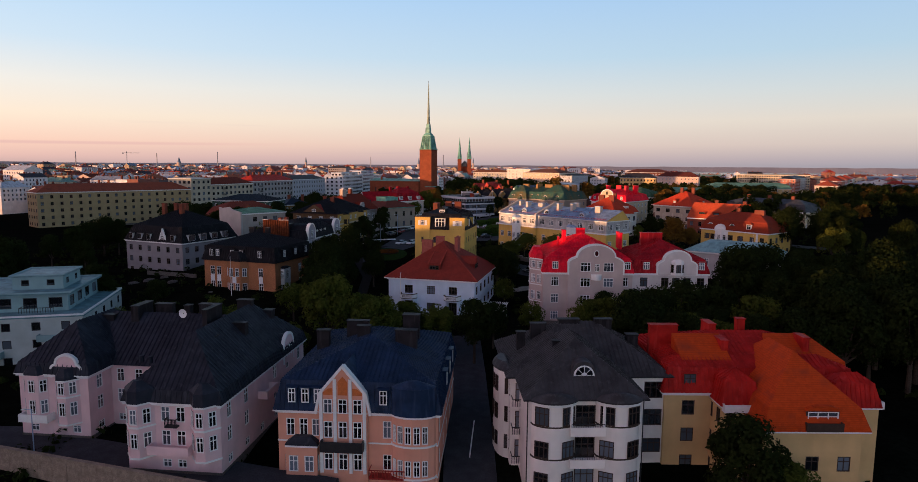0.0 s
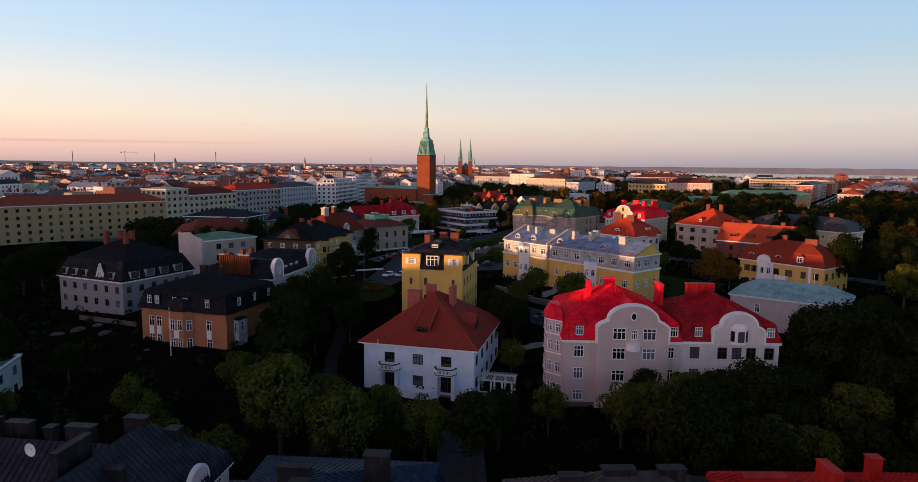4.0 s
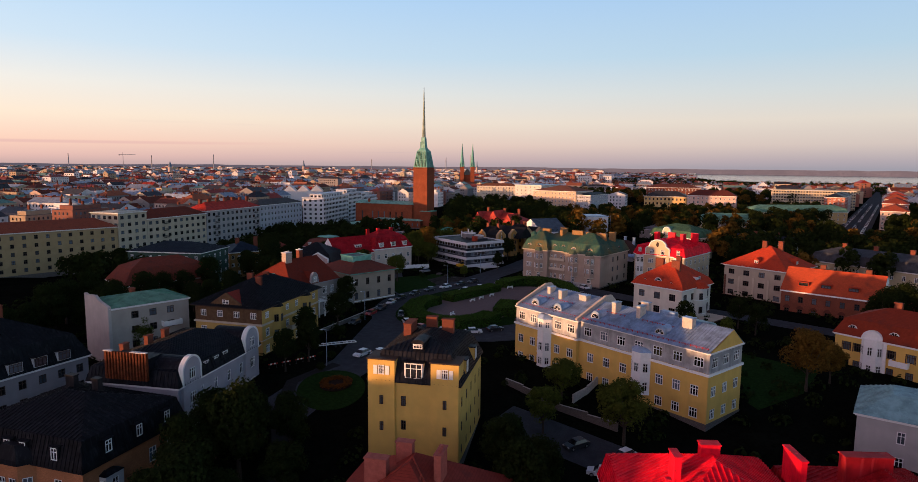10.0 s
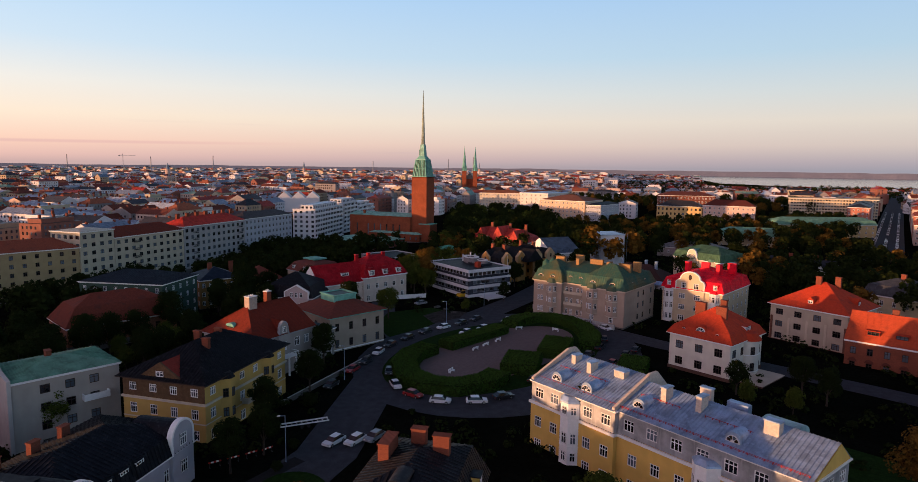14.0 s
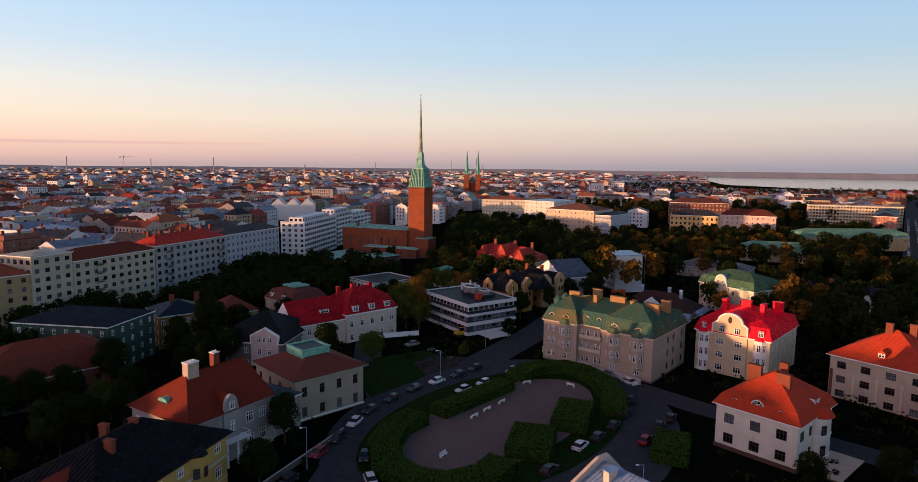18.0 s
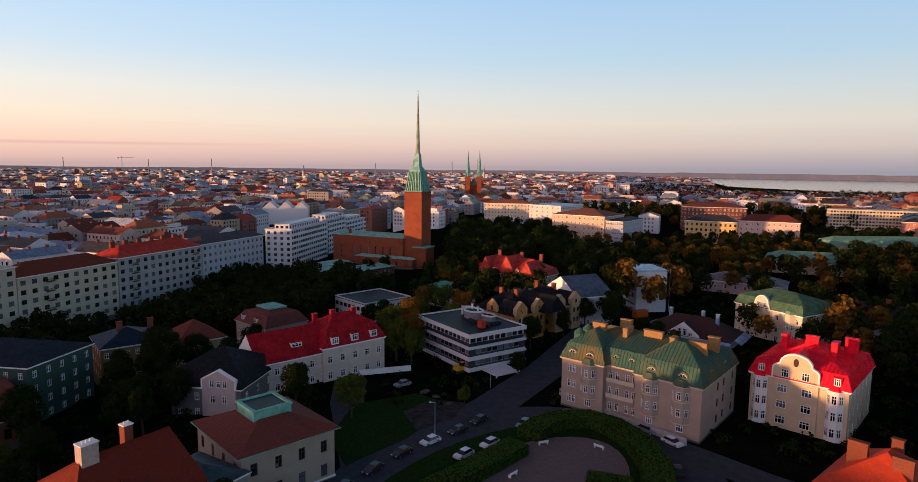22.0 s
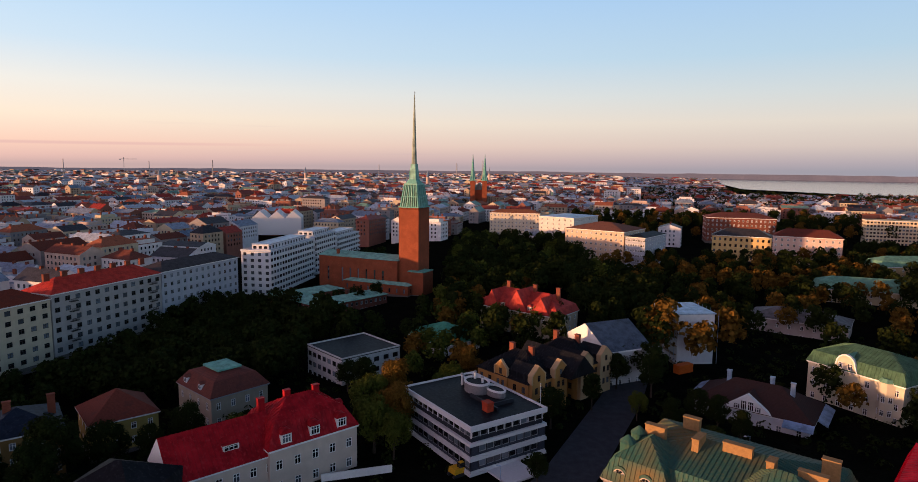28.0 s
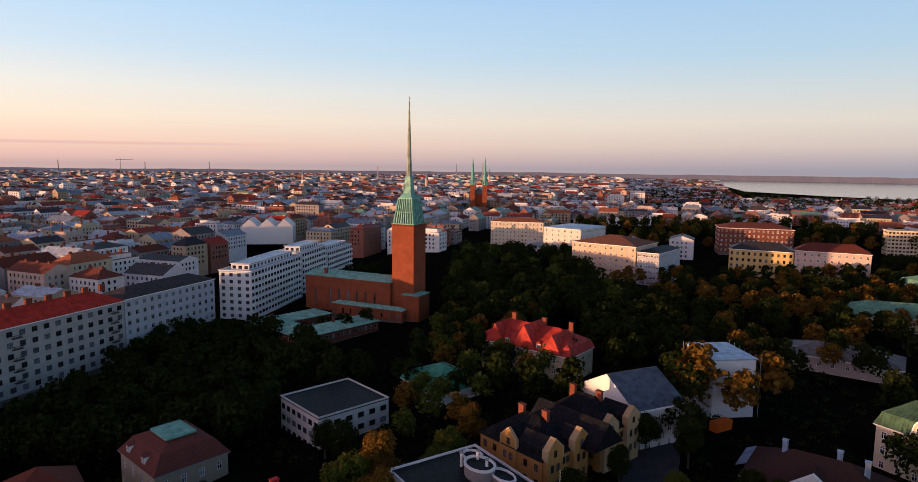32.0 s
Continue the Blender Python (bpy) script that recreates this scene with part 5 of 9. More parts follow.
def arch_gabled_house():
    slate = sheet((0.009, 0.011, 0.016), 0.5)
    o, rect, top = villa("white house with two round-topped gables and dark roof", -44.2, 182.0, 5.6, 79, 26.0, 17, 2, 4.3, ARCH_WHITE, "mansard", slate, 2.6, (6, 4, 5, 4), steep_h=2.6, steep_in=0.8, seam=0.7, base=1.4, stacks=((10, 13, 5.4), (5, 14, 5.2), (16, 14, 5.0)))
    balcony(o, rect, 0, 12, 5.6, 6.4, 1.6, ARCH_WHITE, ARCH_WHITE, 0.9, True)
    for s0 in (3.2, 22.8):
        gable(o, rect, 0, s0, top - 0.2, 5.0, 4.8, "arch", ARCH_WHITE, slate, 7, 9.6, [(0, 0.9, 1.6, 1.9), (0, -3.4, 1.6, 2.0), (0, -7.6, 1.6, 2.0)], WHITE, "ct", 0.5)
    for s0 in (8.2, 11.2, 14.2):
        dormer(o, rect, 0, s0, top + 0.6, 1.8, 1.7, WHITE, slate, 0.1, 1.8, "flat", "ct")
    rust = plain("rusty_sheet", (0.15, 0.038, 0.014), 0.8, vary=0.45, scale=1.4)
    ws = Shape()
    ws.box(-0.7, 5.0, top + 1.0, -0.45, 13.2, top + 5.7, rust)
    screen = part("roof_screen", ws, o, None, "rust-brown ribbed metal screen on the roof end")
    for i in range(14):
        t = Shape()
        t.box(-0.95, 5.05 + i * 0.58, top + 1.0, -0.7, 5.35 + i * 0.58, top + 5.75, rust)
        part("rib", t, screen)
    for a, b in ((5.0, 8.0), (11.6, 13.2)):
        t = Shape()
        t.box(-1.05, a, top + 5.76, -0.4, b, top + 5.9, PALE)
        part("cap", t, screen, None, "pale sheet metal cap")
    t = Shape()
    t.box(-0.4, 5.2, top + 0.2, 3.4, 13.0, top + 4.6, slate)
    part("stair_head", t, o, None, "dark sheet-clad stair head behind the screen")


arch_gabled_house()


def green_roofed_house():
    o, rect, top = villa("white rendered house with flat green copper roof", -86.0, 227.4, 5.8, -42, 14.4, 17.4, 4, 3.4, plaster((0.42, 0.37, 0.33)), "hip", GREENSHEET, 1.6, ((), [5, 9, 13], 3, ()), seam=0.7, over=0.4, ww=1.6, style="bc")
    balcony(o, rect, 1, 13, 9.4, 4.4, 1.4, WHITE, WHITE, 1.0, True)
    t = Shape()
    t.slab([(-0.5, -1.0), (14.8, -1.0), (14.8, top + 0.5), (9.0, top + 1.1), (6.5, top + 2.0), (1.2, top + 1.4), (-0.5, top + 1.6)], -0.75, -0.1, plaster((0.50, 0.46, 0.43)))
    part("fire_wall", t, o, None, "blank pale fire wall rising over the roof")
    chimney(o, 5, 8, top + 0.4, top + 2.2, 1.6, 0.9, CHIMNEY_BRICK)
    return o


green_roofed_house()


def ochre_corner_house():
    wood, wall = plain("brown_boards", (0.13, 0.075, 0.04), 0.85, vary=0.3, scale=1.2), plaster((0.50, 0.33, 0.10))
    o = thing("house", "ochre plaster house with brown timber attic storey and black roof", "house", -58.6, 222.8, 8.9, -15)
    rect = (0, 0, 17.4, 26)
    block(o, rect, 0, 8.6, [(1.6, 1.9), (5.4, 1.9)], (4, 6, 4, 6), wall, 1.5, "ct", cornice=SAND, course=SAND)
    for side in range(4):
        facade(o, rect, side, 8.6, 12.2, [(9.6, 1.5)], (4, 6, 0, 0)[side], wood if side in (0, 3) else wall, 1.5, "ct")
    roof(o, rect, 12.2, "hip", BLACKSHEET, 4.8, 0.9, seam=0.7, wall=BROWNPAINT)
    gable(o, rect, 0, 8.3, 12.1, 10, 3.2, "tri", wood, TILE_BROWN, 7, 0, [(0, 0.6, 1.6, 1.0)], None)
    for s0 in (6, 19):
        bay(o, rect, 1, s0, 3.6, 11.6, 3.6, 1.4, wall, [(4.6, 1.7), (8.2, 1.7)], BLACKSHEET, "poly", "bc", 1.0, 1.0)
    balcony(o, rect, 1, 12.5, 5.0, 4.0, 1.4, SAND, SAND, 0.9, True)
    for u, v in ((6, 13), (8.5, 16), (11, 9)):
        chimney(o, u, v, 13, 17.4, 1.4, 0.7, CHIMNEY_BRICK)


ochre_corner_house()


def yellow_house():
    o = thing("house", "yellow plastered house with dark tiled mansard roof", "house", -11.4, 175.2, 7.6, -12)
    rect, top = (0, 0, 14.4, 18), 12.9
    fl = [(1.6, 1.4), (5.2, 1.5), (9.0, 1.6)]
    block(o, rect, 0, top, fl, ([2.2, 5.6, 12.2], 5, 4, 4), YELLOW, 0.8, "bc")
    dark = sheet((0.015, 0.015, 0.019), 0.42)
    roof(o, rect, top, "mansard", dark, 1.6, 0.3, 4.2, 2.0, 0.7, BLACKSHEET)
    roof(o, (0.2, 3.0, 4.2, 13), top + 1.6, "gable_y", tiles((0.14, 0.06, 0.045)), 1.8, 0.2)
    for x in (2.2, 12.2):
        t = Shape()
        t.box(x - 2.2, -0.35, 0, x + 2.1, 3.2, top + 3.3, YELLOW)
        t.box(x - 2.4, -0.55, top + 3.3, x + 2.3, 3.6, top + 3.5, BROWNPAINT)
        part("corner_tower", t, o)
        put_window(o, pose(x, -0.48, top + 1.0), 1.0, 1.5, "ct")
        for k in (-0.95, 0.95):
            t = Shape()
            t.box(x + k - 0.32, -0.42, top + 1.0, x + k + 0.32, -0.35, top + 2.4, WHITE)
            part("shutter", t, o, None, "white wooden shutter")
        put_window(o, pose(x, -0.48, 9.2), 0.6, 1.4, "bc")
        put_window(o, pose(x, -0.48, 5.0), 0.6, 1.4, "bc")
    dormer(o, rect, 0, 7.2, top + 0.4, 3.0, 2.6, WHITE, dark, 0.1, 3.0, "flat", "ct")
    dormer(o, rect, 0, 7.2, top + 4.4, 1.8, 1.0, dark, dark, 2.4, 2.4, "arch", "ct", 0.6)
    stack = CHIMNEY_BRICK
    chimney(o, 3.6, 10.5, top + 3, top + 6.6, 1.3, 3.6, stack)
    chimney(o, 6.6, 13.5, top + 4, top + 6.9, 1.8, 1.1, stack)
    chimney(o, 9.8, 12, top + 4, top + 7.0, 2.0, 1.0, stack)
    for s0 in (5, 12):
        dormer(o, rect, 1, s0, top + 0.5, 1.6, 2.2, YELLOW, dark, -0.1, 2.0, "flat", "ct")


yellow_house()


PARAPET = plain("pale_chimney", (0.55, 0.47, 0.40), 0.85)


def silver_roofed_house():
    grey_up = sheet((0.46, 0.47, 0.49), 0.36)
    grey_up.node_tree.nodes["Principled BSDF"].inputs["Metallic"].default_value = 0.5
    o = thing("apartment_house", "long yellow apartment house with pale silver metal roof", "apartment house", 15.3, 221.0, 8.6, -51)
    left, right = (0, 0, 18, 15), (18, 0.8, 28.5, 11.5)
    top = 9.6
    fl = [(1.2, 1.8), (5.2, 1.9)]
    block(o, left, 0, top, fl, (5, 3, 5, 4), YELLOW, 1.6, "ct", cornice=WHITE)
    block(o, right, 0, top, fl, ([3, 7, 11, 19, 22.5, 26], 3, 7, 3), YELLOW, 1.6, "ct", cornice=WHITE)
    for r, n in ((left, 5), (right, 7)):
        up = (r[0], r[1] + 0.2, r[2], r[3] - 0.4)
        for side in range(4):
            facade(o, up, side, top, top + 3.6, [(top + 0.8, 1.8)], (n, 3, n, 3)[side], grey_up, 1.9, "ct")
        band(o, up, top + 3.45, 0.25, 0.3, WHITE)
    for u, v, w, d, rise in ((0, 0, 18, 15, 3.4), (18, 0.8, 28.5, 11.5, 3.0)):
        s, z, k = Shape(), top + 3.7, v + d * 0.68
        faces = [((u, v - 0.3, z), (u + w, v - 0.3, z), (u + w, k, z + rise), (u, k, z + rise)), ((u + w, v + d + 0.3, z), (u, v + d + 0.3, z), (u, k, z + rise), (u + w, k, z + rise))]
        for f in faces:
            s.poly(f, ZINC)
        rf = part("roof", s, o)
        s = Shape()
        seams(s, faces, 0.6, ZINC)
        tagged(part("standing_seams", s, rf), kind="stuff")
        for x in ((u + 0.25, u + w - 0.25) if u == 0 else ()):
            t = Shape()
            t.v = [(x - 0.25, v, z - 0.1), (x - 0.25, v + d, z - 0.1), (x - 0.25, v + d, z + 0.5), (x - 0.25, k + 1, z + rise + 0.7), (x - 0.25, k - 1, z + rise + 0.7), (x - 0.25, v, z + 0.5)]
            t.v += [(a + 0.5, b, c) for a, b, c in t.v]
            t.f = [tuple(range(6)), tuple(range(11, 5, -1))] + [(i, (i + 1) % 6, 6 + (i + 1) % 6, 6 + i) for i in range(6)]
            t.k = [t.slot(PARAPET)] * 8
            part("parapet", t, o, None, "pale plastered parapet gable")
    bay(o, left, 0, 9, 1.5, top + 2.6, 4.0, 1.3, WHITE, [(2.2, 1.6), (5.2, 1.9), (top + 0.6, 1.4)], ZINC, "poly", "c", 1.0, 1.0, WHITE)
    bay(o, right, 0, 15, 2.5, top + 1.0, 4.2, 1.4, WHITE, [(3.2, 1.8), (6.8, 1.8)], ZINC, "poly", "c", 1.0, 0.8)
    gable(o, left, 3, 7, top + 3.2, 5.0, 3.0, "arch", WHITE, ZINC, 4, 0, [(0, 0.4, 1.4, 1.4)], WHITE, "c")
    # the plastered end gable of the right part
    t = Shape()
    t.v = [(46.3, 0.8, top + 3.55), (46.3, 12.3, top + 3.55), (46.3, 8.62, top + 6.6)]
    t.v += [(a + 0.3, b, c) for a, b, c in t.v]
    t.f = [(0, 1, 2), (5, 4, 3), (0, 3, 4, 1), (1, 4, 5, 2), (2, 5, 3, 0)]
    t.k = [t.slot(YELLOW)] * 5
    part("end_gable", t, o)
    for rect, s0 in ((left, 4.4), (left, 11.0), (right, 2.6), (right, 17.6)):
        lunette(o, rect, 0, s0, top + 4.5, 1.9, PALE, ZINC, 1.6)
    for u, v, w, d, up in ((3.4, 8, 0.9, 1.8, 7.6), (7.8, 7, 0.9, 2.0, 7.6), (13.2, 8, 2.0, 1.5, 7.3), (23, 6.2, 0.9, 1.9, 7.7), (28.6, 6.6, 0.9, 1.9, 7.9), (27.4, 10.0, 1.8, 0.9, 8.0), (39.0, 6.6, 2.0, 1.3, 7.6)):
        chimney(o, u, v, top + 4.2, top + up, w, d, PARAPET, ZINC)
    t = Shape()
    t.slab([(2.6 * math.cos(math.pi * i / 12), 1.5 * math.sin(math.pi * i / 12)) for i in range(13)], 0, 5.0, sheet((0.26, 0.40, 0.42), 0.35))
    part("roof_vault", t, o, pose(36.0, 10.6, top + 5.0, 0, 0, -90), "pale turquoise metal barrel vault")
    t = Shape()
    t.box(30.4, 10.4, top + 4.6, 33.6, 11.6, top + 6.9, ZINC)
    part("roof_box", t, o, None, "low sheet-clad roof box")
    rail = plain("red_roof_rail", (0.4, 0.05, 0.06), 0.6)
    t = Shape()
    for u in np.arange(0.8, 46, 1.1):
        t.box(u - 0.05, 1.3, top + 3.9, u + 0.05, 1.42, top + 4.32, rail)
    for z in (4.14, 4.3):
        t.box(0.4, 1.34, top + z, 46.0, 1.38, top + z + 0.05, rail)
    for a, b, v in ((2.0, 6.6, 5.4), (8.6, 12.4, 5.4), (19.2, 26.0, 5.2), (30.0, 37.0, 5.2)):
        z = top + 3.7 + 3.2 * (v + 0.3) / 10.5
        t.box(a, v, z + 0.25, b, v + 0.05, z + 0.32, rail)
        for u in np.arange(a, b, 1.1):
            t.box(u - 0.05, v - 0.06, z, u + 0.05, v + 0.06, z + 0.35, rail)
    tagged(part("snow_guard", t, o, None, "thin red snow guard rails"), kind="stuff")


silver_roofed_house()


def turquoise_roofed_house():
    roofm = sheet((0.24, 0.42, 0.44), 0.35)
    o, rect, top = villa("white house with pale turquoise metal roof", 67.0, 179.2, 4.4, -36, 24, 15, 2, 4.2, plaster((0.46, 0.44, 0.43)), "hip", roofm, 2.6, (2, 3, 5, 4), seam=0.7, flat=3.0)
    balcony(o, rect, 1, 9, 4.8, 5, 1.6, WHITE, WHITE, 1.0, False, 12)


turquoise_roofed_house()


def orange_tiled_house():
    clay = tiles((0.24, 0.036, 0.017))
    o, rect, top = villa("yellow house with white arched bay and orange tiled mansard", 87.0, 218.9, 7.8, -54, 24, 15, 2, 3.9, YELLOW, "mansard", clay, 2.6, ([2.4, 4.6, 11.0, 14.6, 18.6, 22], 4, 7, 4), steep_h=3.4, steep_in=1.7, ww=1.4, style="bt", stacks=((9, 8, 7.2),))
    bay(o, rect, 0, 7.4, 0.2, top, 4.2, 1.0, WHITE, [(1.9, 1.9), (5.8, 1.9)], WHITE, "poly", "c", 1.0, 0.3)
    gable(o, rect, 0, 7.4, top - 0.2, 3.8, 2.0, "arch", WHITE, clay, 5, 0.4, (), WHITE, "c", 0.5)
    for s0 in (3.2, 11.2):
        lunette(o, rect, 0, s0, top + 1.2, 2.0, WHITE, clay, 0.3)
    dormer(o, rect, 0, 17.4, top + 0.7, 1.7, 1.8, WHITE, clay, 0.0, 2.2, "arch", "c", 0.7)
    lunette(o, rect, 3, 7.5, top + 1.2, 2.0, WHITE, clay, 0.3)
    for s0 in (2.4, 4.6, 11.0, 14.6):
        t = Shape()
        t.box(s0 - 0.95, -0.05, 5.7, s0 - 0.74, -0.012, 7.7, BROWNPAINT)
        t.box(s0 + 0.74, -0.05, 5.7, s0 + 0.95, -0.012, 7.7, BROWNPAINT)
        part("window_surround", t, o, None, "brown painted wall panel beside the window")
    for s0 in (9.9, 20.4):
        t = Shape()
        t.box(s0 - 0.3, -0.3, 0, s0 + 0.3, -0.01, top - 0.3, WHITE)
        part("pilaster", t, o)
    balcony(o, rect, 0, 12.8, 4.9, 3.4, 1.2, WHITE, WHITE, 1.0, True)
    t = Shape()
    t.box(15.4, 6.6, top + 4.0, 18.8, 7.6, top + 7.0, CHIMNEY_BRICK)
    part("chimney", t, o, None, "broad brick chimney stack")


orange_tiled_house()


def red_tiled_villa():
    o, rect, top = villa("white villa with bright orange-red tiled hipped roof and bay", 54.4, 265.0, 9.8, -48, 15.2, 17, 2, 4.0, plaster((0.68, 0.64, 0.56)), "mansard", TILE_RED, 4.6, ([2.6, 7.6, 12.4], 4, 4, 4), steep_h=2.0, steep_in=1.3, over=0.7, ww=1.9, style="bt", stacks=((8, 11, 7.6),))
    lunette(o, rect, 0, 7.6, top + 1.3, 2.3, WHITE, TILE_RED, 0.3)
    for s0 in (3.4, 11.8):
        lunette(o, rect, 0, s0, top + 1.1, 1.1, WHITE, TILE_RED, 0.25)
    curved_bay(o, rect, 1, 10, 0.2, top - 0.3, 6.0, 2.0, plaster((0.68, 0.64, 0.56)), [(1.9, 2.0), (5.9, 1.9)], 1.2, "bt", WHITE)
    s = Shape()
    s.tube(0, 0, top - 0.3, top + 1.3, 3.3, 2.0, TILE_RED, 20)
    part("bay_roof", s, o, side_of(rect, 1) @ pose(10, 0.6, 0))
    dormer(o, rect, 1, 10, top + 1.2, 2.6, 1.5, WHITE, TILE_RED, 0.5, 3.0, "flat", "ct")
    stone = brickwork((0.13, 0.07, 0.055))
    for side in range(2):
        t = Shape()
        t.box(-0.15, -0.2, -1.0, wall_length(rect, side) + 0.15, -0.012, 1.3, stone)
        part("base_course", t, o, side_of(rect, side), "brown stone base")
    t = Shape()
    t.box(15.4, 2.0, -1.0, 22.0, 14.0, 0.9, stone)
    t.box(15.3, 1.8, 0.9, 22.2, 14.2, 1.05, SAND)
    part("terrace", t, o, None, "paved terrace on a brown stone base")
    chimney(o, 4.0, 7.2, top + 3, top + 7.0, 2.6, 0.9, CHIMNEY_BRICK)
    chimney(o, 10.0, 5.8, top + 3, top + 7.0, 2.6, 0.9, CHIMNEY_BRICK)


red_tiled_villa()


def rust_hip_house():
    o, rect, top = villa("cream and grey stone house with rust tiled hipped roof", 93.4, 294.0, 8.8, -52, 20.6, 20, 3, 3.5, plaster((0.46, 0.39, 0.31)), "hip", TILE_RED, 6.6, (4, 4, 4, 4), ww=2.0, style="bt", over=0.8, stacks=((9, 9, 8.0), (13, 12, 8.0)))
    brown = brickwork((0.16, 0.07, 0.05))
    for side in range(2):
        t = Shape()
        t.box(-0.25, -0.25, -1.0, wall_length(rect, side) + 0.1, -0.01, 1.6, brown)
        for k in range(5):
            x = 0.2 + k * (wall_length(rect, side) - 0.9) / 4
            t.box(x, -0.22, 1.6, x + 0.6, -0.01, 8.4, brown if k in (0, 4) else SAND)
        part("base_course", t, o, side_of(rect, side), "brown brick base and pilasters")
    dormer(o, rect, 0, 10.3, top + 1.2, 1.6, 1.2, TILE_RED, TILE_RED, 1.2, 3.4, "tri", "c", 0.8)
    dormer(o, rect, 1, 10, top + 1.2, 1.6, 1.2, TILE_RED, TILE_RED, 1.2, 3.4, "tri", "c", 0.8)
    o, rect, top = villa("long red brick building with orange metal roof", 100.8, 269.8, 7.6, -42, 25.4, 15, 2, 3.8, brickwork((0.25, 0.080, 0.048)), "gable_x", tiles((0.46, 0.075, 0.03)), 6.4, (7, 4, 7, 4), name="building", category="building", ww=1.3, style="bc", stacks=((9, 9, 7.4), (21, 8, 7.4)), over=0.3)
    for s0 in (5.6, 11.6, 18.6):
        dormer(o, rect, 0, s0, top + 1.5, 2.8, 1.2, TILE_RED, TILE_RED, 1.5, 3.0, "flat", "bt")
    stone = brickwork((0.15, 0.05, 0.035))
    for k in range(7):
        x, m = 1.81 + k * 3.63, Shape()
        arc = [(1.0 * math.cos(math.pi * i / 10), 1.0 * math.sin(math.pi * i / 10)) for i in range(11)]
        m.slab([(a, 3.75 + b) for a, b in arc], -0.09, -0.02, stone)
        part("window_arch", m, o, pose(x, 0, 0), "darker brick relieving arch")
    villa("low brown brick wing with dark red roof", 119.8, 252.8, 7.6, -42, 14, 14, 1, 4.2, stone, "hip", tiles((0.16, 0.035, 0.022)), 3.4, (4, 3, 4, 3), name="building", category="building")


rust_hip_house()


def yellow_gabled_house():
    cream = plaster((0.62, 0.50, 0.34))
    o, rect, top = villa("cream apartment house with curved gable and vivid red roof", 67.8, 313.4, 9.6, -42, 19, 24, 3, 3.5, cream, "mansard", RED, 2.8, ((), 6, 5, 6), steep_h=3.0, steep_in=1.2, seam=0.8, ww=1.25, stacks=())
    gable(o, rect, 0, 9.0, top - 0.2, 9.0, 5.8, "dutch", cream, RED, 6, 10.6, [(-2.0, 0.5, 1.5, 1.8), (2.0, 0.5, 1.5, 1.8)], WHITE, "ct", 0.4)
    for s1 in (2.0, 16.6):
        bay(o, rect, 0, s1, 1.0, top - 0.3, 3.2, 1.0, WHITE, storeys(1.0, 3, 3.5, 0.9, 1.9), RED, "poly", "c", 1.0, 0.9, WHITE)
    oval_win = Shape()
    oval_win.slab([(0.5 * math.cos(math.pi * i / 8), 0.9 * math.sin(math.pi * i / 8)) for i in range(16)], -0.06, 0.05, BROWNPAINT)
    part("oval_window", oval_win, o, side_of(rect, 0) @ pose(9.0, -0.45, top + 3.9))
    for s0 in (-2.4, 2.4):
        for z in (1.9, 5.4, 8.9):
            put_window(o, side_of(rect, 0) @ pose(9.0 + s0, -0.53, z), 2.0, 1.7, "ct")
    for s0 in (2.2, 16.8):
        dormer(o, rect, 0, s0, top + 0.6, 1.5, 1.8, RED, RED, -0.25, 2.0, "flat", "ct")
    for u, v, w, d in ((4, 10, 1.2, 2.6), (9, 12, 2.6, 1.2), (14, 10, 1.2, 2.6), (16, 16, 2.6, 1.2)):
        chimney(o, u, v, top + 4, top + 7.3, w, d, RED, RED)


yellow_gabled_house()


def patina():
    """Old copper: green where the rain runs, brown and ochre where it stays dry."""
    m, n, l, b = material("weathered_copper", 0.6, 0.0, 0.12)
    big = steep(n, l, grain(n, l, 0.09, 3), 0.42, 0.60)
    col = mixed(n, l, big, (0.032, 0.100, 0.080), (0.150, 0.110, 0.045))
    col = mixed(n, l, steep(n, l, grain(n, l, 1.0, 6, (1.6, 1.6, 0.25)), 0.50, 0.74), col, (0.085, 0.125, 0.075))
    l.new(mixed(n, l, steep(n, l, grain(n, l, 4.0, 5), 0.55, 0.80), col, (0.05, 0.055, 0.035)), b.inputs[0])
    bumped(n, l, b, grain(n, l, 1.6, 3), 0.3, 0.04)
    return m


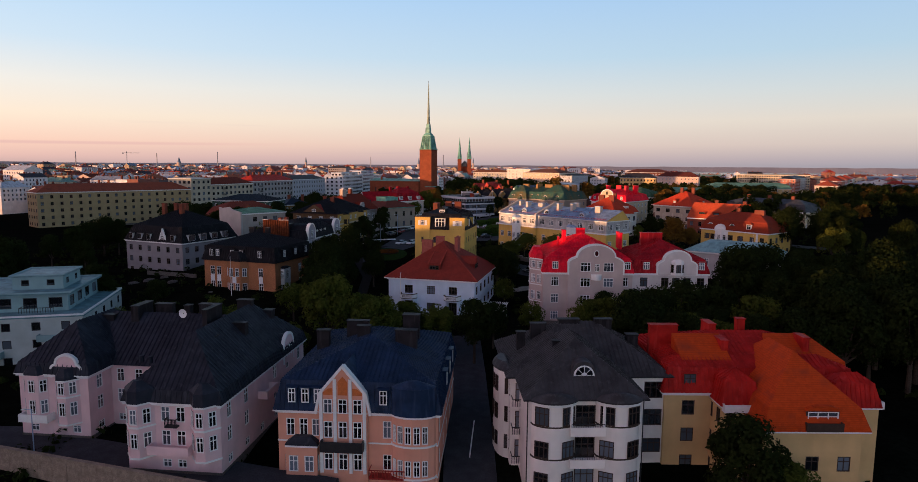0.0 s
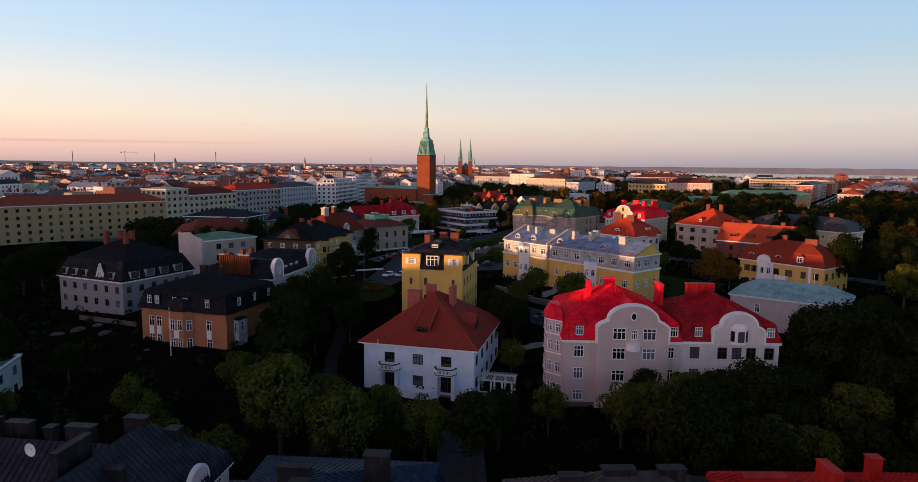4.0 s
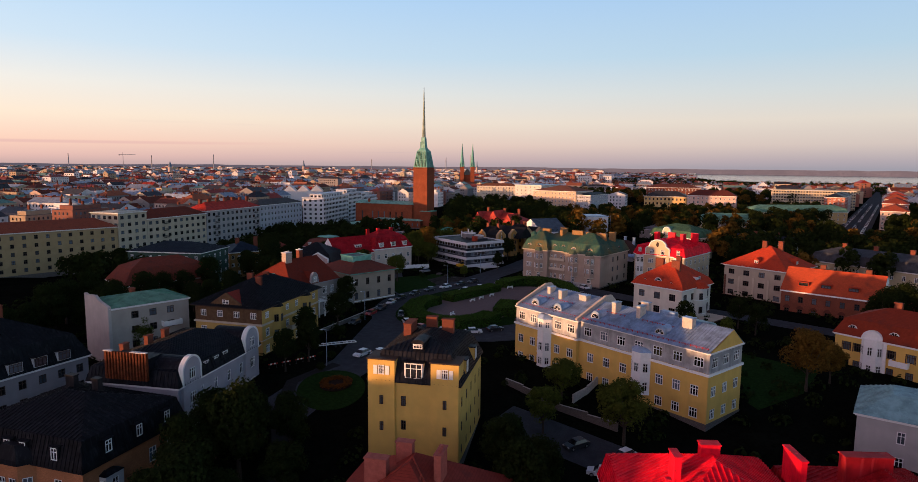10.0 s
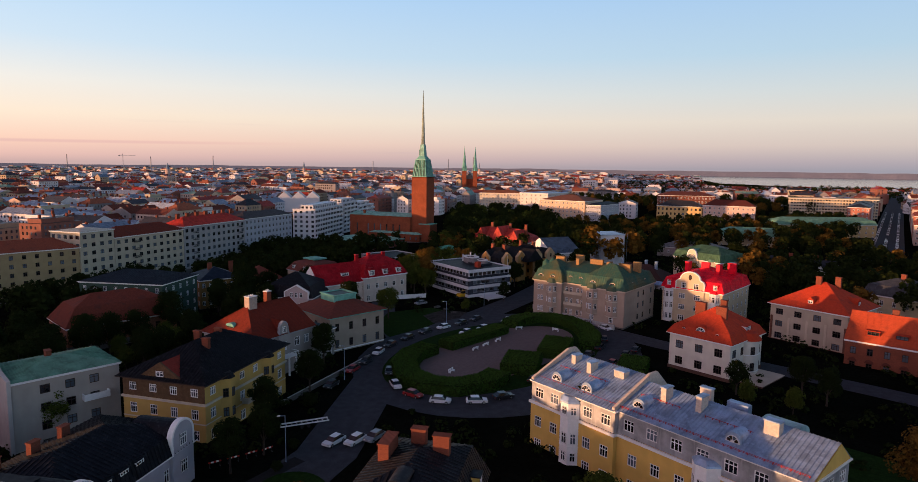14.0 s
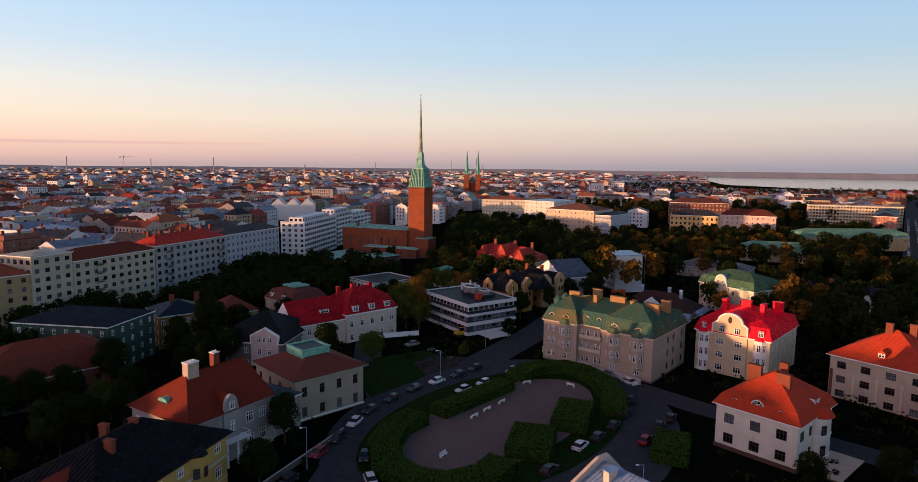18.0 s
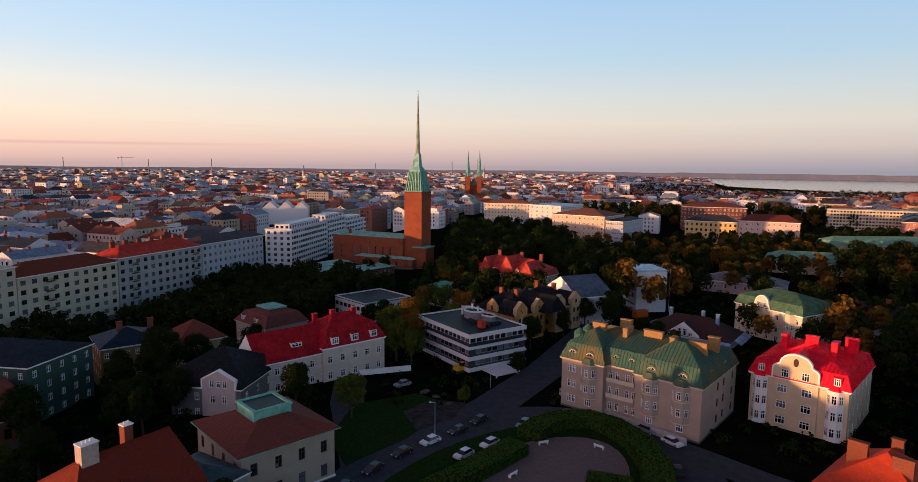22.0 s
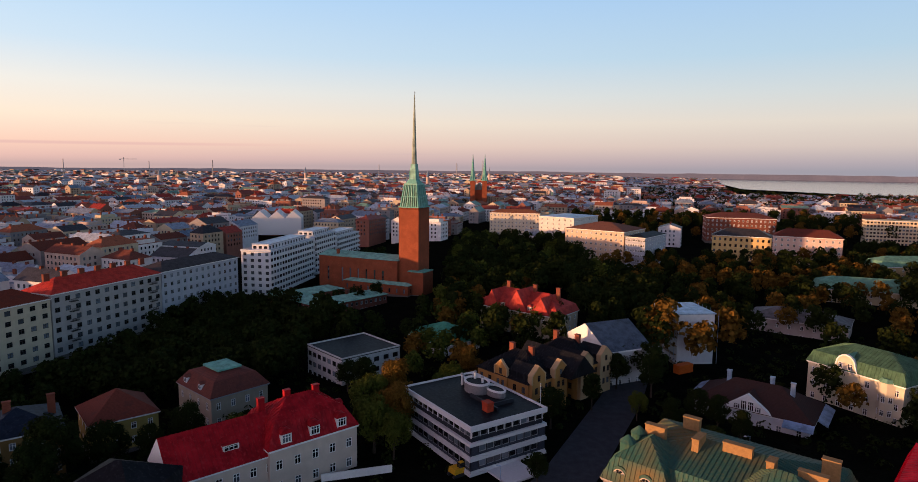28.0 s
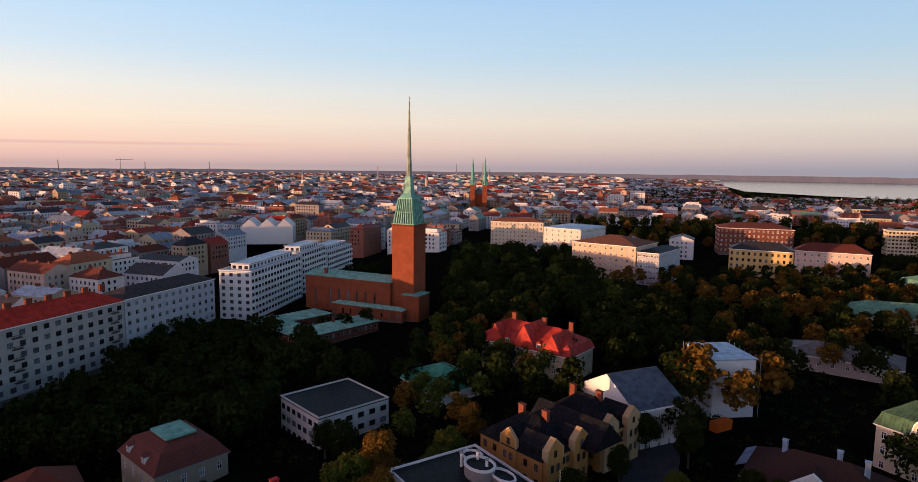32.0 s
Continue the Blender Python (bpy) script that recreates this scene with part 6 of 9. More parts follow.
def green_mansard_house():
    stone, green = plaster((0.40, 0.31, 0.25)), patina()
    ochre = plain("ochre_chimney", (0.32, 0.19, 0.08), 0.9)
    o = thing("apartment_house", "beige apartment house with weathered green and ochre copper mansard", "apartment house", 26.8, 320.4, 9.8, -39)
    main, left, right = (0, 1.7, 32.4, 21.3), (0, 0, 10.6, 6), (18.2, 0, 14.2, 6)
    top = 12.3
    fl = storeys(1.0, 3, 3.6, 0.9, 1.75)
    facade(o, main, 0, 0, top, fl, [11.6, 13.2, 15.6, 17.2], stone, 0.95, "c", 0.9)
    facade(o, main, 1, 0, top, fl, [8.5, 12.5, 18.5], stone, 1.1, "bc", 0.9)
    facade(o, main, 2, 0, top, fl, 8, stone, 1.1, "c", 0.9)
    facade(o, main, 3, 0, top, fl, [8, 13, 18], stone, 1.1, "c", 0.9)
    facade(o, left, 0, 0, top, fl, [2.0, 3.2], stone, 0.95, "c", 0.9)
    facade(o, left, 1, 0, top, fl, (), stone, 0.9)
    facade(o, left, 3, 0, top, fl, [3.2], stone, 1.0, "c", 0.9)
    facade(o, right, 0, 0, top, fl, (), stone, 0.95, "c", 0.9)
    facade(o, right, 1, 0, top, fl, [3.0], stone, 1.0, "c", 0.9)
    facade(o, right, 3, 0, top, fl, (), stone, 0.9)
    for rect in (main, left, right):
        band(o, rect, top - 0.45, 0.4, 0.3, SAND)
    roof(o, main, top, "mansard", green, 2.4, 0.45, 3.6, 1.7, 0.75, SAND)
    roof(o, (0, 0, 10.6, 12), top + 0.004, "mansard", green, 3.0, 0.45, 3.6, 1.5, 0.75, SAND)
    roof(o, (18.2, 0, 14.2, 12), top + 0.004, "mansard", green, 3.6, 0.45, 3.6, 1.5, 0.75, SAND)
    for rect, s0 in ((left, 7.0), (right, 3.4), (right, 10.0)):
        bay(o, rect, 0, s0, 3.9, top - 0.3, 3.9, 1.2, stone, fl[1:], green, "poly", "c", 0.95, 1.3, SAND)
        put_window(o, side_of(rect, 0) @ pose(s0, -0.1, fl[0][0]), 1.5, 1.7, "ct")
    for rect, s0 in ((left, 2.6), (left, 7.0), (right, 3.4), (right, 10.0)):
        lunette(o, rect, 0, s0, top + 1.0, 2.1, SAND, green, 0.15)
    for s0 in (12.6, 16.2):
        lunette(o, main, 0, s0, top + 1.4, 1.6, SAND, green, 0.4)
    for s0 in (5, 14):
        lunette(o, main, 1, s0, top + 1.1, 1.8, SAND, green, 0.3)
    for z in (fl[1][0] - 0.3, fl[2][0] - 0.3):
        balcony(o, main, 0, 14.4, z, 6.6, 1.3, stone, SAND, 0.9, True)
    for u, v, w, d in ((4.6, 9.5, 3.4, 1.1), (11.6, 10, 1.1, 3.4), (17.4, 11, 4.4, 1.1), (22.8, 9, 1.1, 2.2), (28.4, 8.4, 3.8, 1.1), (29.6, 15, 2.4, 1.2), (8, 17, 2.8, 1.1)):
        chimney(o, u, v, top + 3.6, top + 7.0, w, d, ochre)
    for u, v in ((2.2, 4.0), (2.0, 8.6)):
        t = Shape()
        t.tube(u, v, top + 3.0, top + 5.4, 1.3, 1.3, green, 12)
        t.tube(u, v, top + 5.4, top + 6.5, 1.4, 0.2, green, 12)
        part("turret", t, o, None, "round copper-clad roof turret")


green_mansard_house()


def modern_building():
    dark, pale = plain("dark_cladding", (0.02, 0.024, 0.034), 0.5), plain("white_fascia", (0.62, 0.62, 0.65), 0.6, vary=0.06)
    slab_dark = plain("slate_panels", (0.045, 0.052, 0.075), 0.6, vary=0.2)
    o = thing("office_building", "low modern building with white bands and dark ribbon windows", "office building", -10.6, 363.2, 8.4, -55)
    w, d = 27.2, 19.5
    rect = (0, 0, w, d)
    for i in range(4):
        z = i * 3.1
        r = ((1.2, 1.2, w - 2.4, d - 2.4), (0, 0, w, d), (0, 0, w, d), (3.6, 0.4, w - 4.0, d - 0.8))[i]
        for side in range(4):
            length = wall_length(r, side)
            n = int(length / 1.95)
            facade(o, r, side, z, z + 2.45, [(z + 0.95, 1.35)] if i else [(z + 0.3, 1.9)], n, slab_dark if i < 3 else dark, 1.75, "gp")
            if i:
                t = Shape()
                for k in range(n + 1):
                    x = min(max(k * length / n, 0.06), length - 0.06)
                    t.box(x - 0.05, -0.14, z + 0.9, x + 0.05, -0.004, z + 2.4, pale if i == 3 else dark)
                tagged(part("mullions", t, o, side_of(r, side)), kind="stuff")
        s = Shape()
        s.box(-0.3, -0.3, z + 2.45, w + 0.3, d + 0.3, z + 3.1, pale)
        part("fascia", s, o)
        if i in (1, 2):
            for k in (0, 1, 3):
                s = Shape()
                s.box(0.0, -0.22, z + 0.02, wall_length(rect, k), -0.02, z + 0.42, pale)
                part("sill_band", s, o, side_of(rect, k))
    # the terrace of the top floor, with its white parapet
    for a in ((-0.2, -0.2, 3.4, 0.0), (-0.2, 0.0, 0.0, d), (-0.2, d, 3.4, d + 0.2)):
        s = Shape()
        s.box(a[0], a[1], 9.3, a[2], a[3], 10.4, pale)
        part("parapet", s, o)
    s = Shape()
    s.box(0.1, 0.1, 12.4, w - 0.1, d - 0.1, 12.5, BLACKSHEET)
    part("roof", s, o, None, "dark felt flat roof")
    for a in ((-0.3, -0.3, w + 0.3, 0.1), (-0.3, d - 0.1, w + 0.3, d + 0.3), (-0.3, 0.1, 0.1, d - 0.1), (w - 0.1, 0.1, w + 0.3, d - 0.1)):
        s = Shape()
        s.box(a[0], a[1], 12.4, a[2], a[3], 12.85, pale)
        part("roof_edge", s, o)
    for cx, cy, rx, ry, h in ((10.5, 13.2, 3.4, 2.6, 2.1), (6.2, 14.6, 2.3, 1.8, 1.7), (15.0, 15.2, 3.0, 1.7, 1.3)):
        n = 22
        ring = [(cx + rx * math.cos(2 * math.pi * i / n), cy + ry * math.sin(2 * math.pi * i / n)) for i in range(n)]
        t = Shape()
        t.prism(ring, 12.5, 12.5 + h, plain("grey_render", (0.20, 0.19, 0.20), 0.8), BLACKSHEET)
        t.hollow([(cx + (x - cx) * 1.05, cy + (y - cy) * 1.05) for x, y in ring + ring[:1]], [(cx + (x - cx) * 0.9, cy + (y - cy) * 0.9) for x, y in ring + ring[:1]], 12.5 + h, 12.9 + h, pale)
        part("plant_room", t, o, None, "rounded plant room with a white rim")
    for cx, cy, h in ((8.4, 14.2, 3.6), (11.6, 14.0, 3.3), (5.6, 12.4, 2.6)):
        t = Shape()
        t.tube(cx, cy, 12.5, 12.5 + h, 0.28, 0.28, pale, 10)
        t.tube(cx, cy, 12.5 + h, 12.75 + h, 0.42, 0.42, GREYPAINT, 10)
        part("vent", t, o)
    t = Shape()
    t.box(13.0, 9.6, 12.5, 23.0, 10.0, 13.3, dark)
    t.box(20.2, 10.0, 12.5, 20.6, 16.0, 13.3, dark)
    part("duct", t, o)
    chimney(o, 21.6, 8.2, 12.5, 14.4, 2.0, 1.6, plain("red_tiles", (0.34, 0.045, 0.02), 0.7))
    t = Shape()
    t.box(w + 0.3, 4, 2.5, w + 7.0, 12, 2.9, pale)
    for x, y in ((w + 6.4, 4.5), (w + 6.4, 11.5)):
        t.box(x - 0.12, y - 0.12, -0.6, x + 0.12, y + 0.12, 2.5, pale)
    part("canopy", t, o, None, "white entrance canopy")


modern_building()


def red_roofed_pair():
    wall = plaster((0.60, 0.50, 0.43))
    o = thing("house", "cream house with deep red metal roofs and arched dormers", "house", -45.6, 322.0, 9.2, 43)
    long, tall = (0, 0, 19, 12), (17, -1.0, 19, 14)
    block(o, long, 0, 8.8, storeys(0.5, 2, 3.9, 1.0, 1.8), (6, 0, 6, 3), wall, 1.3, cornice=WHITE)
    roof(o, long, 8.8, "gable_x", CRIMSON, 6.4, 0.5, seam=0.9, wall=WHITE)
    block(o, tall, 0, 10.0, storeys(0.5, 2, 4.2, 1.0, 1.9), (5, 4, 5, 4), wall, 1.35, cornice=WHITE)
    roof(o, tall, 10.0, "mansard", CRIMSON, 2.8, 0.4, 4.2, 2.4, 0.9, WHITE)
    for s0 in (3.4, 9.4, 15.4):
        dormer(o, tall, 0, s0, 10.6, 2.1, 1.9, WHITE, CRIMSON, -0.15, 2.6, "arch", "ct", 1.0)
    dormer(o, tall, 1, 7, 10.6, 2.1, 1.9, WHITE, CRIMSON, -0.15, 2.6, "arch", "ct", 1.0)
    dormer(o, long, 0, 11, 10.9, 3.0, 1.3, WHITE, CRIMSON, 1.9, 3.0, "flat", "ct")
    for u, v in ((19, 7), (25, 8), (31, 7)):
        chimney(o, u, v, 13, 17.4, 1.3, 0.9, CRIMSON)


red_roofed_pair()


def boxed_roof_house():
    o, rect, top = villa("buff stone house with brown hipped roof and copper skylight", -44.3, 285.2, 9.4, -46, 18.4, 17.2, 2, 4.4, plaster((0.34, 0.285, 0.23)), "hip", tiles((0.15, 0.042, 0.03)), 2.8, (4, 4, 4, 4), ww=1.2, style="bc", over=0.9, flat=2.6, cornice=COPPER)
    band(o, rect, 1.2, 0.3, 0.1, WHITE, "string_course")
    t = Shape()
    t.box(5.6, 5.0, top + 1.5, 12.6, 12.0, top + 4.0, COPPER)
    for a, b, c, d in ((5.4, 4.8, 12.8, 5.5), (5.4, 11.5, 12.8, 12.2), (5.4, 5.5, 6.1, 11.5), (12.1, 5.5, 12.8, 11.5)):
        t.box(a, b, top + 4.0, c, d, top + 4.3, COPPER)
    # matt dark lid paints the unlit inside of the rooflight
    t.box(6.1, 5.5, top + 4.0, 12.1, 11.5, top + 4.06, plain("rooflight_shade", (0.015, 0.035, 0.035), 0.5))
    part("skylight", t, o, None, "square copper-clad rooflight")


boxed_roof_house()


def chimney_house():
    wall, clay = plaster((0.30, 0.275, 0.265)), tiles((0.155, 0.024, 0.013))
    o = thing("house", "grey villa with red tiled roof and pale chimneys", "house", -43.2, 248.0, 10.0, 59)
    rect, top = (0, 0, 18.4, 17.4), 10.0
    block(o, rect, -1.0, top, storeys(1.0, 2, 4.4, 0.9, 2.1), ([2.0, 12.8, 15.8], 4, 4, 4), wall, 1.6, "ct", cornice=GREYPAINT)
    s = Shape()
    z, up, k = top, top + 6.0, 8.7
    c = [(-0.6, -0.6, z), (18.7, -0.6, z), (18.7, 18.0, z), (-0.6, 18.0, z)]
    r0, r1 = (5.6, k, up), (18.7, k, up)
    for f in ((c[0], c[1], r1, r0), (c[2], c[3], r0, r1), (c[3], c[0], r0)):
        s.poly(f, clay)
    s.poly((c[1], c[2], r1), wall)
    rf = part("roof", s, o)
    for a, b in ((c[0], r0), (c[3], r0), (r0, r1)):
        t = Shape()
        p, q = Vector(a), Vector(b)
        e = (q - p).cross(Vector((0, 0, 1))).normalized() * 0.16
        t.poly([p - e + Vector((0, 0, 0.02)), q - e + Vector((0, 0, 0.02)), q + Vector((0, 0, 0.16)), p + Vector((0, 0, 0.16))], clay)
        t.poly([p + Vector((0, 0, 0.16)), q + Vector((0, 0, 0.16)), q + e + Vector((0, 0, 0.02)), p + e + Vector((0, 0, 0.02))], clay)
        part("ridge_tile", t, rf)
    gable(o, rect, 0, 8.4, top - 0.2, 3.4, 3.2, "bell", plaster((0.34, 0.31, 0.30)), clay, 5, 8, [(0, 0.6, 1.2, 1.5), (0, -3.6, 1.2, 2.0)], GREYPAINT, "ct", 0.4)
    pale = plain("pale_chimney", (0.46, 0.36, 0.30), 0.85)
    chimney(o, 6.4, 8.4, top + 4.4, top + 8.2, 2.3, 1.7, pale, WHITE, 3)
    chimney(o, 12.8, 10.0, top + 4.4, top + 8.2, 1.3, 1.3, CHIMNEY_BRICK, WHITE, 2)
    balcony(o, rect, 0, 8.4, 4.9, 5.4, 2.2, WHITE, WHITE, 0.9, False, 12)
    for x in (6.1, 8.4, 10.7):
        t = Shape()
        t.tube(x, -1.9, -0.6, 4.68, 0.24, 0.2, WHITE, 10)
        part("column", t, o)
    dormer(o, rect, 3, 8.0, top + 1.0, 2.4, 1.1, COPPER, COPPER, 1.2, 3.0, "arch", "bt", 0.7)
    villa("grey stone house with dark low roof", -35.0, 263.6, 8.4, 59, 9.0, 12, 2, 3.8, plaster((0.26, 0.25, 0.245)), "hip", sheet((0.05, 0.08, 0.09), 0.5), 2.0, (3, 3, 3, 3))


chimney_house()

# more houses of the quarter, farther from the path
villa("low white flat-roofed apartment house", -46.4, 411.2, 5.6, -46, 19.8, 21, 3, 3.1, plain("white_concrete", (0.50, 0.50, 0.50), 0.8), "flat", BLACKSHEET, 0.4, (7, 6, 6, 6), ww=1.9, style="dp", cornice=None, over=0.1, base=0.8)
villa("small pale villa with green metal roof", -16.5, 436.0, 7.6, -50, 18.4, 16, 1, 4.6, PALE, "mansard", sheet((0.06, 0.26, 0.17), 0.5), 2.6, (4, 4, 4, 4), steep_h=2.4, steep_in=1.6, over=0.7)
o, rect, top = villa("villa with jagged vermilion roofs", 8.0, 462.0, 7.4, -37, 34, 16, 3, 3.4, BUFF, "mansard", sheet((0.40, 0.045, 0.035), 0.5), 4.0, (9, 4, 9, 4), steep_h=2.6, steep_in=1.2, stacks=((8, 8, 9), (20, 8, 9), (30, 8, 9)))
vermilion = sheet((0.40, 0.045, 0.035), 0.5)
for u, w, h in ((3.0, 6.4, 6.2), (13.6, 8.0, 7.4), (25.0, 6.0, 5.8)):
    roof(o, (u, -0.8, w, 12), top + 0.6, "gable_y", vermilion, h, 0.4, wall=vermilion)
for u in (10.6, 22.6):
    dormer(o, rect, 0, u, top + 0.7, 1.8, 1.6, BUFF, vermilion, 0.0, 2.4, "tri", "c", 0.9)


def ochre_gabled_house():
    wall, pale = plaster((0.42, 0.22, 0.07)), plaster((0.46, 0.32, 0.18))
    o = thing("house", "ochre house with black roof and narrow stepped gables", "house", 6.7, 385.8, 8.4, -48)
    front, link, back = (0, 0, 18.3, 14), (0, 14, 15.0, 5.2), (0, 19.2, 18.3, 14)
    top, fl = 10.6, storeys(0.3, 3, 3.3, 0.9, 1.6)
    block(o, front, 0, top, fl, (6, [6.8, 8.2], 4, 4), wall, 1.15, "bc")
    facade(o, link, 1, 0, top, fl, 2, wall, 1.1, "bc")
    facade(o, link, 3, 0, top, fl, 2, wall, 1.1, "bc")
    block(o, back, 0, top, fl, (4, [6.6, 8.2], 4, 4), wall, 1.15, "bc")
    roof(o, front, top, "hip", BLACKSHEET, 5.4, 0.4, seam=0.8, wall=BROWNPAINT)
    roof(o, back, top, "hip", BLACKSHEET, 5.4, 0.4, seam=0.8, wall=BROWNPAINT)
    s = Shape()
    s.slab([(-3.2, 0), (7.2, 0), (2.0, 5.2)], -16, 4, BLACKSHEET)
    part("roof", s, o, pose(7, 16, top - 0.02, 0, 0, 90) @ pose(-2, 0, 0))
    wins = [(-0.9, -2.6, 0.9, 1.6), (0.9, -2.6, 0.9, 1.6), (-0.9, -6.0, 0.9, 1.6), (0.9, -6.0, 0.9, 1.6), (0, 0.5, 0.9, 1.5)]
    gable(o, front, 0, 9.0, top - 0.1, 4.6, 4.2, "pent", wall, BLACKSHEET, 6, 7.5, wins, pale, "bc", 0.3)
    for rect in (front, back):
        for s0 in (2.8, 11.2):
            gable(o, rect, 1, s0, top - 0.1, 4.8, 4.4, "pent", pale if rect is back else wall, BLACKSHEET, 7, 8.5, wins, pale, "bc", 1.1)
    for u, v in ((6, 7), (12, 8), (5, 26), (12, 27)):
        chimney(o, u, v, top + 3, top + 6.6, 1.5, 0.9, CHIMNEY_BRICK)


ochre_gabled_house()


def sheeted_house():
    net = plain("white_netting", (0.60, 0.62, 0.66), 0.9, vary=0.08, scale=0.8)
    o = thing("scaffolded_house", "house wrapped in white scaffold sheeting", "building", 68.4, 433.4, 8.6, -83)
    s = Shape()
    s.box(0, 0, 0, 16, 12, 18.0, net)
    part("wall", s, o, None, "white protective sheeting")
    s = Shape()
    s.box(-0.4, -0.4, 18.0, 16.4, 12.4, 18.3, ZINC)
    part("roof", s, o)
    for i in range(7):
        for v in (-1.2, 13.2):
            p = Shape()
            p.box(i * 2.7 - 0.05, v - 0.05, 0, i * 2.7 + 0.05, v + 0.05, 18.8, ZINC)
            part("scaffold_pole", p, o)
    for k in range(6):
        p = Shape()
        p.box(-0.3, -1.3, 2.8 * k + 2, 16, -0.1, 2.8 * k + 2.08, plain("planks", (0.28, 0.2, 0.13)))
        part("scaffold_deck", p, o)


sheeted_house()


def gabled_white_villa():
    o, rect, top = villa("white villa with dark hipped roof and triangular gable window", 62.6, 378.6, 7.4, -36, 26.0, 15.6, 1, 5.0, plaster((0.66, 0.70, 0.76)), "hip", tiles((0.055, 0.028, 0.024)), 5.2, (6, 4, 6, 4), over=1.1)
    gable(o, rect, 0, 12.5, top - 0.1, 11, 4.2, "tri", WHITE, tiles((0.055, 0.028, 0.024)), 7, 0, [(-2.4, 0.3, 1.5, 1.3), (-0.8, 0.3, 1.4, 2.3), (0.8, 0.3, 1.4, 2.3), (2.4, 0.3, 1.5, 1.3)], WHITE, "ct", 0.9)
    for a, b in (((-1.1, 6.0), (-1.1, 16.7)), ((20.6, -1.1), (27.1, -1.1)), ((27.1, 3.0), (27.1, 16.7))):
        t = Shape()
        n = Vector((b[1] - a[1], a[0] - b[0], 0)).normalized() * 2.2
        p, q = Vector((*a, top + 0.1)), Vector((*b, top + 0.1))
        if a[0] < 0:
            n = -n
        t.poly([p, q, q + n - Vector((0, 0, 1.1)), p + n - Vector((0, 0, 1.1))], ZINC)
        t.poly([p - Vector((0, 0, 0.15)), q - Vector((0, 0, 0.15)), q + n - Vector((0, 0, 1.25)), p + n - Vector((0, 0, 1.25))], ZINC)
        part("eaves_roof", t, o, None, "pale sheet metal lower roof")
    for u, v in ((6, 8), (16, 9), (21, 7)):
        chimney(o, u, v, top + 2.5, top + 6.6, 1.0, 1.0, ZINC)


gabled_white_villa()


def copper_roofed_house():
    cream = plaster((0.62, 0.56, 0.42))
    o, rect, top = villa("cream apartment house with green copper roof and curved gable", 97.6, 391.4, 8.6, -60, 24, 16, 3, 3.5, cream, "mansard", sheet((0.065, 0.14, 0.085), 0.55), 2.6, (7, 4, (), ()), steep_h=3.0, steep_in=1.2, seam=0.9)
    gable(o, rect, 0, 10, top - 0.2, 7, 4.4, "bell", cream, GREENSHEET, 6, 6, [(-1.2, 0.6, 1.2, 1.7), (1.2, 0.6, 1.2, 1.7)], WHITE, "ct", 0.4)
    bay(o, rect, 0, 20, 2.5, top, 4, 1.4, cream, [(3.6, 1.6), (7.0, 1.6)], GREENSHEET, "poly", "c", 1.0, 1.0)


copper_roofed_house()

o, rect, top = villa("long low brick house with dark red arched-dormer roof", -107.0, 281.8, 7.0, 47, 30, 18, 1, 4.6, brickwork((0.24, 0.10, 0.06)), "mansard", tiles((0.17, 0.04, 0.025)), 2.6, (8, 5, 8, 5), steep_h=5.0, steep_in=3.6, ww=1.4, style="bc", far=True)
for s0 in (9, 15, 21):
    dormer(o, rect, 0, s0, top + 1.0, 3.0, 0.6, BROWNPAINT, tiles((0.17, 0.04, 0.025)), 1.4, 3.0, "arch", "bt", 1.3)
villa("grey-green stucco town house with dark slate roof", -95.0, 312.5, 4.8, 82, 20, 30, 4, 3.4, plaster((0.045, 0.085, 0.068)), "hip", sheet((0.016, 0.022, 0.032), 0.5), 3.0, (5, 6, 0, 8), seam=0.9, far=True)
villa("ochre house with blue-black hipped roof", -93.8, 338.4, 5.0, 39, 15.4, 16, 3, 3.3, plaster((0.26, 0.145, 0.05)), "hip", sheet((0.012, 0.02, 0.036), 0.5), 3.6, (6, 5, 5, 4), stacks=((6, 8, 5), (14, 8, 5)), far=True)
o, rect, top = villa("black-roofed house with pale pink gable", -62.5, 312.6, 7.8, -8, 17, 16, 2, 3.6, plaster((0.17, 0.145, 0.14)), "mansard", BLACKSHEET, 3.6, (4, 3, 4, 3), steep_h=3.6, steep_in=1.8)
gable(o, rect, 0, 12, top - 0.2, 8, 4.4, "pent", plaster((0.50, 0.40, 0.38)), BLACKSHEET, 7, 8, [(-1.6, 0.4, 1.0, 1.6), (0, 0.4, 1.0, 1.6), (1.6, 0.4, 1.0, 1.6), (-1.4, -3.2, 1.2, 1.8), (1.4, -3.2, 1.2, 1.8)], WHITE, "c", 0.6)
o, rect, top = villa("buff house with mauve-brown hipped roof", -74.6, 384.4, 4.0, -40, 18.2, 16, 2, 4.0, plaster((0.36, 0.31, 0.24)), "mansard", tiles((0.15, 0.05, 0.04)), 1.6, (4, 4, 4, 4), steep_h=3.4, steep_in=2.6, cornice=GREYPAINT)
t = Shape()
t.box(5.0, 4.6, top + 4.6, 13.2, 11.4, top + 5.1, COPPER)
part("roof_deck", t, o, None, "pale green copper roof deck")
for s0 in (4, 12):
    dormer(o, rect, 0, s0, top + 0.8, 1.6, 1.5, WHITE, tiles((0.20, 0.07, 0.055)), 0.1, 2.4, "tri", "c", 0.7)
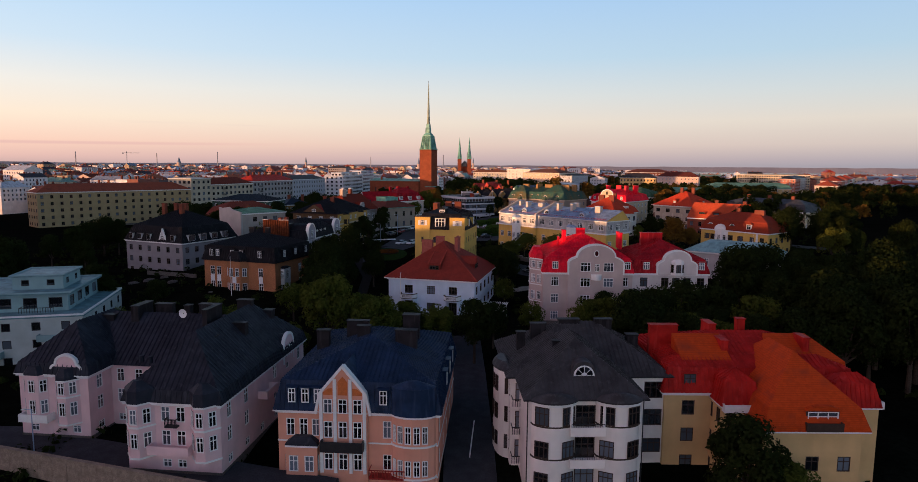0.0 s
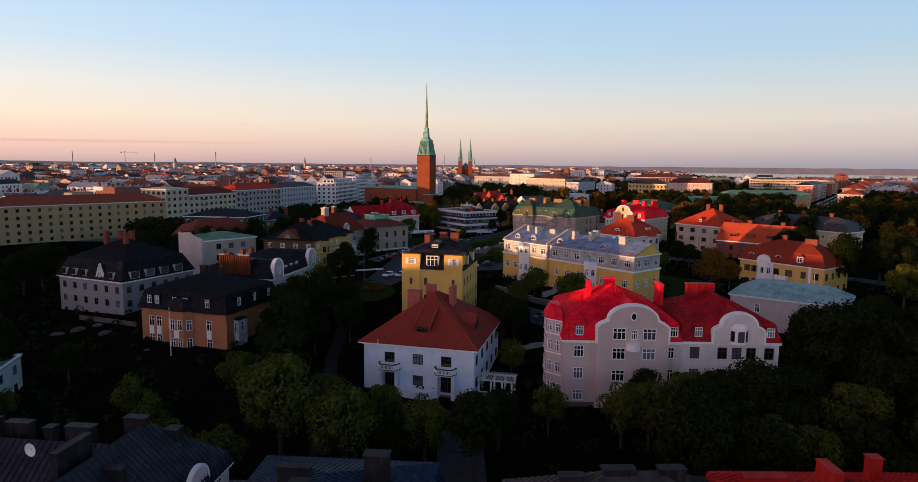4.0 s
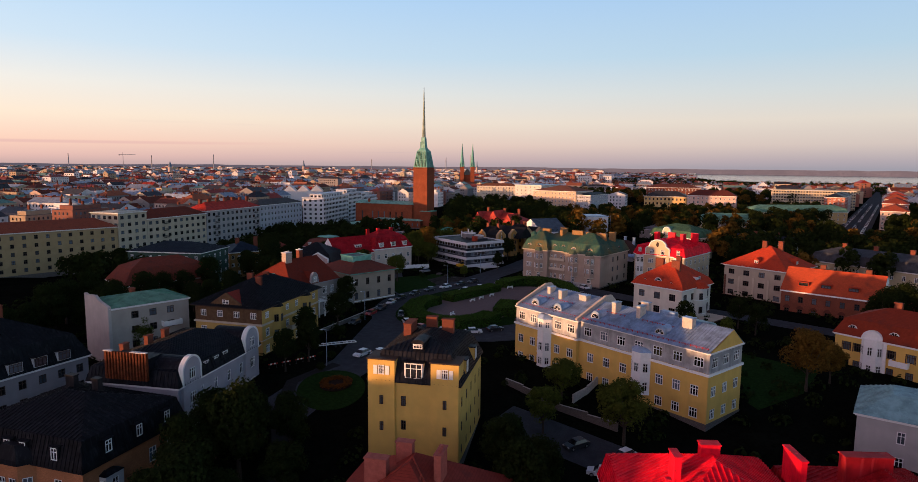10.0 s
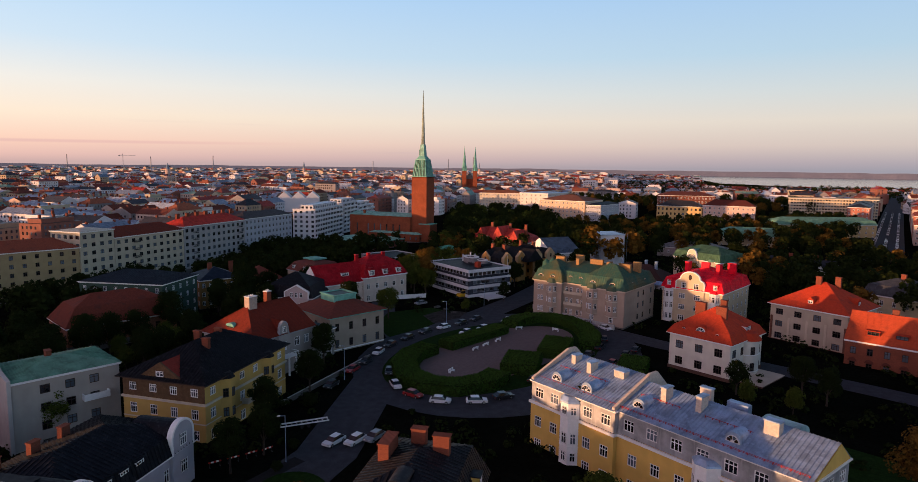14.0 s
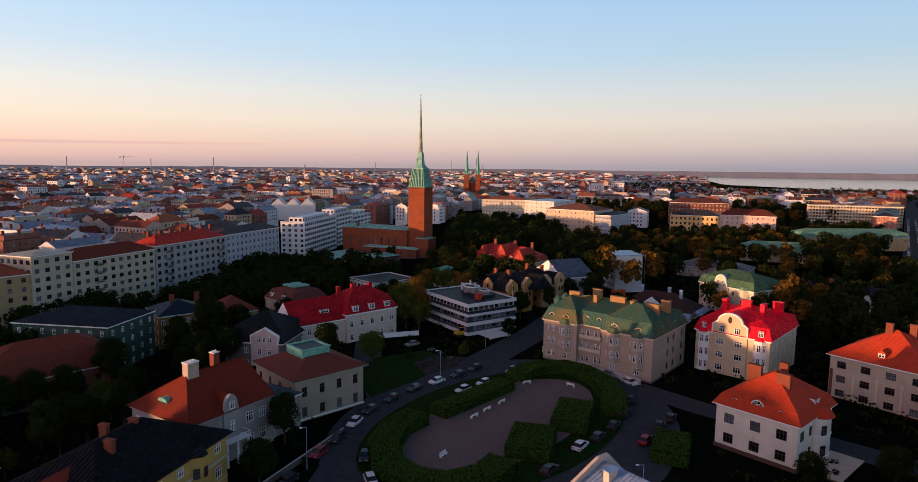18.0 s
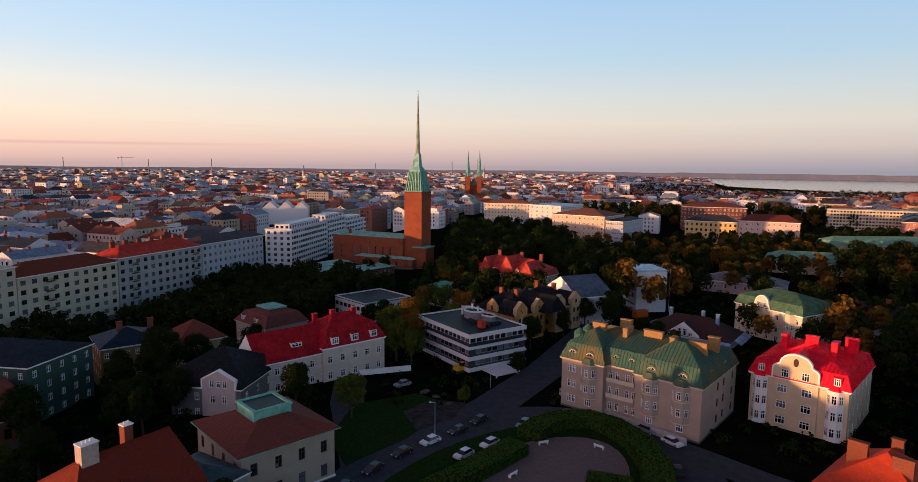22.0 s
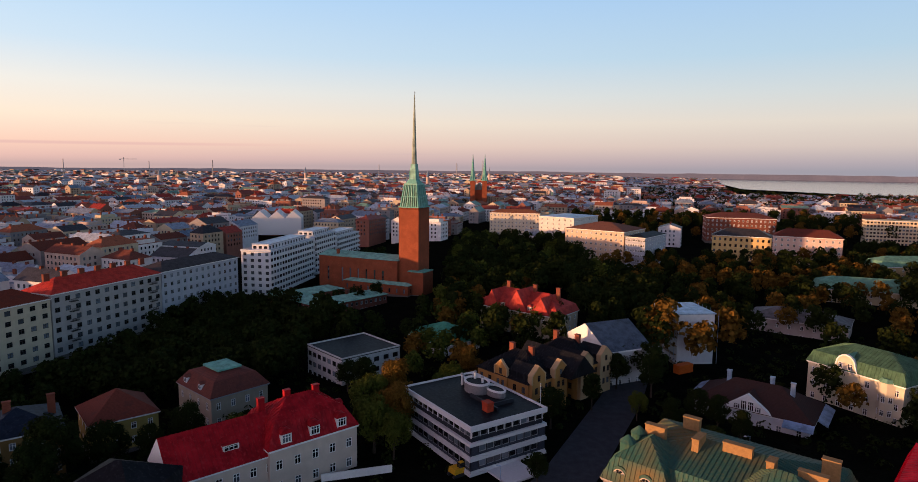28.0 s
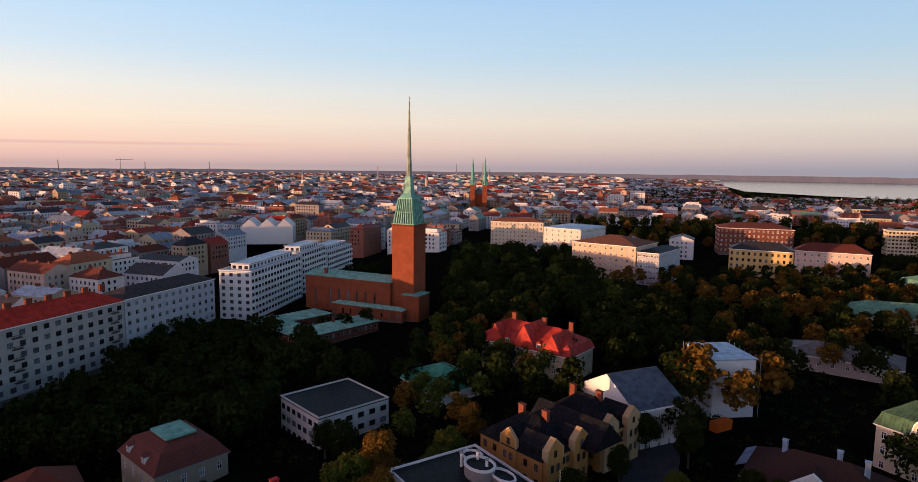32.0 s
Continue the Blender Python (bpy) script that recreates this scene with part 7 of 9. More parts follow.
villa("yellow house with dark rust hipped roof", -82.1, 357.2, 4.2, 42, 14.6, 15, 2, 3.4, plaster((0.34, 0.25, 0.075)), "hip", tiles((0.17, 0.045, 0.03)), 5.2, (4, 4, 4, 4))
o, rect, top = villa("cream house with dark slate roof and white gables", 138.0, 389.0, 8.2, -40, 26, 14, 1, 4.8, plaster((0.50, 0.46, 0.40)), "gable_x", sheet((0.035, 0.04, 0.05), 0.5), 6.4, (7, 3, 6, 3), stacks=((8, 7, 8), (18, 7, 8)), far=True)
for s0 in (4, 21):
    gable(o, rect, 0, s0, top - 0.2, 6.4, 5.0, "tri", WHITE, sheet((0.035, 0.04, 0.05), 0.5), 6, 4.5, [(0, 0.6, 1.4, 1.6), (0, -3.2, 1.6, 1.8)], WHITE, "bc", 0.5)
o, rect, top = villa("white house with blue-grey metal roof and blank gable wall", 43.7, 396.0, 8.2, 26, 16, 22, 3, 3.5, PALE, "gable_x", sheet((0.085, 0.12, 0.165), 0.4), 6.0, (5, 4, 4, 0), seam=0.7, over=0.15, far=True)
villa("long low house with grey seamed roof", 113.0, 465.0, 7.0, -35, 34, 18, 2, 3.6, plaster((0.40, 0.34, 0.32)), "hip", sheet((0.16, 0.15, 0.15), 0.5), 3.4, (8, 4, 8, 4), far=True)
villa("pale yellow house with dark slate mansard", 141.0, 326.0, 8.6, -57, 42, 14, 2, 3.8, plaster((0.54, 0.46, 0.30)), "mansard", sheet((0.055, 0.06, 0.07), 0.45), 2.2, (11, 4, 11, 4), steep_h=3.4, steep_in=1.4, stacks=((9, 7, 7), (20, 7, 7), (32, 7, 7)), far=True)
villa("green-roofed house among the trees", 170.0, 520.0, 8.0, -20, 44, 14, 2, 3.6, plaster((0.52, 0.44, 0.28)), "mansard", GREENSHEET, 2.4, (11, 4, 11, 4), steep_h=3.0, steep_in=1.4, far=True)
villa("green-roofed long terrace among the trees", 232.0, 570.0, 8.0, 1.5, 75, 14, 3, 3.4, plaster((0.52, 0.40, 0.20)), "mansard", GREENSHEET, 2.4, (15, 4, 15, 4), steep_h=3.0, steep_in=1.4, far=True)

# ---- the church and the long row of apartment blocks ----
CHURCH_BRICK = brickwork((0.27, 0.075, 0.036))
COPPER_PALE = sheet((0.25, 0.48, 0.40), 0.6)
SPIRE = sheet((0.30, 0.36, 0.28), 0.5)


def brick_church():
    o = thing("church", "red brick church with tall tower and green copper spire", "church", -25.0, 535.0, 8.6, -24)
    h, b = 5.6, 43.4
    s = Shape()
    s.box(-h, -h, 0, h, h, b, CHURCH_BRICK)
    tower = part("tower", s, o)
    for side in range(4):
        t = Shape()
        for i in range(15):
            x = -h + 0.4 + i * (2 * h - 0.8) / 14
            t.box(x - 0.18, -0.18, b - 0.9, x + 0.18, 0.0, b - 0.1, CHURCH_BRICK)
        part("corbel_row", t, tower, side_of((-h, -h, 2 * h, 2 * h), side) @ pose(h, 0, 0))
    s = Shape()
    s.box(-h - 0.3, -h - 0.3, b, h + 0.3, h + 0.3, b + 0.5, COPPER)
    core = [(-5.0, -5.0), (5.0, -5.0), (5.0, 5.0), (-5.0, 5.0)]
    s.prism(core, b + 0.5, b + 11.2, plain("dark_louvre", (0.04, 0.07, 0.06)), grow=-0.32)
    lantern = part("lantern", s, o, None, "green copper belfry tapering upwards with tall fins")
    for side in range(4):
        for i in range(9):
            t = Shape()
            x = -4.9 + i * 1.225
            foot = [(x - 0.27, -0.42, b + 0.5), (x + 0.27, -0.42, b + 0.5), (x + 0.27, 0.1, b + 0.5), (x - 0.27, 0.1, b + 0.5)]
            head = [(p * 0.70, q + 1.55, b + 11.4) for p, q, _ in foot]
            t.v = foot + head
            t.f = [(0, 1, 5, 4), (1, 2, 6, 5), (2, 3, 7, 6), (3, 0, 4, 7), (4, 5, 6, 7)]
            t.k = [t.slot(COPPER_PALE if i % 2 else COPPER)] * 5
            part("fin", t, lantern, side_of((-5, -5, 10, 10), side) @ pose(5, 0, 0))
        t = Shape()
        t.box(-4.6, 0.35, b + 5.2, 4.6, 0.8, b + 5.7, COPPER)
        part("belt", t, lantern, side_of((-5, -5, 10, 10), side) @ pose(5, 0, 0))
    s = Shape()
    s.prism([(p * 0.74, q * 0.74) for p, q in core], b + 11.2, b + 11.9, COPPER_PALE)
    s.prism([(p * 0.66, q * 0.66) for p, q in core], b + 11.9, b + 14.0, COPPER, grow=-0.42)
    s.prism([(-1.9, -1.9), (1.9, -1.9), (1.9, 1.9), (-1.9, 1.9)], b + 14.0, b + 21.5, COPPER_PALE, grow=-0.32)
    for k in (-1, 1):
        s.box(k * 1.75 - 0.14, -1.95, b + 14.0, k * 1.75 + 0.14, -1.7, b + 18.0, COPPER)
    part("lantern_roof", s, o)
    s = Shape()
    s.tube(0, 0, b + 21.5, 98.6, 1.35, 0.22, SPIRE, 8)
    part("spire", s, o, None, "slender grey-green metal spire")
    s = Shape()
    s.box(-0.06, -0.06, 98.6, 0.06, 0.06, 100.4, IRON)
    s.box(-0.5, -0.05, 99.6, 0.5, 0.05, 99.75, IRON)
    part("cross", s, o)
    nave = (-54, -7.4, 48.4, 17)
    zt = 16.6
    facade(o, nave, 0, 0, zt, [(3.4, 7.5)], [6, 15, 20, 25, 30, 35, 40], CHURCH_BRICK, 1.0, "dp")
    for side in (1, 2, 3):
        facade(o, nave, side, 0, zt, [(3.4, 7.5)], [4, 12] if side % 2 else 8, CHURCH_BRICK, 1.0, "dp")
    roof(o, nave, zt, "gable_x", COPPER_PALE, 1.8, 0.4, seam=1.0, wall=COPPER)
    chimney(o, -44, -4, zt, zt + 3.0, 1.3, 1.3, CHURCH_BRICK)
    porch = (2.0, -9.5, 8.5, 10)
    block(o, porch, 0, 12, [], (0, 0, 0, 0), CHURCH_BRICK)
    roof(o, porch, 12, "flat", COPPER, 0.2, 0.2, wall=COPPER)
    low = (-34, -13.2, 38, 5.8)
    block(o, low, 0, 5.6, [(1.6, 2.2)], (9, 1, 0, 1), CHURCH_BRICK, 0.9, "dp")
    roof(o, low, 5.6, "hip", COPPER_PALE, 1.0, 0.4, seam=1.0, wall=COPPER)
    return o


brick_church()


def parish_house():
    brown = brickwork((0.15, 0.05, 0.035))
    o = thing("parish_house", "brown brick parish house with pale green copper roofs", "building", -60.5, 481.0, 5.6, 49.6)
    front, rear, cross = (0, 0, 38.6, 12.6), (0, 12.6, 12, 27), (12, 27.6, 22, 12)
    join_windows(o)
    block(o, front, 0, 7.0, storeys(0, 2, 3.2, 1.0, 1.5), (14, 4, 8, 4), brown, 1.2, "gp", cornice=None)
    block(o, rear, 0, 7.0, storeys(0, 2, 3.2, 1.0, 1.5), (0, 6, 3, 8), brown, 1.2, "gp", cornice=None)
    block(o, cross, 0, 6.4, storeys(0, 1, 4, 1.6, 2.0), (6, 3, 6, 0), brown, 1.2, "gp", cornice=None)
    flush_windows(o)
    for r, z in ((front, 7.0), (rear, 7.004), (cross, 6.4)):
        roof(o, r, z, "hip", COPPER_PALE, 1.7, 0.7, seam=1.0, wall=COPPER)
    for u, v in ((6, 6), (20, 6.4), (6, 30)):
        chimney(o, u, v, 7.6, 10.2, 1.2, 0.9, brown)
    return o


parish_house()


def row_block(label, x, y, turn, w, d, z, n, high, wall, roof_mat, cols, h=4.0, kind="hip", **more):
    return villa(label, x, y, z, turn, w, d, n, high, wall, kind, roof_mat, h, cols, "apartment_block", "apartment block", more.pop("base", 1.0), more.pop("ww", 1.3), more.pop("style", "c"), far=True, **more)


ROW_YELLOW, ROW_CREAM, ROW_GREY, ROW_BLUE = plaster((0.38, 0.28, 0.15)), plaster((0.50, 0.44, 0.33)), plaster((0.36, 0.35, 0.345)), plaster((0.41, 0.435, 0.49))
row_block("long yellow apartment block with brown-red hipped roof", -212.0, 313.6, 50, 80, 15, 4.2, 5, 3.5, ROW_YELLOW, tiles((0.26, 0.07, 0.04)), (18, 4, 14, 4), 4.2, style="bc", ww=1.4)
row_block("cream corner apartment block with rows of dark windows", -160, 375, 72, 17, 17, 3.2, 7, 3.55, ROW_CREAM, sheet((0.40, 0.36, 0.28)), (4, 4, 5, 5), 1.0, style="dc", ww=1.9)
o, rect, top = row_block("cream apartment block with red-brown tiled roof", -154.6, 391.4, 72, 42, 15, 3.0, 6, 3.5, ROW_CREAM, tiles((0.16, 0.035, 0.02)), (10, 4, 10, 4), 4.2, style="dc", ww=1.9)
for i in range(5):
    balcony(o, rect, 0, 12, 5 + 3.6 * i, 3, 1.2, IRON, IRON, 0.9)
o, rect, top = row_block("grey apartment block with orange-red metal roof and balconies", -141.4, 431.8, 72, 48.6, 15, 3.6, 6, 3.6, ROW_GREY, sheet((0.46, 0.04, 0.025), 0.5), (12, 4, 12, 4), 4.4, style="dc", ww=1.9)
for i in range(5):
    balcony(o, rect, 0, 44, 5 + 3.6 * i, 3, 1.2, IRON, IRON, 0.9)
    balcony(o, rect, 0, 8, 5 + 3.6 * i, 3, 1.2, IRON, IRON, 0.9)
for u in range(4, 48, 7):
    chimney(o, u, 7.5, top + 3.5, top + 6, 2.2, 1.0, CHIMNEY_BRICK)
row_block("pale blue-grey apartment block with dark roof", -126.2, 478.4, 72, 48, 15, 4.2, 6, 3.55, ROW_BLUE, sheet((0.05, 0.04, 0.04), 0.5), (13, 4, 13, 4), 3.2, style="gc", ww=1.5)


def white_office():
    white = plain("white_panels", (0.66, 0.67, 0.69), 0.6, vary=0.06)
    for x, y, w, z, n, turn in ((-97.5, 532, 55, 6.2, 7, 82), (-89.4, 588, 34, 7.4, 7, 82), (-84, 624, 40, 6.2, 6, 80)):
        o = thing("apartment_block", "white modernist apartment block with long balcony bands", "apartment block", x, y, z, turn)
        rect = (0, 0, w, 16)
        join_windows(o)
        for i in range(n):
            z0 = i * 3.2
            for side in range(4):
                if side == 3:
                    facade(o, rect, side, z0, z0 + 3.2, [(z0 + 1.0, 1.6)], 4, white, 1.7, "dc")
                    continue
                facade(o, rect, side, z0 + 1.0, z0 + 3.2, [(z0 + 1.25, 1.6)], int(wall_length(rect, side) / 3.1), white, 2.3, "dp")
                s = Shape()
                out = 1.1 if side == 0 else 0.05
                s.box(0.5, -out, z0, wall_length(rect, side) - 0.5, 0.2, z0 + 1.0, white)
                part("balcony_band", s, o, side_of(rect, side))
        roof(o, rect, n * 3.2, "flat", ZINC, 0.6, 0.3, wall=white)
        pent = (4, 3, w - 8, 9)
        block(o, pent, n * 3.2 + 0.25, n * 3.2 + 3.0, [(n * 3.2 + 0.8, 1.5)], (int(w / 4), 3, int(w / 4), 3), white, 1.8, "dp", 0)
        roof(o, pent, n * 3.2 + 3.0, "flat", ZINC, 0.2, 0.4, wall=white)
        flush_windows(o)


white_office()
o, rect, top = row_block("peach apartment block with brown tiled roof beyond the park", 67.3, 644.0, -37, 42, 34, 10.4, 6, 3.4, plaster((0.62, 0.46, 0.34)), tiles((0.20, 0.085, 0.055)), (12, 8, 12, 8), 4.4)
row_block("white apartment block with bands of windows", 56, 706, -37, 30, 40, 10.8, 7, 3.3, plaster((0.66, 0.62, 0.58)), ZINC, (6, 12, 6, 12), 1.0)
row_block("grey-blue apartment block beyond the park", 101.6, 618.0, -37, 13, 36, 9.0, 6, 3.2, ROW_BLUE, BLACKSHEET, (8, 10, 8, 10), 2.0)
row_block("pale yellow apartment block with small windows", 20, 800, -10, 46, 18, 9, 6, 3.4, plaster((0.66, 0.58, 0.44)), tiles((0.26, 0.10, 0.05)), (14, 4, 14, 4), 3.0)
def folded_hall():
    """A white hall with a folded roof, far across the roofs."""
    white = plain("white_membrane", (0.72, 0.70, 0.70), 0.6, vary=0.05)
    o = thing("market_hall", "large white hall with a folded tent-like roof", "hall", -206, 806, 6, 12)
    s = Shape()
    s.box(0, 0, 0, 46, 34, 16, white)
    part("wall", s, o)
    for i in range(3):
        roof(o, (i * 15.4, 0, 15.2, 34), 16, "gable_y", white, 7, 0.0)


folded_hall()
row_block("yellow school building with dark slate roof and end gables", 170.7, 655.6, -26, 37.0, 18, 10.2, 4, 4.0, plaster((0.60, 0.42, 0.18)), sheet((0.04, 0.04, 0.045)), (11, 4, 11, 4), 4.6, ww=1.4, style="bc")
row_block("pinkish town block with dark red roof beside the school", 204.4, 639.0, -26, 40, 16, 9.8, 5, 3.6, plaster((0.62, 0.45, 0.38)), tiles((0.13, 0.035, 0.025)), (11, 4, 11, 4), 4.8)
row_block("broad red-brown brick hall among the roofs", 202, 752, -14, 54, 26, 12, 5, 3.8, brickwork((0.20, 0.07, 0.045)), tiles((0.15, 0.05, 0.035)), (16, 6, 16, 6), 4.0)
row_block("long white apartment block with flat yellow roof edge", 343, 764, -18.5, 79, 14, 8.4, 7, 3.0, plaster((0.62, 0.52, 0.36)), sheet((0.48, 0.40, 0.20)), (30, 4, 24, 4), 0.8, ww=1.7, style="dp")


def avenue_side():
    """Town blocks and parked cars along the straight avenue."""
    d = Vector((593, 850, 0)).normalized()
    n = Vector((d.y, -d.x, 0))
    at = Vector((272, 510, 0))
    looks = ((plaster((0.52, 0.40, 0.34)), tiles((0.34, 0.07, 0.035)), "peach"), (plaster((0.42, 0.17, 0.12)), tiles((0.26, 0.05, 0.03)), "brick-red"), (plaster((0.56, 0.50, 0.44)), sheet((0.40, 0.06, 0.03)), "cream"))
    for i in range(6):
        p = at + d * (34 + i * 46) + n * 15
        wall, top, word = looks[i % 3]
        row_block(word + " corner block with a red roof on the avenue", p.x, p.y, math.degrees(math.atan2(d.y, d.x)) - 90, 17, 42, 9, 4 + i % 2, 3.4, wall, top, (5, 0, 0, 12), 4.2)
    for i in range(3):
        p = at + d * (170 + i * 46) - n * 32
        wall, top, word = looks[(i + 1) % 3]
        row_block(word + " town block with a dark gable end on the avenue", p.x, p.y, math.degrees(math.atan2(d.y, d.x)) - 90, 17, 42, 9, 5, 3.4, wall, CITY_DARK, (5, 12, 0, 0), 3.4)
    r = random.Random(19)
    s = Shape()
    for side in (-6.4, 0.0, 6.4):
        for i in range(70):
            if r.random() < 0.3:
                continue
            p = at + d * (-30 + i * 6.2) + n * side
            c, e = d * 2.1, n * 0.85
            paint = r.choice((car_paint_far, GREYPAINT, IRON, car_paint_far))
            z0 = level(p.x, p.y) + 0.4
            ring = [p - c - e, p + c - e, p + c + e, p - c + e]
            s.prism([(q.x, q.y) for q in ring], z0, z0 + 0.9, paint)
            s.prism([(p.x + (q.x - p.x) * 0.62, p.y + (q.y - p.y) * 0.8) for q in ring], z0 + 0.9, z0 + 1.45, IRON, paint, grow=-0.15)
    thing("parked_cars", "rows of parked cars along the distant avenue", "cars", kind="stuff", shape=s)


CITY_DARK, car_paint_far = sheet((0.03, 0.032, 0.04)), plain("pale_car_paint", (0.60, 0.61, 0.63), 0.3)
avenue_side()


def twin_spired_church():
    o = thing("church", "distant red brick church with twin green spires", "church", 12, 1185, 16, -3)
    for x in (-9.2, 9.2):
        s = Shape()
        s.box(x - 3.6, -3.6, 0, x + 3.6, 3.6, 36, CHURCH_BRICK)
        t = part("tower", s, o)
        s = Shape()
        s.tube(x, 0, 36, 40, 4.4, 3.6, COPPER, 8)
        s.tube(x, 0, 40, 77, 3.4, 0.15, COPPER, 8)
        for a in (-1, 1):
            for c in (-1, 1):
                s.tube(x + a * 3.2, c * 3.2, 36, 45, 0.9, 0.1, COPPER, 6)
        part("spire", s, o)
    n = Shape()
    n.box(-9, 3, 0, 9, 50, 22, CHURCH_BRICK)
    part("nave", n, o)
    roof(o, (-9, 3, 18, 47), 22, "gable_y", sheet((0.14, 0.16, 0.15)), 11, 0.5)


twin_spired_church()

# ---- the town out to the horizon ----
rng = random.Random(7)
CITY_WALLS = [plaster(c) for c in ((0.70, 0.67, 0.66), (0.42, 0.32, 0.22), (0.54, 0.40, 0.33), (0.26, 0.24, 0.24), (0.78, 0.76, 0.76), (0.27, 0.11, 0.08), (0.52, 0.43, 0.30), (0.66, 0.65, 0.68))]
CITY_ROOFS = [sheet((0.03, 0.032, 0.04)), sheet((0.28, 0.34, 0.43)), sheet((0.20, 0.25, 0.33)), sheet((0.40, 0.46, 0.54)), sheet((0.30, 0.035, 0.022)), sheet((0.17, 0.23, 0.31)), sheet((0.46, 0.52, 0.60)), tiles((0.16, 0.05, 0.035)), sheet((0.24, 0.06, 0.045)), sheet((0.05, 0.05, 0.06)), tiles((0.14, 0.04, 0.025)), sheet((0.16, 0.30, 0.25)), sheet((0.06, 0.06, 0.065)), tiles((0.34, 0.11, 0.06))]
PARKS = [(-50, 440, 75, 690), (90, 420, 260, 620), (120, 760, 420, 980), (240, 560, 460, 660), (-60, 840, 20, 900)]


def free_of(x, y, r):
    """Whether a town block may stand here: clear of the parks and of the houses built singly."""
    if y < 470 or (y < 760 and -175 < x < 60) or (y < 720 and 40 <= x < 400) or (720 <= y < 800 and 175 < x < 285) or (700 < y < 790 and 290 < x < 420):
        return False
    if abs(x - 12) < 40 and 1100 < y < 1260 or abs(x - 45) < 40 and 780 < y < 840:
        return False
    if y > 1740 and x > 0.36 * y + 20:
        return False
    t = ((x - 272) * 593 + (y - 510) * 850) / (593 ** 2 + 850 ** 2)
    if abs((x - 272) * 850 - (y - 510) * 593) / 1036 < (38 if t < 0.32 else 10) + r * 0.7 and -0.1 < t < 1.05:
        return False
    if -240 < x < -140 and 780 < y < 860:
        return False
    return not any(a - r < x < c + r and b - r < y < d + r for a, b, c, d in PARKS)


def city_house(s, wins, cx, cy, w, d, turn, z, h, rise, wall, top, kind, near):
    m = pose(cx, cy, z, 0, 0, turn)
    u0, v0, u1, v1 = -w / 2, -d / 2, w / 2, d / 2

    def at(p):
        return tuple(m @ Vector(p))
    ring = [(u0, v0), (u1, v0), (u1, v1), (u0, v1)]
    for (ax, ay), (bx, by) in zip(ring, ring[1:] + ring[:1]):
        s.poly([at((ax, ay, -12)), at((bx, by, -12)), at((bx, by, h)), at((ax, ay, h))], wall)
    o = 0.4
    if kind == "flat":
        s.poly([at(p) for p in ((u0, v0, h), (u1, v0, h), (u1, v1, h), (u0, v1, h))], top)
        s.poly([at(p) for p in ((u0 + 3, v0 + 3, h + 2.6), (u1 - 3, v0 + 3, h + 2.6), (u1 - 3, v1 - 3, h + 2.6), (u0 + 3, v1 - 3, h + 2.6))], top)
        for (ax, ay), (bx, by) in zip(ring, ring[1:] + ring[:1]):
            k = lambda v, a, b: v + 3 if v == a else v - 3
            a, b = (k(ax, u0, u1), k(ay, v0, v1)), (k(bx, u0, u1), k(by, v0, v1))
            s.poly([at((*a, h)), at((*b, h)), at((*b, h + 2.6)), at((*a, h + 2.6))], wall)
    else:
        if kind == "hip":
            faces = hip_faces(u0 - o, v0 - o, u1 + o, v1 + o, h, rise)
            ends = []
        else:
            faces, ends = gable_faces(u0 - o, v0 - o, u1 + o, v1 + o, h, rise, "x" if w > d else "y")
        for f in faces:
            s.poly([at(p) for p in f], top)
        for f in ends:
            s.poly([at(p) for p in f], wall)
    if near:
        for i in range(int(max(w, d) / 9)):
            p = (u0 + (i + 0.7) * 9, 0) if w > d else (0, v0 + (i + 0.7) * 9)
            if abs(p[0]) < w / 2 - 2 and abs(p[1]) < d / 2 - 2:
                zt = h + rise * 0.8
                c = [(p[0] - 0.7, p[1] - 0.5), (p[0] + 0.7, p[1] - 0.5), (p[0] + 0.7, p[1] + 0.5), (p[0] - 0.7, p[1] + 0.5)]
                for a, b in zip(c, c[1:] + c[:1]):
                    s.poly([at((*a, zt - 1)), at((*b, zt - 1)), at((*b, zt + 1.8)), at((*a, zt + 1.8))], CHIMNEY_BRICK)
                s.poly([at((*a, zt + 1.8)) for a in c], CHIMNEY_BRICK)
        big = cy < 1000
        step = 3.2 if big else 4.2
        for (ax, ay), (bx, by) in zip(ring, ring[1:] + ring[:1]):
            length = math.hypot(bx - ax, by - ay)
            dx, dy = (bx - ax) / length, (by - ay) / length
            nx, ny = dy * 0.06, -dx * 0.06
            wn3 = m.to_3x3() @ Vector((dy, -dx, 0))
            if wn3.y > 0.35:
                continue
            half = 0.6 if big else 0.8
            for i in range(int((length - 2) / step)):
                q = 1.0 + step / 2 + i * step
                px, py = ax + dx * q + nx, ay + dy * q + ny
                for k in range(int((h - 1) / 3.4)):
                    zb = h - 1.0 - (k + 1) * 3.4 + 1.2
                    wins.poly([at((px - dx * half, py - dy * half, zb)), at((px + dx * half, py + dy * half, zb)), at((px + dx * half, py + dy * half, zb + 1.7)), at((px - dx * half, py - dy * half, zb + 1.7))], GLASS)


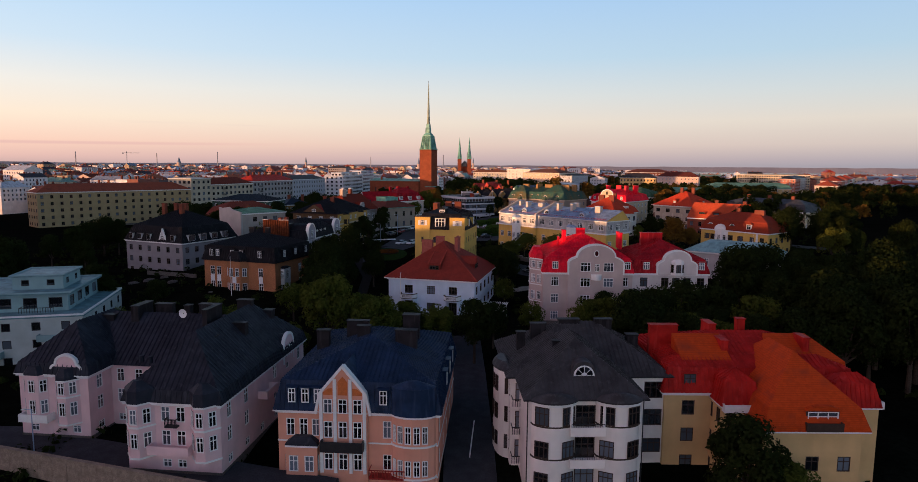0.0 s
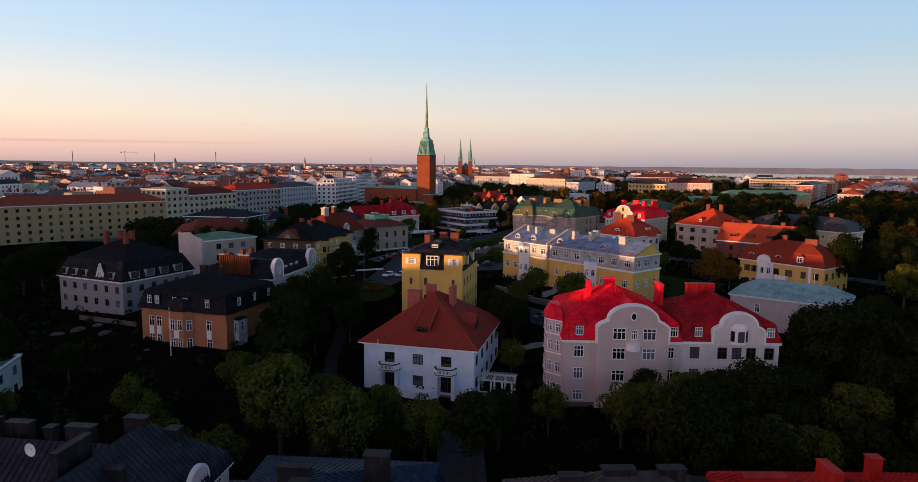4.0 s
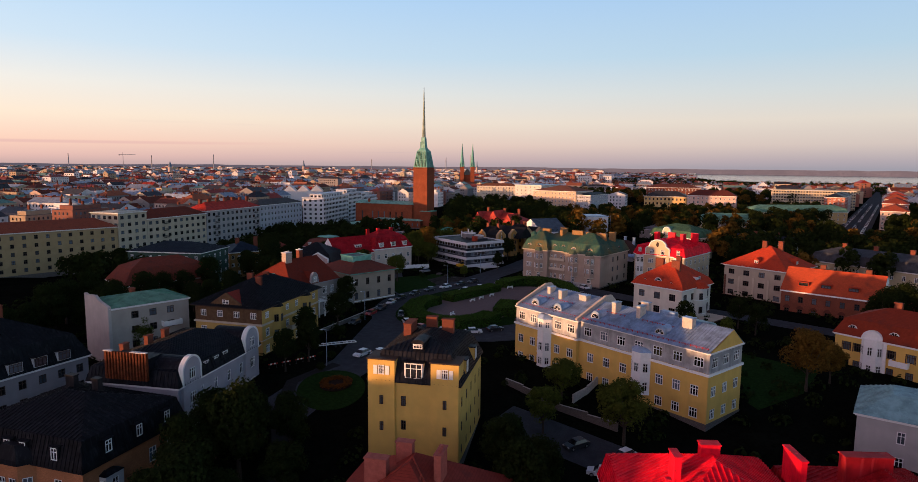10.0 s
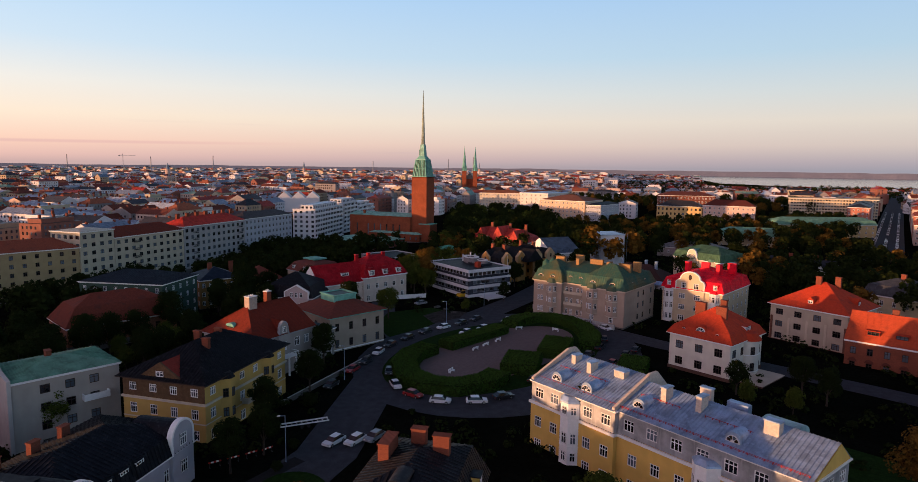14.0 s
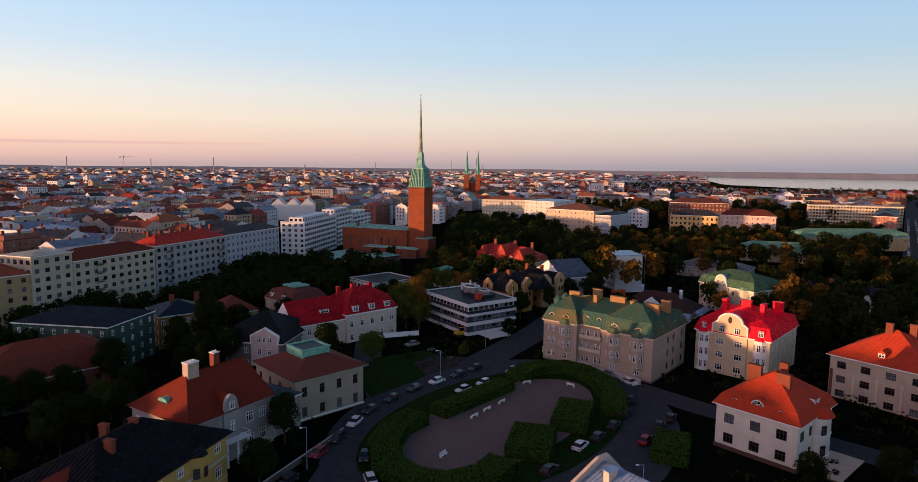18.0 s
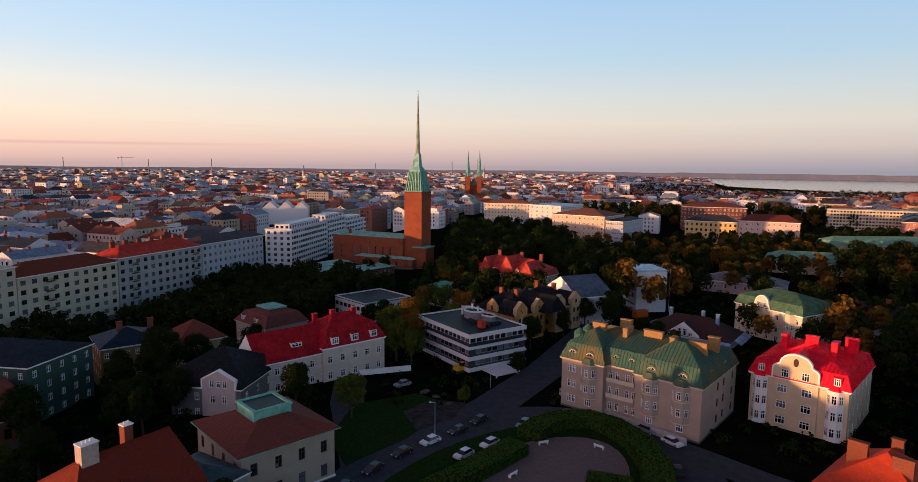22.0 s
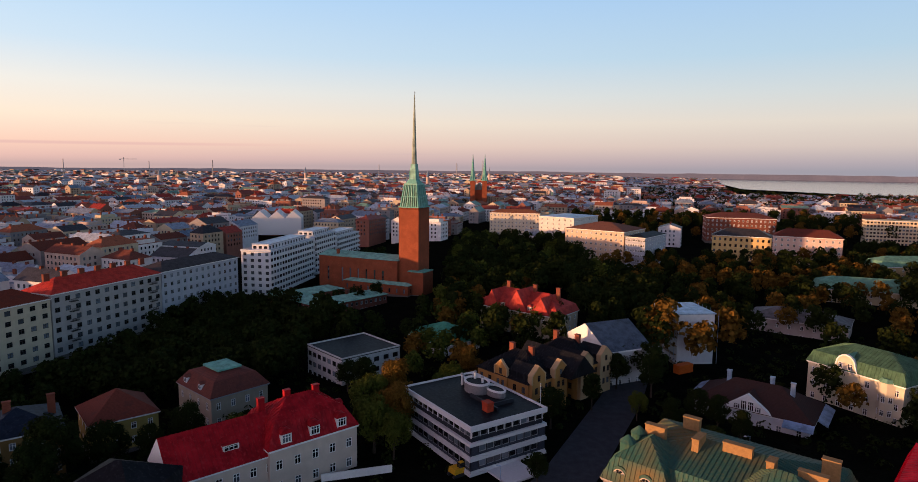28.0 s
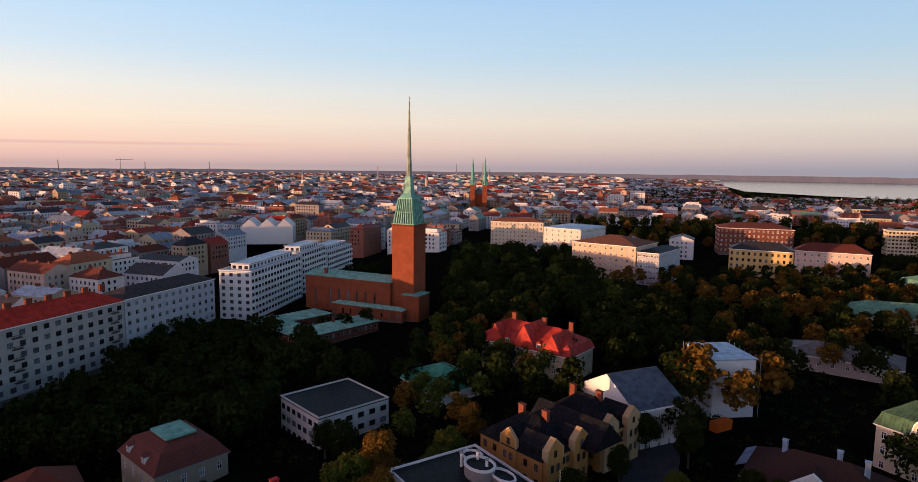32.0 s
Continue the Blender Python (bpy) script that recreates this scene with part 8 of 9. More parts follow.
def town(name, label, y0, y1, cell, spread, near, seed):
    r = random.Random(seed)
    s, wins = Shape(), Shape()
    y = y0
    while y < y1:
        x0 = -spread * y - 60
        x = x0
        while x < spread * y + 60:
            cx, cy = x + r.uniform(-0.16, 0.16) * cell, y + r.uniform(-0.16, 0.16) * cell
            w, d = cell * r.uniform(0.55, 0.95), cell * r.uniform(0.3, 0.55)
            if r.random() < 0.4:
                w, d = d, w
            kind = r.choice(("hip", "gable", "gable", "flat") if near else ("hip", "gable", "flat"))
            base = 8 + 6 * noise.noise((cx * 0.002, cy * 0.002, 4))
            h = r.uniform(10, 18) + (r.random() < 0.05) * r.uniform(4, 12)
            turn = (-18 if cx > 80 else 72) + r.choice((0, 0, 90)) + r.uniform(-4, 4)
            wall, top = r.choice(CITY_WALLS), r.choice(CITY_ROOFS)
            if cx > 0.22 * cy and cy > 1150:
                h *= 0.45
            if free_of(cx, cy, cell * 0.5):
                city_house(s, wins, cx, cy, w, d, turn, base, h, r.uniform(2.5, 5.5), wall, top, kind, near)
            x += cell
        y += cell * 0.82
    o = thing(name, label, "town", kind="stuff", shape=s)
    if wins.f:
        tagged(part("windows", wins, o), kind="stuff")
    return o


town("town_blocks", "close-packed town blocks with red, grey and dark roofs", 480, 1080, 34, 0.95, True, 3)
town("far_town", "distant town roofs catching the last light", 1085, 2000, 31, 0.9, True, 5)
town("farther_town", "hazy roofs towards the horizon", 2010, 4500, 42, 0.85, False, 9)


def shade_block(x, y, w, d, turn, h, z):
    s = Shape()
    s.box(0, 0, 0, w, d, h, CITY_WALLS[0])
    for f in hip_faces(-0.4, -0.4, w + 0.4, d + 0.4, h, 4):
        s.poly(f, CITY_ROOFS[0])
    thing("apartment_block", "plain unseen block added to shade the houses", "apartment block", x, y, z, turn, shape=s)


# added sunward blocks outside the view, sized to shade the lower houses
for i in range(5):
    shade_block(-150 - 6 * i, -110 + 44 * i, 18, 41, 8, 24.4 + 1.5 * (i % 2), 0)
for i in range(7):
    # the first is lower, letting the sun reach the silver-roofed house
    shade_block(-215 - 16 * i, 80 + 46 * i, 18, 43, 20, (19 if i == 0 else 24) + 2 * (i % 2), 3)
for i in range(9):
    shade_block(-400 + 6 * (i % 3), -150 + 62 * i, 16, 56, 4, 21 + 2 * (i % 2), 2)

far_marks = Shape()
for x, y, h, r in ((-830, 1860, 30, 7), (-560, 2300, 40, 5), (-120, 1900, 34, 5), (60, 2500, 45, 4)):
    far_marks.tube(x, y, 5, 28 + h * 0.5, r, r * 0.9, CITY_WALLS[2], 10)
    far_marks.tube(x, y, 28 + h * 0.5, 28 + h, r * 0.8, r * 0.15, CITY_ROOFS[5], 10)
for x, y, h in ((-70, 2900, 90), (40, 2800, 100), (-1000, 2600, 90), (-1300, 2700, 85), (-420, 3000, 80), (-1650, 2700, 90)):
    far_marks.tube(x, y, 5, h, 2.2, 1.6, GREYPAINT, 8)
thing("skyline_towers", "far towers, domes and smokestacks on the skyline", "skyline", kind="stuff", shape=far_marks)

# ---- trees, hedges, square ----
def leaf(s, p, n, size, r):
    """A small bent leaf spray."""
    t = Vector((r.uniform(-1, 1), r.uniform(-1, 1), r.uniform(-1, 1)))
    a = n.cross(t)
    if a.length < 1e-3:
        return
    a.normalize()
    b = n.cross(a).normalized()
    i = len(s.v)
    k = size * r.uniform(0.6, 1.25)
    s.v += [tuple(p - a * k * 0.5), tuple(p + b * k * 0.42 + n * k * 0.1), tuple(p + a * k * 0.5), tuple(p - b * k * 0.42 + n * k * 0.1)]
    s.f.append((i, i + 1, i + 2, i + 3))
    s.k.append(0)


def crown(seed, wide, tall, leaves, mat, size=0.55, lobes=26):
    r = random.Random(seed)
    s = Shape()
    s.slot(mat)
    balls = []
    for i in range(lobes):
        a, e = r.uniform(0, 2 * math.pi), r.uniform(-0.75, 1.0)
        q = math.sqrt(max(0, 1 - e * e)) * r.uniform(0.35, 0.78)
        balls.append((Vector((wide * q * math.cos(a), wide * q * math.sin(a), tall * (0.5 + 0.36 * e))), wide * r.uniform(0.18, 0.40)))
    balls.append((Vector((0, 0, tall * 0.5)), wide * 0.55))
    for i in range(leaves):
        c, rad = balls[r.randrange(len(balls))]
        n = Vector((r.gauss(0, 1), r.gauss(0, 1), r.gauss(0.25, 1))).normalized()
        p = c + n * rad * (r.uniform(0.55, 1.0) ** 0.5) * r.uniform(0.92, 1.22)
        p.z = max(p.z, 0.2)
        leaf(s, p, (n + Vector((r.uniform(-0.6, 0.6), r.uniform(-0.6, 0.6), r.uniform(-0.3, 0.7)))).normalized(), size, r)
    return s.data("crown"), balls


def trunk_mesh(seed, height, foot, balls, lift):
    r = random.Random(seed)
    s = Shape()
    s.tube(0, 0, -0.6, lift + 0.5, foot, foot * 0.7, BARK, 7)
    top = Vector((0, 0, lift + 0.3))
    for c, rad in balls[:9]:
        tip = c + Vector((0, 0, lift))
        d = tip - top
        a = d.normalized().orthogonal().normalized()
        b = d.normalized().cross(a)
        n = len(s.v)
        for p, q in ((top, foot * 0.45), (tip, foot * 0.1)):
            s.v += [tuple(p + a * q * math.cos(k * 2.094) + b * q * math.sin(k * 2.094)) for k in range(3)]
        s.f += [(n + k, n + (k + 1) % 3, n + 3 + (k + 1) % 3, n + 3 + k) for k in range(3)]
        s.k += [0] * 3
    return s.data("trunk")


KINDS = {}
for key, seed, wide, tall, leaves, mat, lift, foot, size in (
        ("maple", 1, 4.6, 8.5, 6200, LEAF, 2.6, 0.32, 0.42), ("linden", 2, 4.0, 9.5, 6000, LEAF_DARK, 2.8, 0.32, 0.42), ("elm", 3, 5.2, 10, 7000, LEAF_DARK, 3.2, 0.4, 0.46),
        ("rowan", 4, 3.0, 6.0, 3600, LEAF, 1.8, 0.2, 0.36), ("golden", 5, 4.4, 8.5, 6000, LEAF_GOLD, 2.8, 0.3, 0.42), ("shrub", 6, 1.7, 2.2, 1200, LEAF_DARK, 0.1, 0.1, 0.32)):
    me, balls = crown(seed, wide, tall, leaves, mat, size)
    KINDS[key] = me, trunk_mesh(seed, tall, foot, balls, lift), lift
TREE_WORDS = {"maple": "broad green maple in full leaf", "linden": "dark green linden in full leaf", "elm": "tall spreading dark elm", "rowan": "young light-green rowan tree in leaf", "golden": "tree with golden evening light in its leaf colour", "shrub": "low dark garden shrub"}
tree_rng = random.Random(11)


THIN = {}
for key, seed, wide, tall, mat, lift in (("maple", 31, 4.6, 8.5, LEAF, 2.6), ("linden", 32, 4.0, 9.5, LEAF_DARK, 2.8), ("elm", 33, 5.2, 10, LEAF_DARK, 3.2), ("rowan", 34, 3.0, 6.0, LEAF, 1.8), ("golden", 35, 4.4, 8.5, LEAF_GOLD, 2.8)):
    me, balls = crown(seed, wide, tall, 520, mat, 1.15)
    THIN[key] = np.array([v.co for v in me.vertices]) + (0, 0, lift), mat
    bpy.data.meshes.remove(me)
WOODS = {}
NEAR_TREES = [300]


def far_tree(key, x, y, scale):
    """A tree of the woods that the camera never nears, kept for one joined mesh."""
    pts, mat = THIN[key]
    k, a = scale * tree_rng.uniform(0.9, 1.15), tree_rng.uniform(0, 6.28)
    c, s = math.cos(a), math.sin(a)
    q = np.stack([pts[:, 0] * c - pts[:, 1] * s, pts[:, 0] * s + pts[:, 1] * c, pts[:, 2]], 1) * k + (x, y, level(x, y))
    WOODS.setdefault(mat, []).append(q)


def tree(key, x, y, scale=1.0, z=None):
    if abs((x - 272) * 850 - (y - 510) * 593) / 1036 < 19 and x > 222:
        return None
    if key in THIN and (y > 395 or (y > 300 and abs(x) > 90) or NEAR_TREES[0] <= 0):
        return far_tree(key, x, y, scale)
    NEAR_TREES[0] -= 1
    crown_me, trunk_me, lift = KINDS[key]
    o = thing("tree" if key != "shrub" else "shrub", TREE_WORDS[key], "tree" if key != "shrub" else "shrub", x, y, level(x, y) if z is None else z, tree_rng.uniform(0, 360), "trees of the quarter")
    k = scale * tree_rng.uniform(0.9, 1.12)
    o.scale = (k, k, k * tree_rng.uniform(0.92, 1.1))
    part("trunk", trunk_me, o)
    part("crown", crown_me, o, pose(0, 0, lift))
    return o


def grove(x0, y0, x1, y1, n, keys, scale=1.0, apart=4.5):
    """Trees scattered over a rectangle."""
    spots = []
    for _ in range(n * 12):
        x, y = tree_rng.uniform(x0, x1), tree_rng.uniform(y0, y1)
        if all((x - a) ** 2 + (y - b) ** 2 > apart ** 2 for a, b in spots):
            spots.append((x, y))
            tree(tree_rng.choice(keys), x, y, scale)
        if len(spots) >= n:
            break


# gardens behind the front row
for key, x, y, k in (("maple", -24, 119, 1.3), ("maple", -14, 115, 1.15), ("linden", -8, 116, 0.8), ("maple", -3, 118, 1.05), ("linden", 4, 115, 0.95), ("elm", -27, 132, 0.9), ("linden", -28, 158, 0.8), ("elm", -33, 160, 1.0), ("linden", -22, 165, 0.9), ("rowan", -44, 122, 1.0), ("rowan", -50, 128, 1.0), ("maple", -38, 114, 0.8), ("linden", 11, 160, 0.9), ("linden", 10, 172, 0.9), ("maple", 17, 184, 0.8), ("maple", 30, 181, 0.95), ("maple", 22, 196, 0.75), ("golden", 71, 201, 1.0), ("golden", 78, 205, 0.8), ("rowan", 12, 148, 0.9), ("rowan", 16, 126, 1.0), ("maple", -30, 112, 0.9), ("maple", -19, 124, 1.0), ("maple", -10, 124, 0.8), ("linden", 8, 122, 0.8), ("linden", -30, 144, 0.7), ("elm", -30, 170, 1.1), ("elm", -36, 166, 0.9), ("linden", -37, 157, 0.8), ("elm", -24, 176, 0.8), ("linden", -34, 182, 0.7), ("elm", 14, 166, 0.8), ("rowan", 34, 124, 1.0), ("rowan", 42, 122, 1.1), ("rowan", 50, 124, 1.0), ("linden", 33.8, 67.2, 1.3), ("maple", 37.6, 66.5, 0.8), ("linden", -35, 150, 0.7), ("elm", -31, 153, 0.9), ("elm", -36, 176, 0.9), ("maple", -36, 136, 0.75), ("linden", -30, 178, 0.8), ("linden", 9.5, 170.5, 0.95), ("maple", 31, 213, 0.95), ("elm", 24.5, 215, 0.85), ("linden", -88, 150, 0.8), ("linden", -80, 140, 0.8)):
    tree(key, x, y, k)
grove(30, 104, 62, 124, 14, ["linden", "elm", "maple"], 1.05)
grove(62, 100, 114, 142, 34, ["elm", "linden", "elm"], 1.15, 5.5)
grove(88, 140, 120, 170, 12, ["elm", "linden"], 0.9)
grove(26, 121, 58, 130, 9, ["maple", "linden", "maple"], 0.95, 5)
grove(-90, 120, -66, 145, 8, ["linden", "rowan"], 0.7)
grove(-130, 150, -105, 230, 14, ["elm", "linden"], 1.0)
grove(108, 180, 140, 240, 14, ["elm", "linden", "maple"], 1.0)
grove(60, 228, 84, 252, 7, ["shrub", "rowan", "linden"], 0.7)
grove(-36, 205, -26, 225, 5, ["linden", "shrub"], 0.7)
grove(-120, 236, -92, 285, 14, ["elm", "linden"], 1.0)
grove(-90, 250, -66, 300, 12, ["elm", "linden", "rowan"], 0.8)
grove(-80, 300, -56, 312, 4, ["linden", "elm"], 0.8)
grove(-14, 345, -10, 362, 3, ["maple"], 0.9)
for key, x, y, k in (("maple", -21, 310, 1.0), ("maple", -16, 352, 1.15), ("golden", -12, 358, 1.0), ("linden", 18, 338, 0.55), ("elm", -30, 392, 0.8), ("maple", -12, 398, 0.9), ("maple", -6, 410, 0.9), ("rowan", 4, 318, 0.7), ("rowan", 44, 340, 0.8), ("maple", -2, 372, 0.9), ("maple", 0, 384, 0.9), ("golden", 4, 394, 0.9), ("linden", 24, 366, 0.8), ("linden", 36, 378, 0.8), ("linden", 46, 394, 0.9), ("elm", 50, 402, 0.9), ("golden", 66, 417, 1.75), ("golden", 76, 411, 1.4), ("golden", 87, 421, 1.6), ("elm", 60, 415, 1.3), ("elm", 62, 424, 1.0), ("linden", -31, 262, 0.9), ("linden", -30, 244, 0.8), ("shrub", -28, 236, 1.2), ("linden", -34, 226, 0.9), ("maple", -72, 224, 0.9), ("maple", -46, 352, 0.8), ("linden", -34, 312, 1.0), ("linden", -68, 304, 0.9), ("maple", -4, 421, 0.9), ("golden", 1, 404, 0.9), ("linden", 3, 429, 1.0), ("linden", -14, 457, 1.0), ("elm", -31, 441, 1.0), ("elm", -38, 435, 1.0), ("maple", 30, 447, 1.0), ("linden", 37, 450, 1.0), ("golden", -13, 414, 0.9), ("elm", -52, 440, 1.1), ("elm", -46, 450, 1.1), ("linden", 56, 402, 1.0), ("elm", -74, 328, 1.0), ("elm", -80, 322, 0.9), ("elm", -86, 298, 1.0)):
    tree(key, x, y, k)
for key, x, y, k in (("maple", 12, 442, 1.0), ("golden", 22, 440, 0.9), ("maple", 38, 452, 0.8), ("maple", 4, 440, 1.1), ("linden", 32, 416, 1.2), ("elm", 22, 420, 1.2), ("linden", 12, 424, 1.1), ("elm", 54, 388, 0.9), ("linden", 57, 396, 1.0), ("maple", 46, 372, 0.6), ("linden", 52, 364, 0.7), ("linden", -24, 386, 1.0), ("golden", -14, 372, 1.3), ("maple", -18, 362, 1.2), ("elm", -58, 354, 0.9), ("linden", -62, 346, 0.8), ("linden", -84, 330, 1.0), ("elm", -76, 336, 1.1), ("elm", -70, 344, 0.9)):
    tree(key, x, y, k)
grove(-75, 395, -48, 470, 34, ["elm", "linden"], 1.05)
grove(-122, 392, -74, 505, 90, ["elm", "linden"], 1.1, 4.8)
grove(-150, 300, -112, 392, 40, ["elm", "linden"], 1.0, 6)
grove(-20, 420, 8, 450, 9, ["maple", "linden"], 0.8)
grove(-12, 445, 34, 520, 40, ["maple", "linden", "golden"], 0.95)
grove(-8, 500, 72, 700, 150, ["elm", "linden", "linden", "maple"], 1.15, 5.0)
grove(46, 446, 84, 560, 60, ["elm", "linden"], 1.0, 5)
grove(84, 440, 250, 625, 210, ["golden", "golden", "linden", "elm", "linden"], 1.0, 4.5)
grove(240, 520, 460, 680, 190, ["linden", "elm", "golden", "elm"], 1.0, 6)
grove(200, 400, 330, 540, 110, ["linden", "elm", "golden", "elm"], 1.0, 6)
grove(90, 330, 130, 384, 12, ["linden", "golden", "elm"], 0.9)
grove(118, 300, 215, 420, 80, ["linden", "golden", "elm", "elm"], 1.0, 6)
grove(50, 336, 66, 372, 7, ["linden", "shrub"], 0.8)
grove(120, 760, 420, 980, 170, ["linden", "golden", "elm"], 1.2, 9)
grove(-70, 500, -40, 512, 3, ["elm"], 0.8)
grove(-75, 560, -50, 640, 12, ["elm"], 1.0)
for x, y, k in ((124, 374, 1.15), (131, 384, 1.25), (119, 364, 1.0), (137, 378, 1.1)):
    tree("golden", x, y, k)


for mat, lots in WOODS.items():
    q = np.concatenate(lots)
    me = bpy.data.meshes.new("park_trees")
    me.from_pydata(q.tolist(), [], np.arange(len(q)).reshape(-1, 4).tolist())
    me.materials.append(mat)
    tagged(new("park_trees", me), "park trees with golden evening light in their colour" if mat is LEAF_GOLD else "dense dark trees of the park", "trees", kind="stuff")


def far_woods(name, label, spots, mat, seed):
    r = random.Random(seed)
    s = Shape()
    s.slot(mat)
    for x0, y0, x1, y1, n in spots:
        for _ in range(n):
            x, y = r.uniform(x0, x1), r.uniform(y0, y1)
            c = Vector((x, y, 14 + r.uniform(0, 5)))
            for _ in range(26):
                q = Vector((r.gauss(0, 1), r.gauss(0, 1), r.gauss(0.3, 1))).normalized()
                leaf(s, c + q * r.uniform(3, 6), q, 3.2, r)
    thing(name, label, "trees", kind="stuff", shape=s)


far_woods("far_trees", "dark tree tops among the distant roofs", [(-400, 1100, 500, 1500, 160), (100, 1500, 760, 2200, 400), (-1500, 1500, -200, 2600, 260), (300, 1000, 900, 1500, 260), (-1800, 2600, 1000, 4200, 700), (760, 1450, 1500, 1700, 260), (1500, 1750, 2400, 1960, 160), (1800, 4600, 4300, 4780, 400)], LEAF_DARK, 21)

# the square with its clipped hedges, benches and lawns
patch("square_gravel", "reddish gravel square inside the hedges", oval(13, 276, 15, 31, -37), GRAVEL, 0.12, "square")
patch("lawn", "grass verge under the hedges", oval(13, 276, 23, 38, -37), LAWN, 0.09, "lawn")


def hedge(label, line, width, high):
    """A clipped hedge along a line: a solid body darkened as inner shade, with sprays on its faces."""
    r = random.Random(len(line) * 7 + int(line[0][0] * 10))
    s = Shape()
    s.slot(HEDGE)
    rows = []
    for i, (x, y) in enumerate(line):
        (ax, ay), (bx, by) = line[max(0, i - 1)], line[min(len(line) - 1, i + 1)]
        l = math.hypot(bx - ax, by - ay)
        nx, ny = -(by - ay) / l * width / 2, (bx - ax) / l * width / 2
        z = level(x, y)
        rows.append([Vector((x - nx, y - ny, z)), Vector((x - nx, y - ny, z + high)), Vector((x + nx, y + ny, z + high)), Vector((x + nx, y + ny, z))])
    core = Shape()
    core.slot(HEDGE)
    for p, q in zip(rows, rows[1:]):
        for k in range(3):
            # plain core faces in the dark leaf colour paint the shade between sprays
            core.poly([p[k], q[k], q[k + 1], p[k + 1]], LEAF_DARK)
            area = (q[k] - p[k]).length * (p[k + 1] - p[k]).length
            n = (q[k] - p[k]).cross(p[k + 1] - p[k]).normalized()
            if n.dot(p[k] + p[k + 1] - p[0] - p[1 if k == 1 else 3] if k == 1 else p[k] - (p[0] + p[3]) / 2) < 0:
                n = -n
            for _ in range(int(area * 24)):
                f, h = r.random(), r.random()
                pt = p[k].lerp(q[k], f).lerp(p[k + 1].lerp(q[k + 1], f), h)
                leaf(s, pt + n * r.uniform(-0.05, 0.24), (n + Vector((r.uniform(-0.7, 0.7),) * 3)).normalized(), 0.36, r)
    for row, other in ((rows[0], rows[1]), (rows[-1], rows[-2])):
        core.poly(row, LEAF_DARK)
        n = (row[0] - other[0]).normalized()
        for _ in range(int(width * high * 24)):
            pt = row[0].lerp(row[3], r.random()) + (row[1] - row[0]) * r.random()
            leaf(s, pt + n * r.uniform(-0.05, 0.24), (n + Vector((r.uniform(-0.7, 0.7),) * 3)).normalized(), 0.36, r)
    o = thing("hedge", label, "hedge", shape=core)
    part("leaves", s, o)


hedge("thick curved clipped hedge along the square", [(-5.6, 274), (-9.7, 268.4), (-11.2, 259.8), (-9.2, 251.5), (-4.6, 246.5), (1.9, 245), (8.4, 248.3), (11.5, 253.5)], 6.0, 2.3)
hedge("straight clipped hedge behind the benches", [(-1.5, 277), (5.1, 284.4), (14.7, 295.3)], 5.0, 2.2)
hedge("curved clipped hedge at the far end of the square", [(17.5, 300.5), (20.5, 305.5), (25.2, 309), (31, 309.5), (35.5, 306), (39, 298.3), (39.6, 288), (37.4, 278.5)], 5.5, 2.2)
hedge("square clipped hedge block by the gravel", [(16.2, 256.8), (19, 268)], 8.5, 2.6)
hedge("square clipped hedge block by the gravel", [(26.0, 269.5), (29.8, 282)], 7.5, 2.6)
hedge("clipped hedge block across the street", [(42.5, 256), (46.5, 266)], 6.5, 2.4)
patch("lawn", "round lawn with a flower bed", oval(-22.5, 200, 6.6, 9, 10), LAWN, 0.10, "lawn")
patch("flower_bed", "round bed of dark red flowers", oval(-22, 202, 3.2, 3.6, 0), plain("bed_soil", (0.03, 0.016, 0.01), 0.95, vary=0.5, scale=3), 0.2, "flower bed")
flowers, fr = Shape(), random.Random(3)
FLOWER = leafy("orange_flowers", (0.16, 0.05, 0.012), (0.10, 0.06, 0.012))
flowers.slot(FLOWER)
for _ in range(1100):
    fa, fd = fr.uniform(0, 6.28), fr.uniform(0.3, 1.0) ** 0.6
    leaf(flowers, Vector((-22 + 3.2 * fd * math.cos(fa), 202 + 3.5 * fd * math.sin(fa), level(-22, 202) + fr.uniform(0.2, 0.7))), Vector((fr.uniform(-0.7, 0.7), fr.uniform(-0.7, 0.7), 1)).normalized(), 0.4, fr)
thing("flowers", "orange and red flowers in the round bed", "flowers", kind="stuff", shape=flowers)
patch("lawn", "lawn with young trees beside the square", [(-18, 288), (-8, 300), (2, 318), (-8, 326), (-22, 318), (-24, 300)], LAWN, 0.11, "lawn")
patch("rockery", "pale dry rockery garden", [(-6, 304), (2, 312), (4, 320), (-4, 322), (-10, 314)], plain("dry_rock", (0.050, 0.046, 0.042), 0.95, vary=0.5, scale=0.8, spec=0.02), 0.16, "garden")
patch("lawn", "green garden lawn behind the yellow house", [(58, 193), (70, 200), (80, 212), (66, 226), (52, 214)], LAWN, 0.10, "lawn")


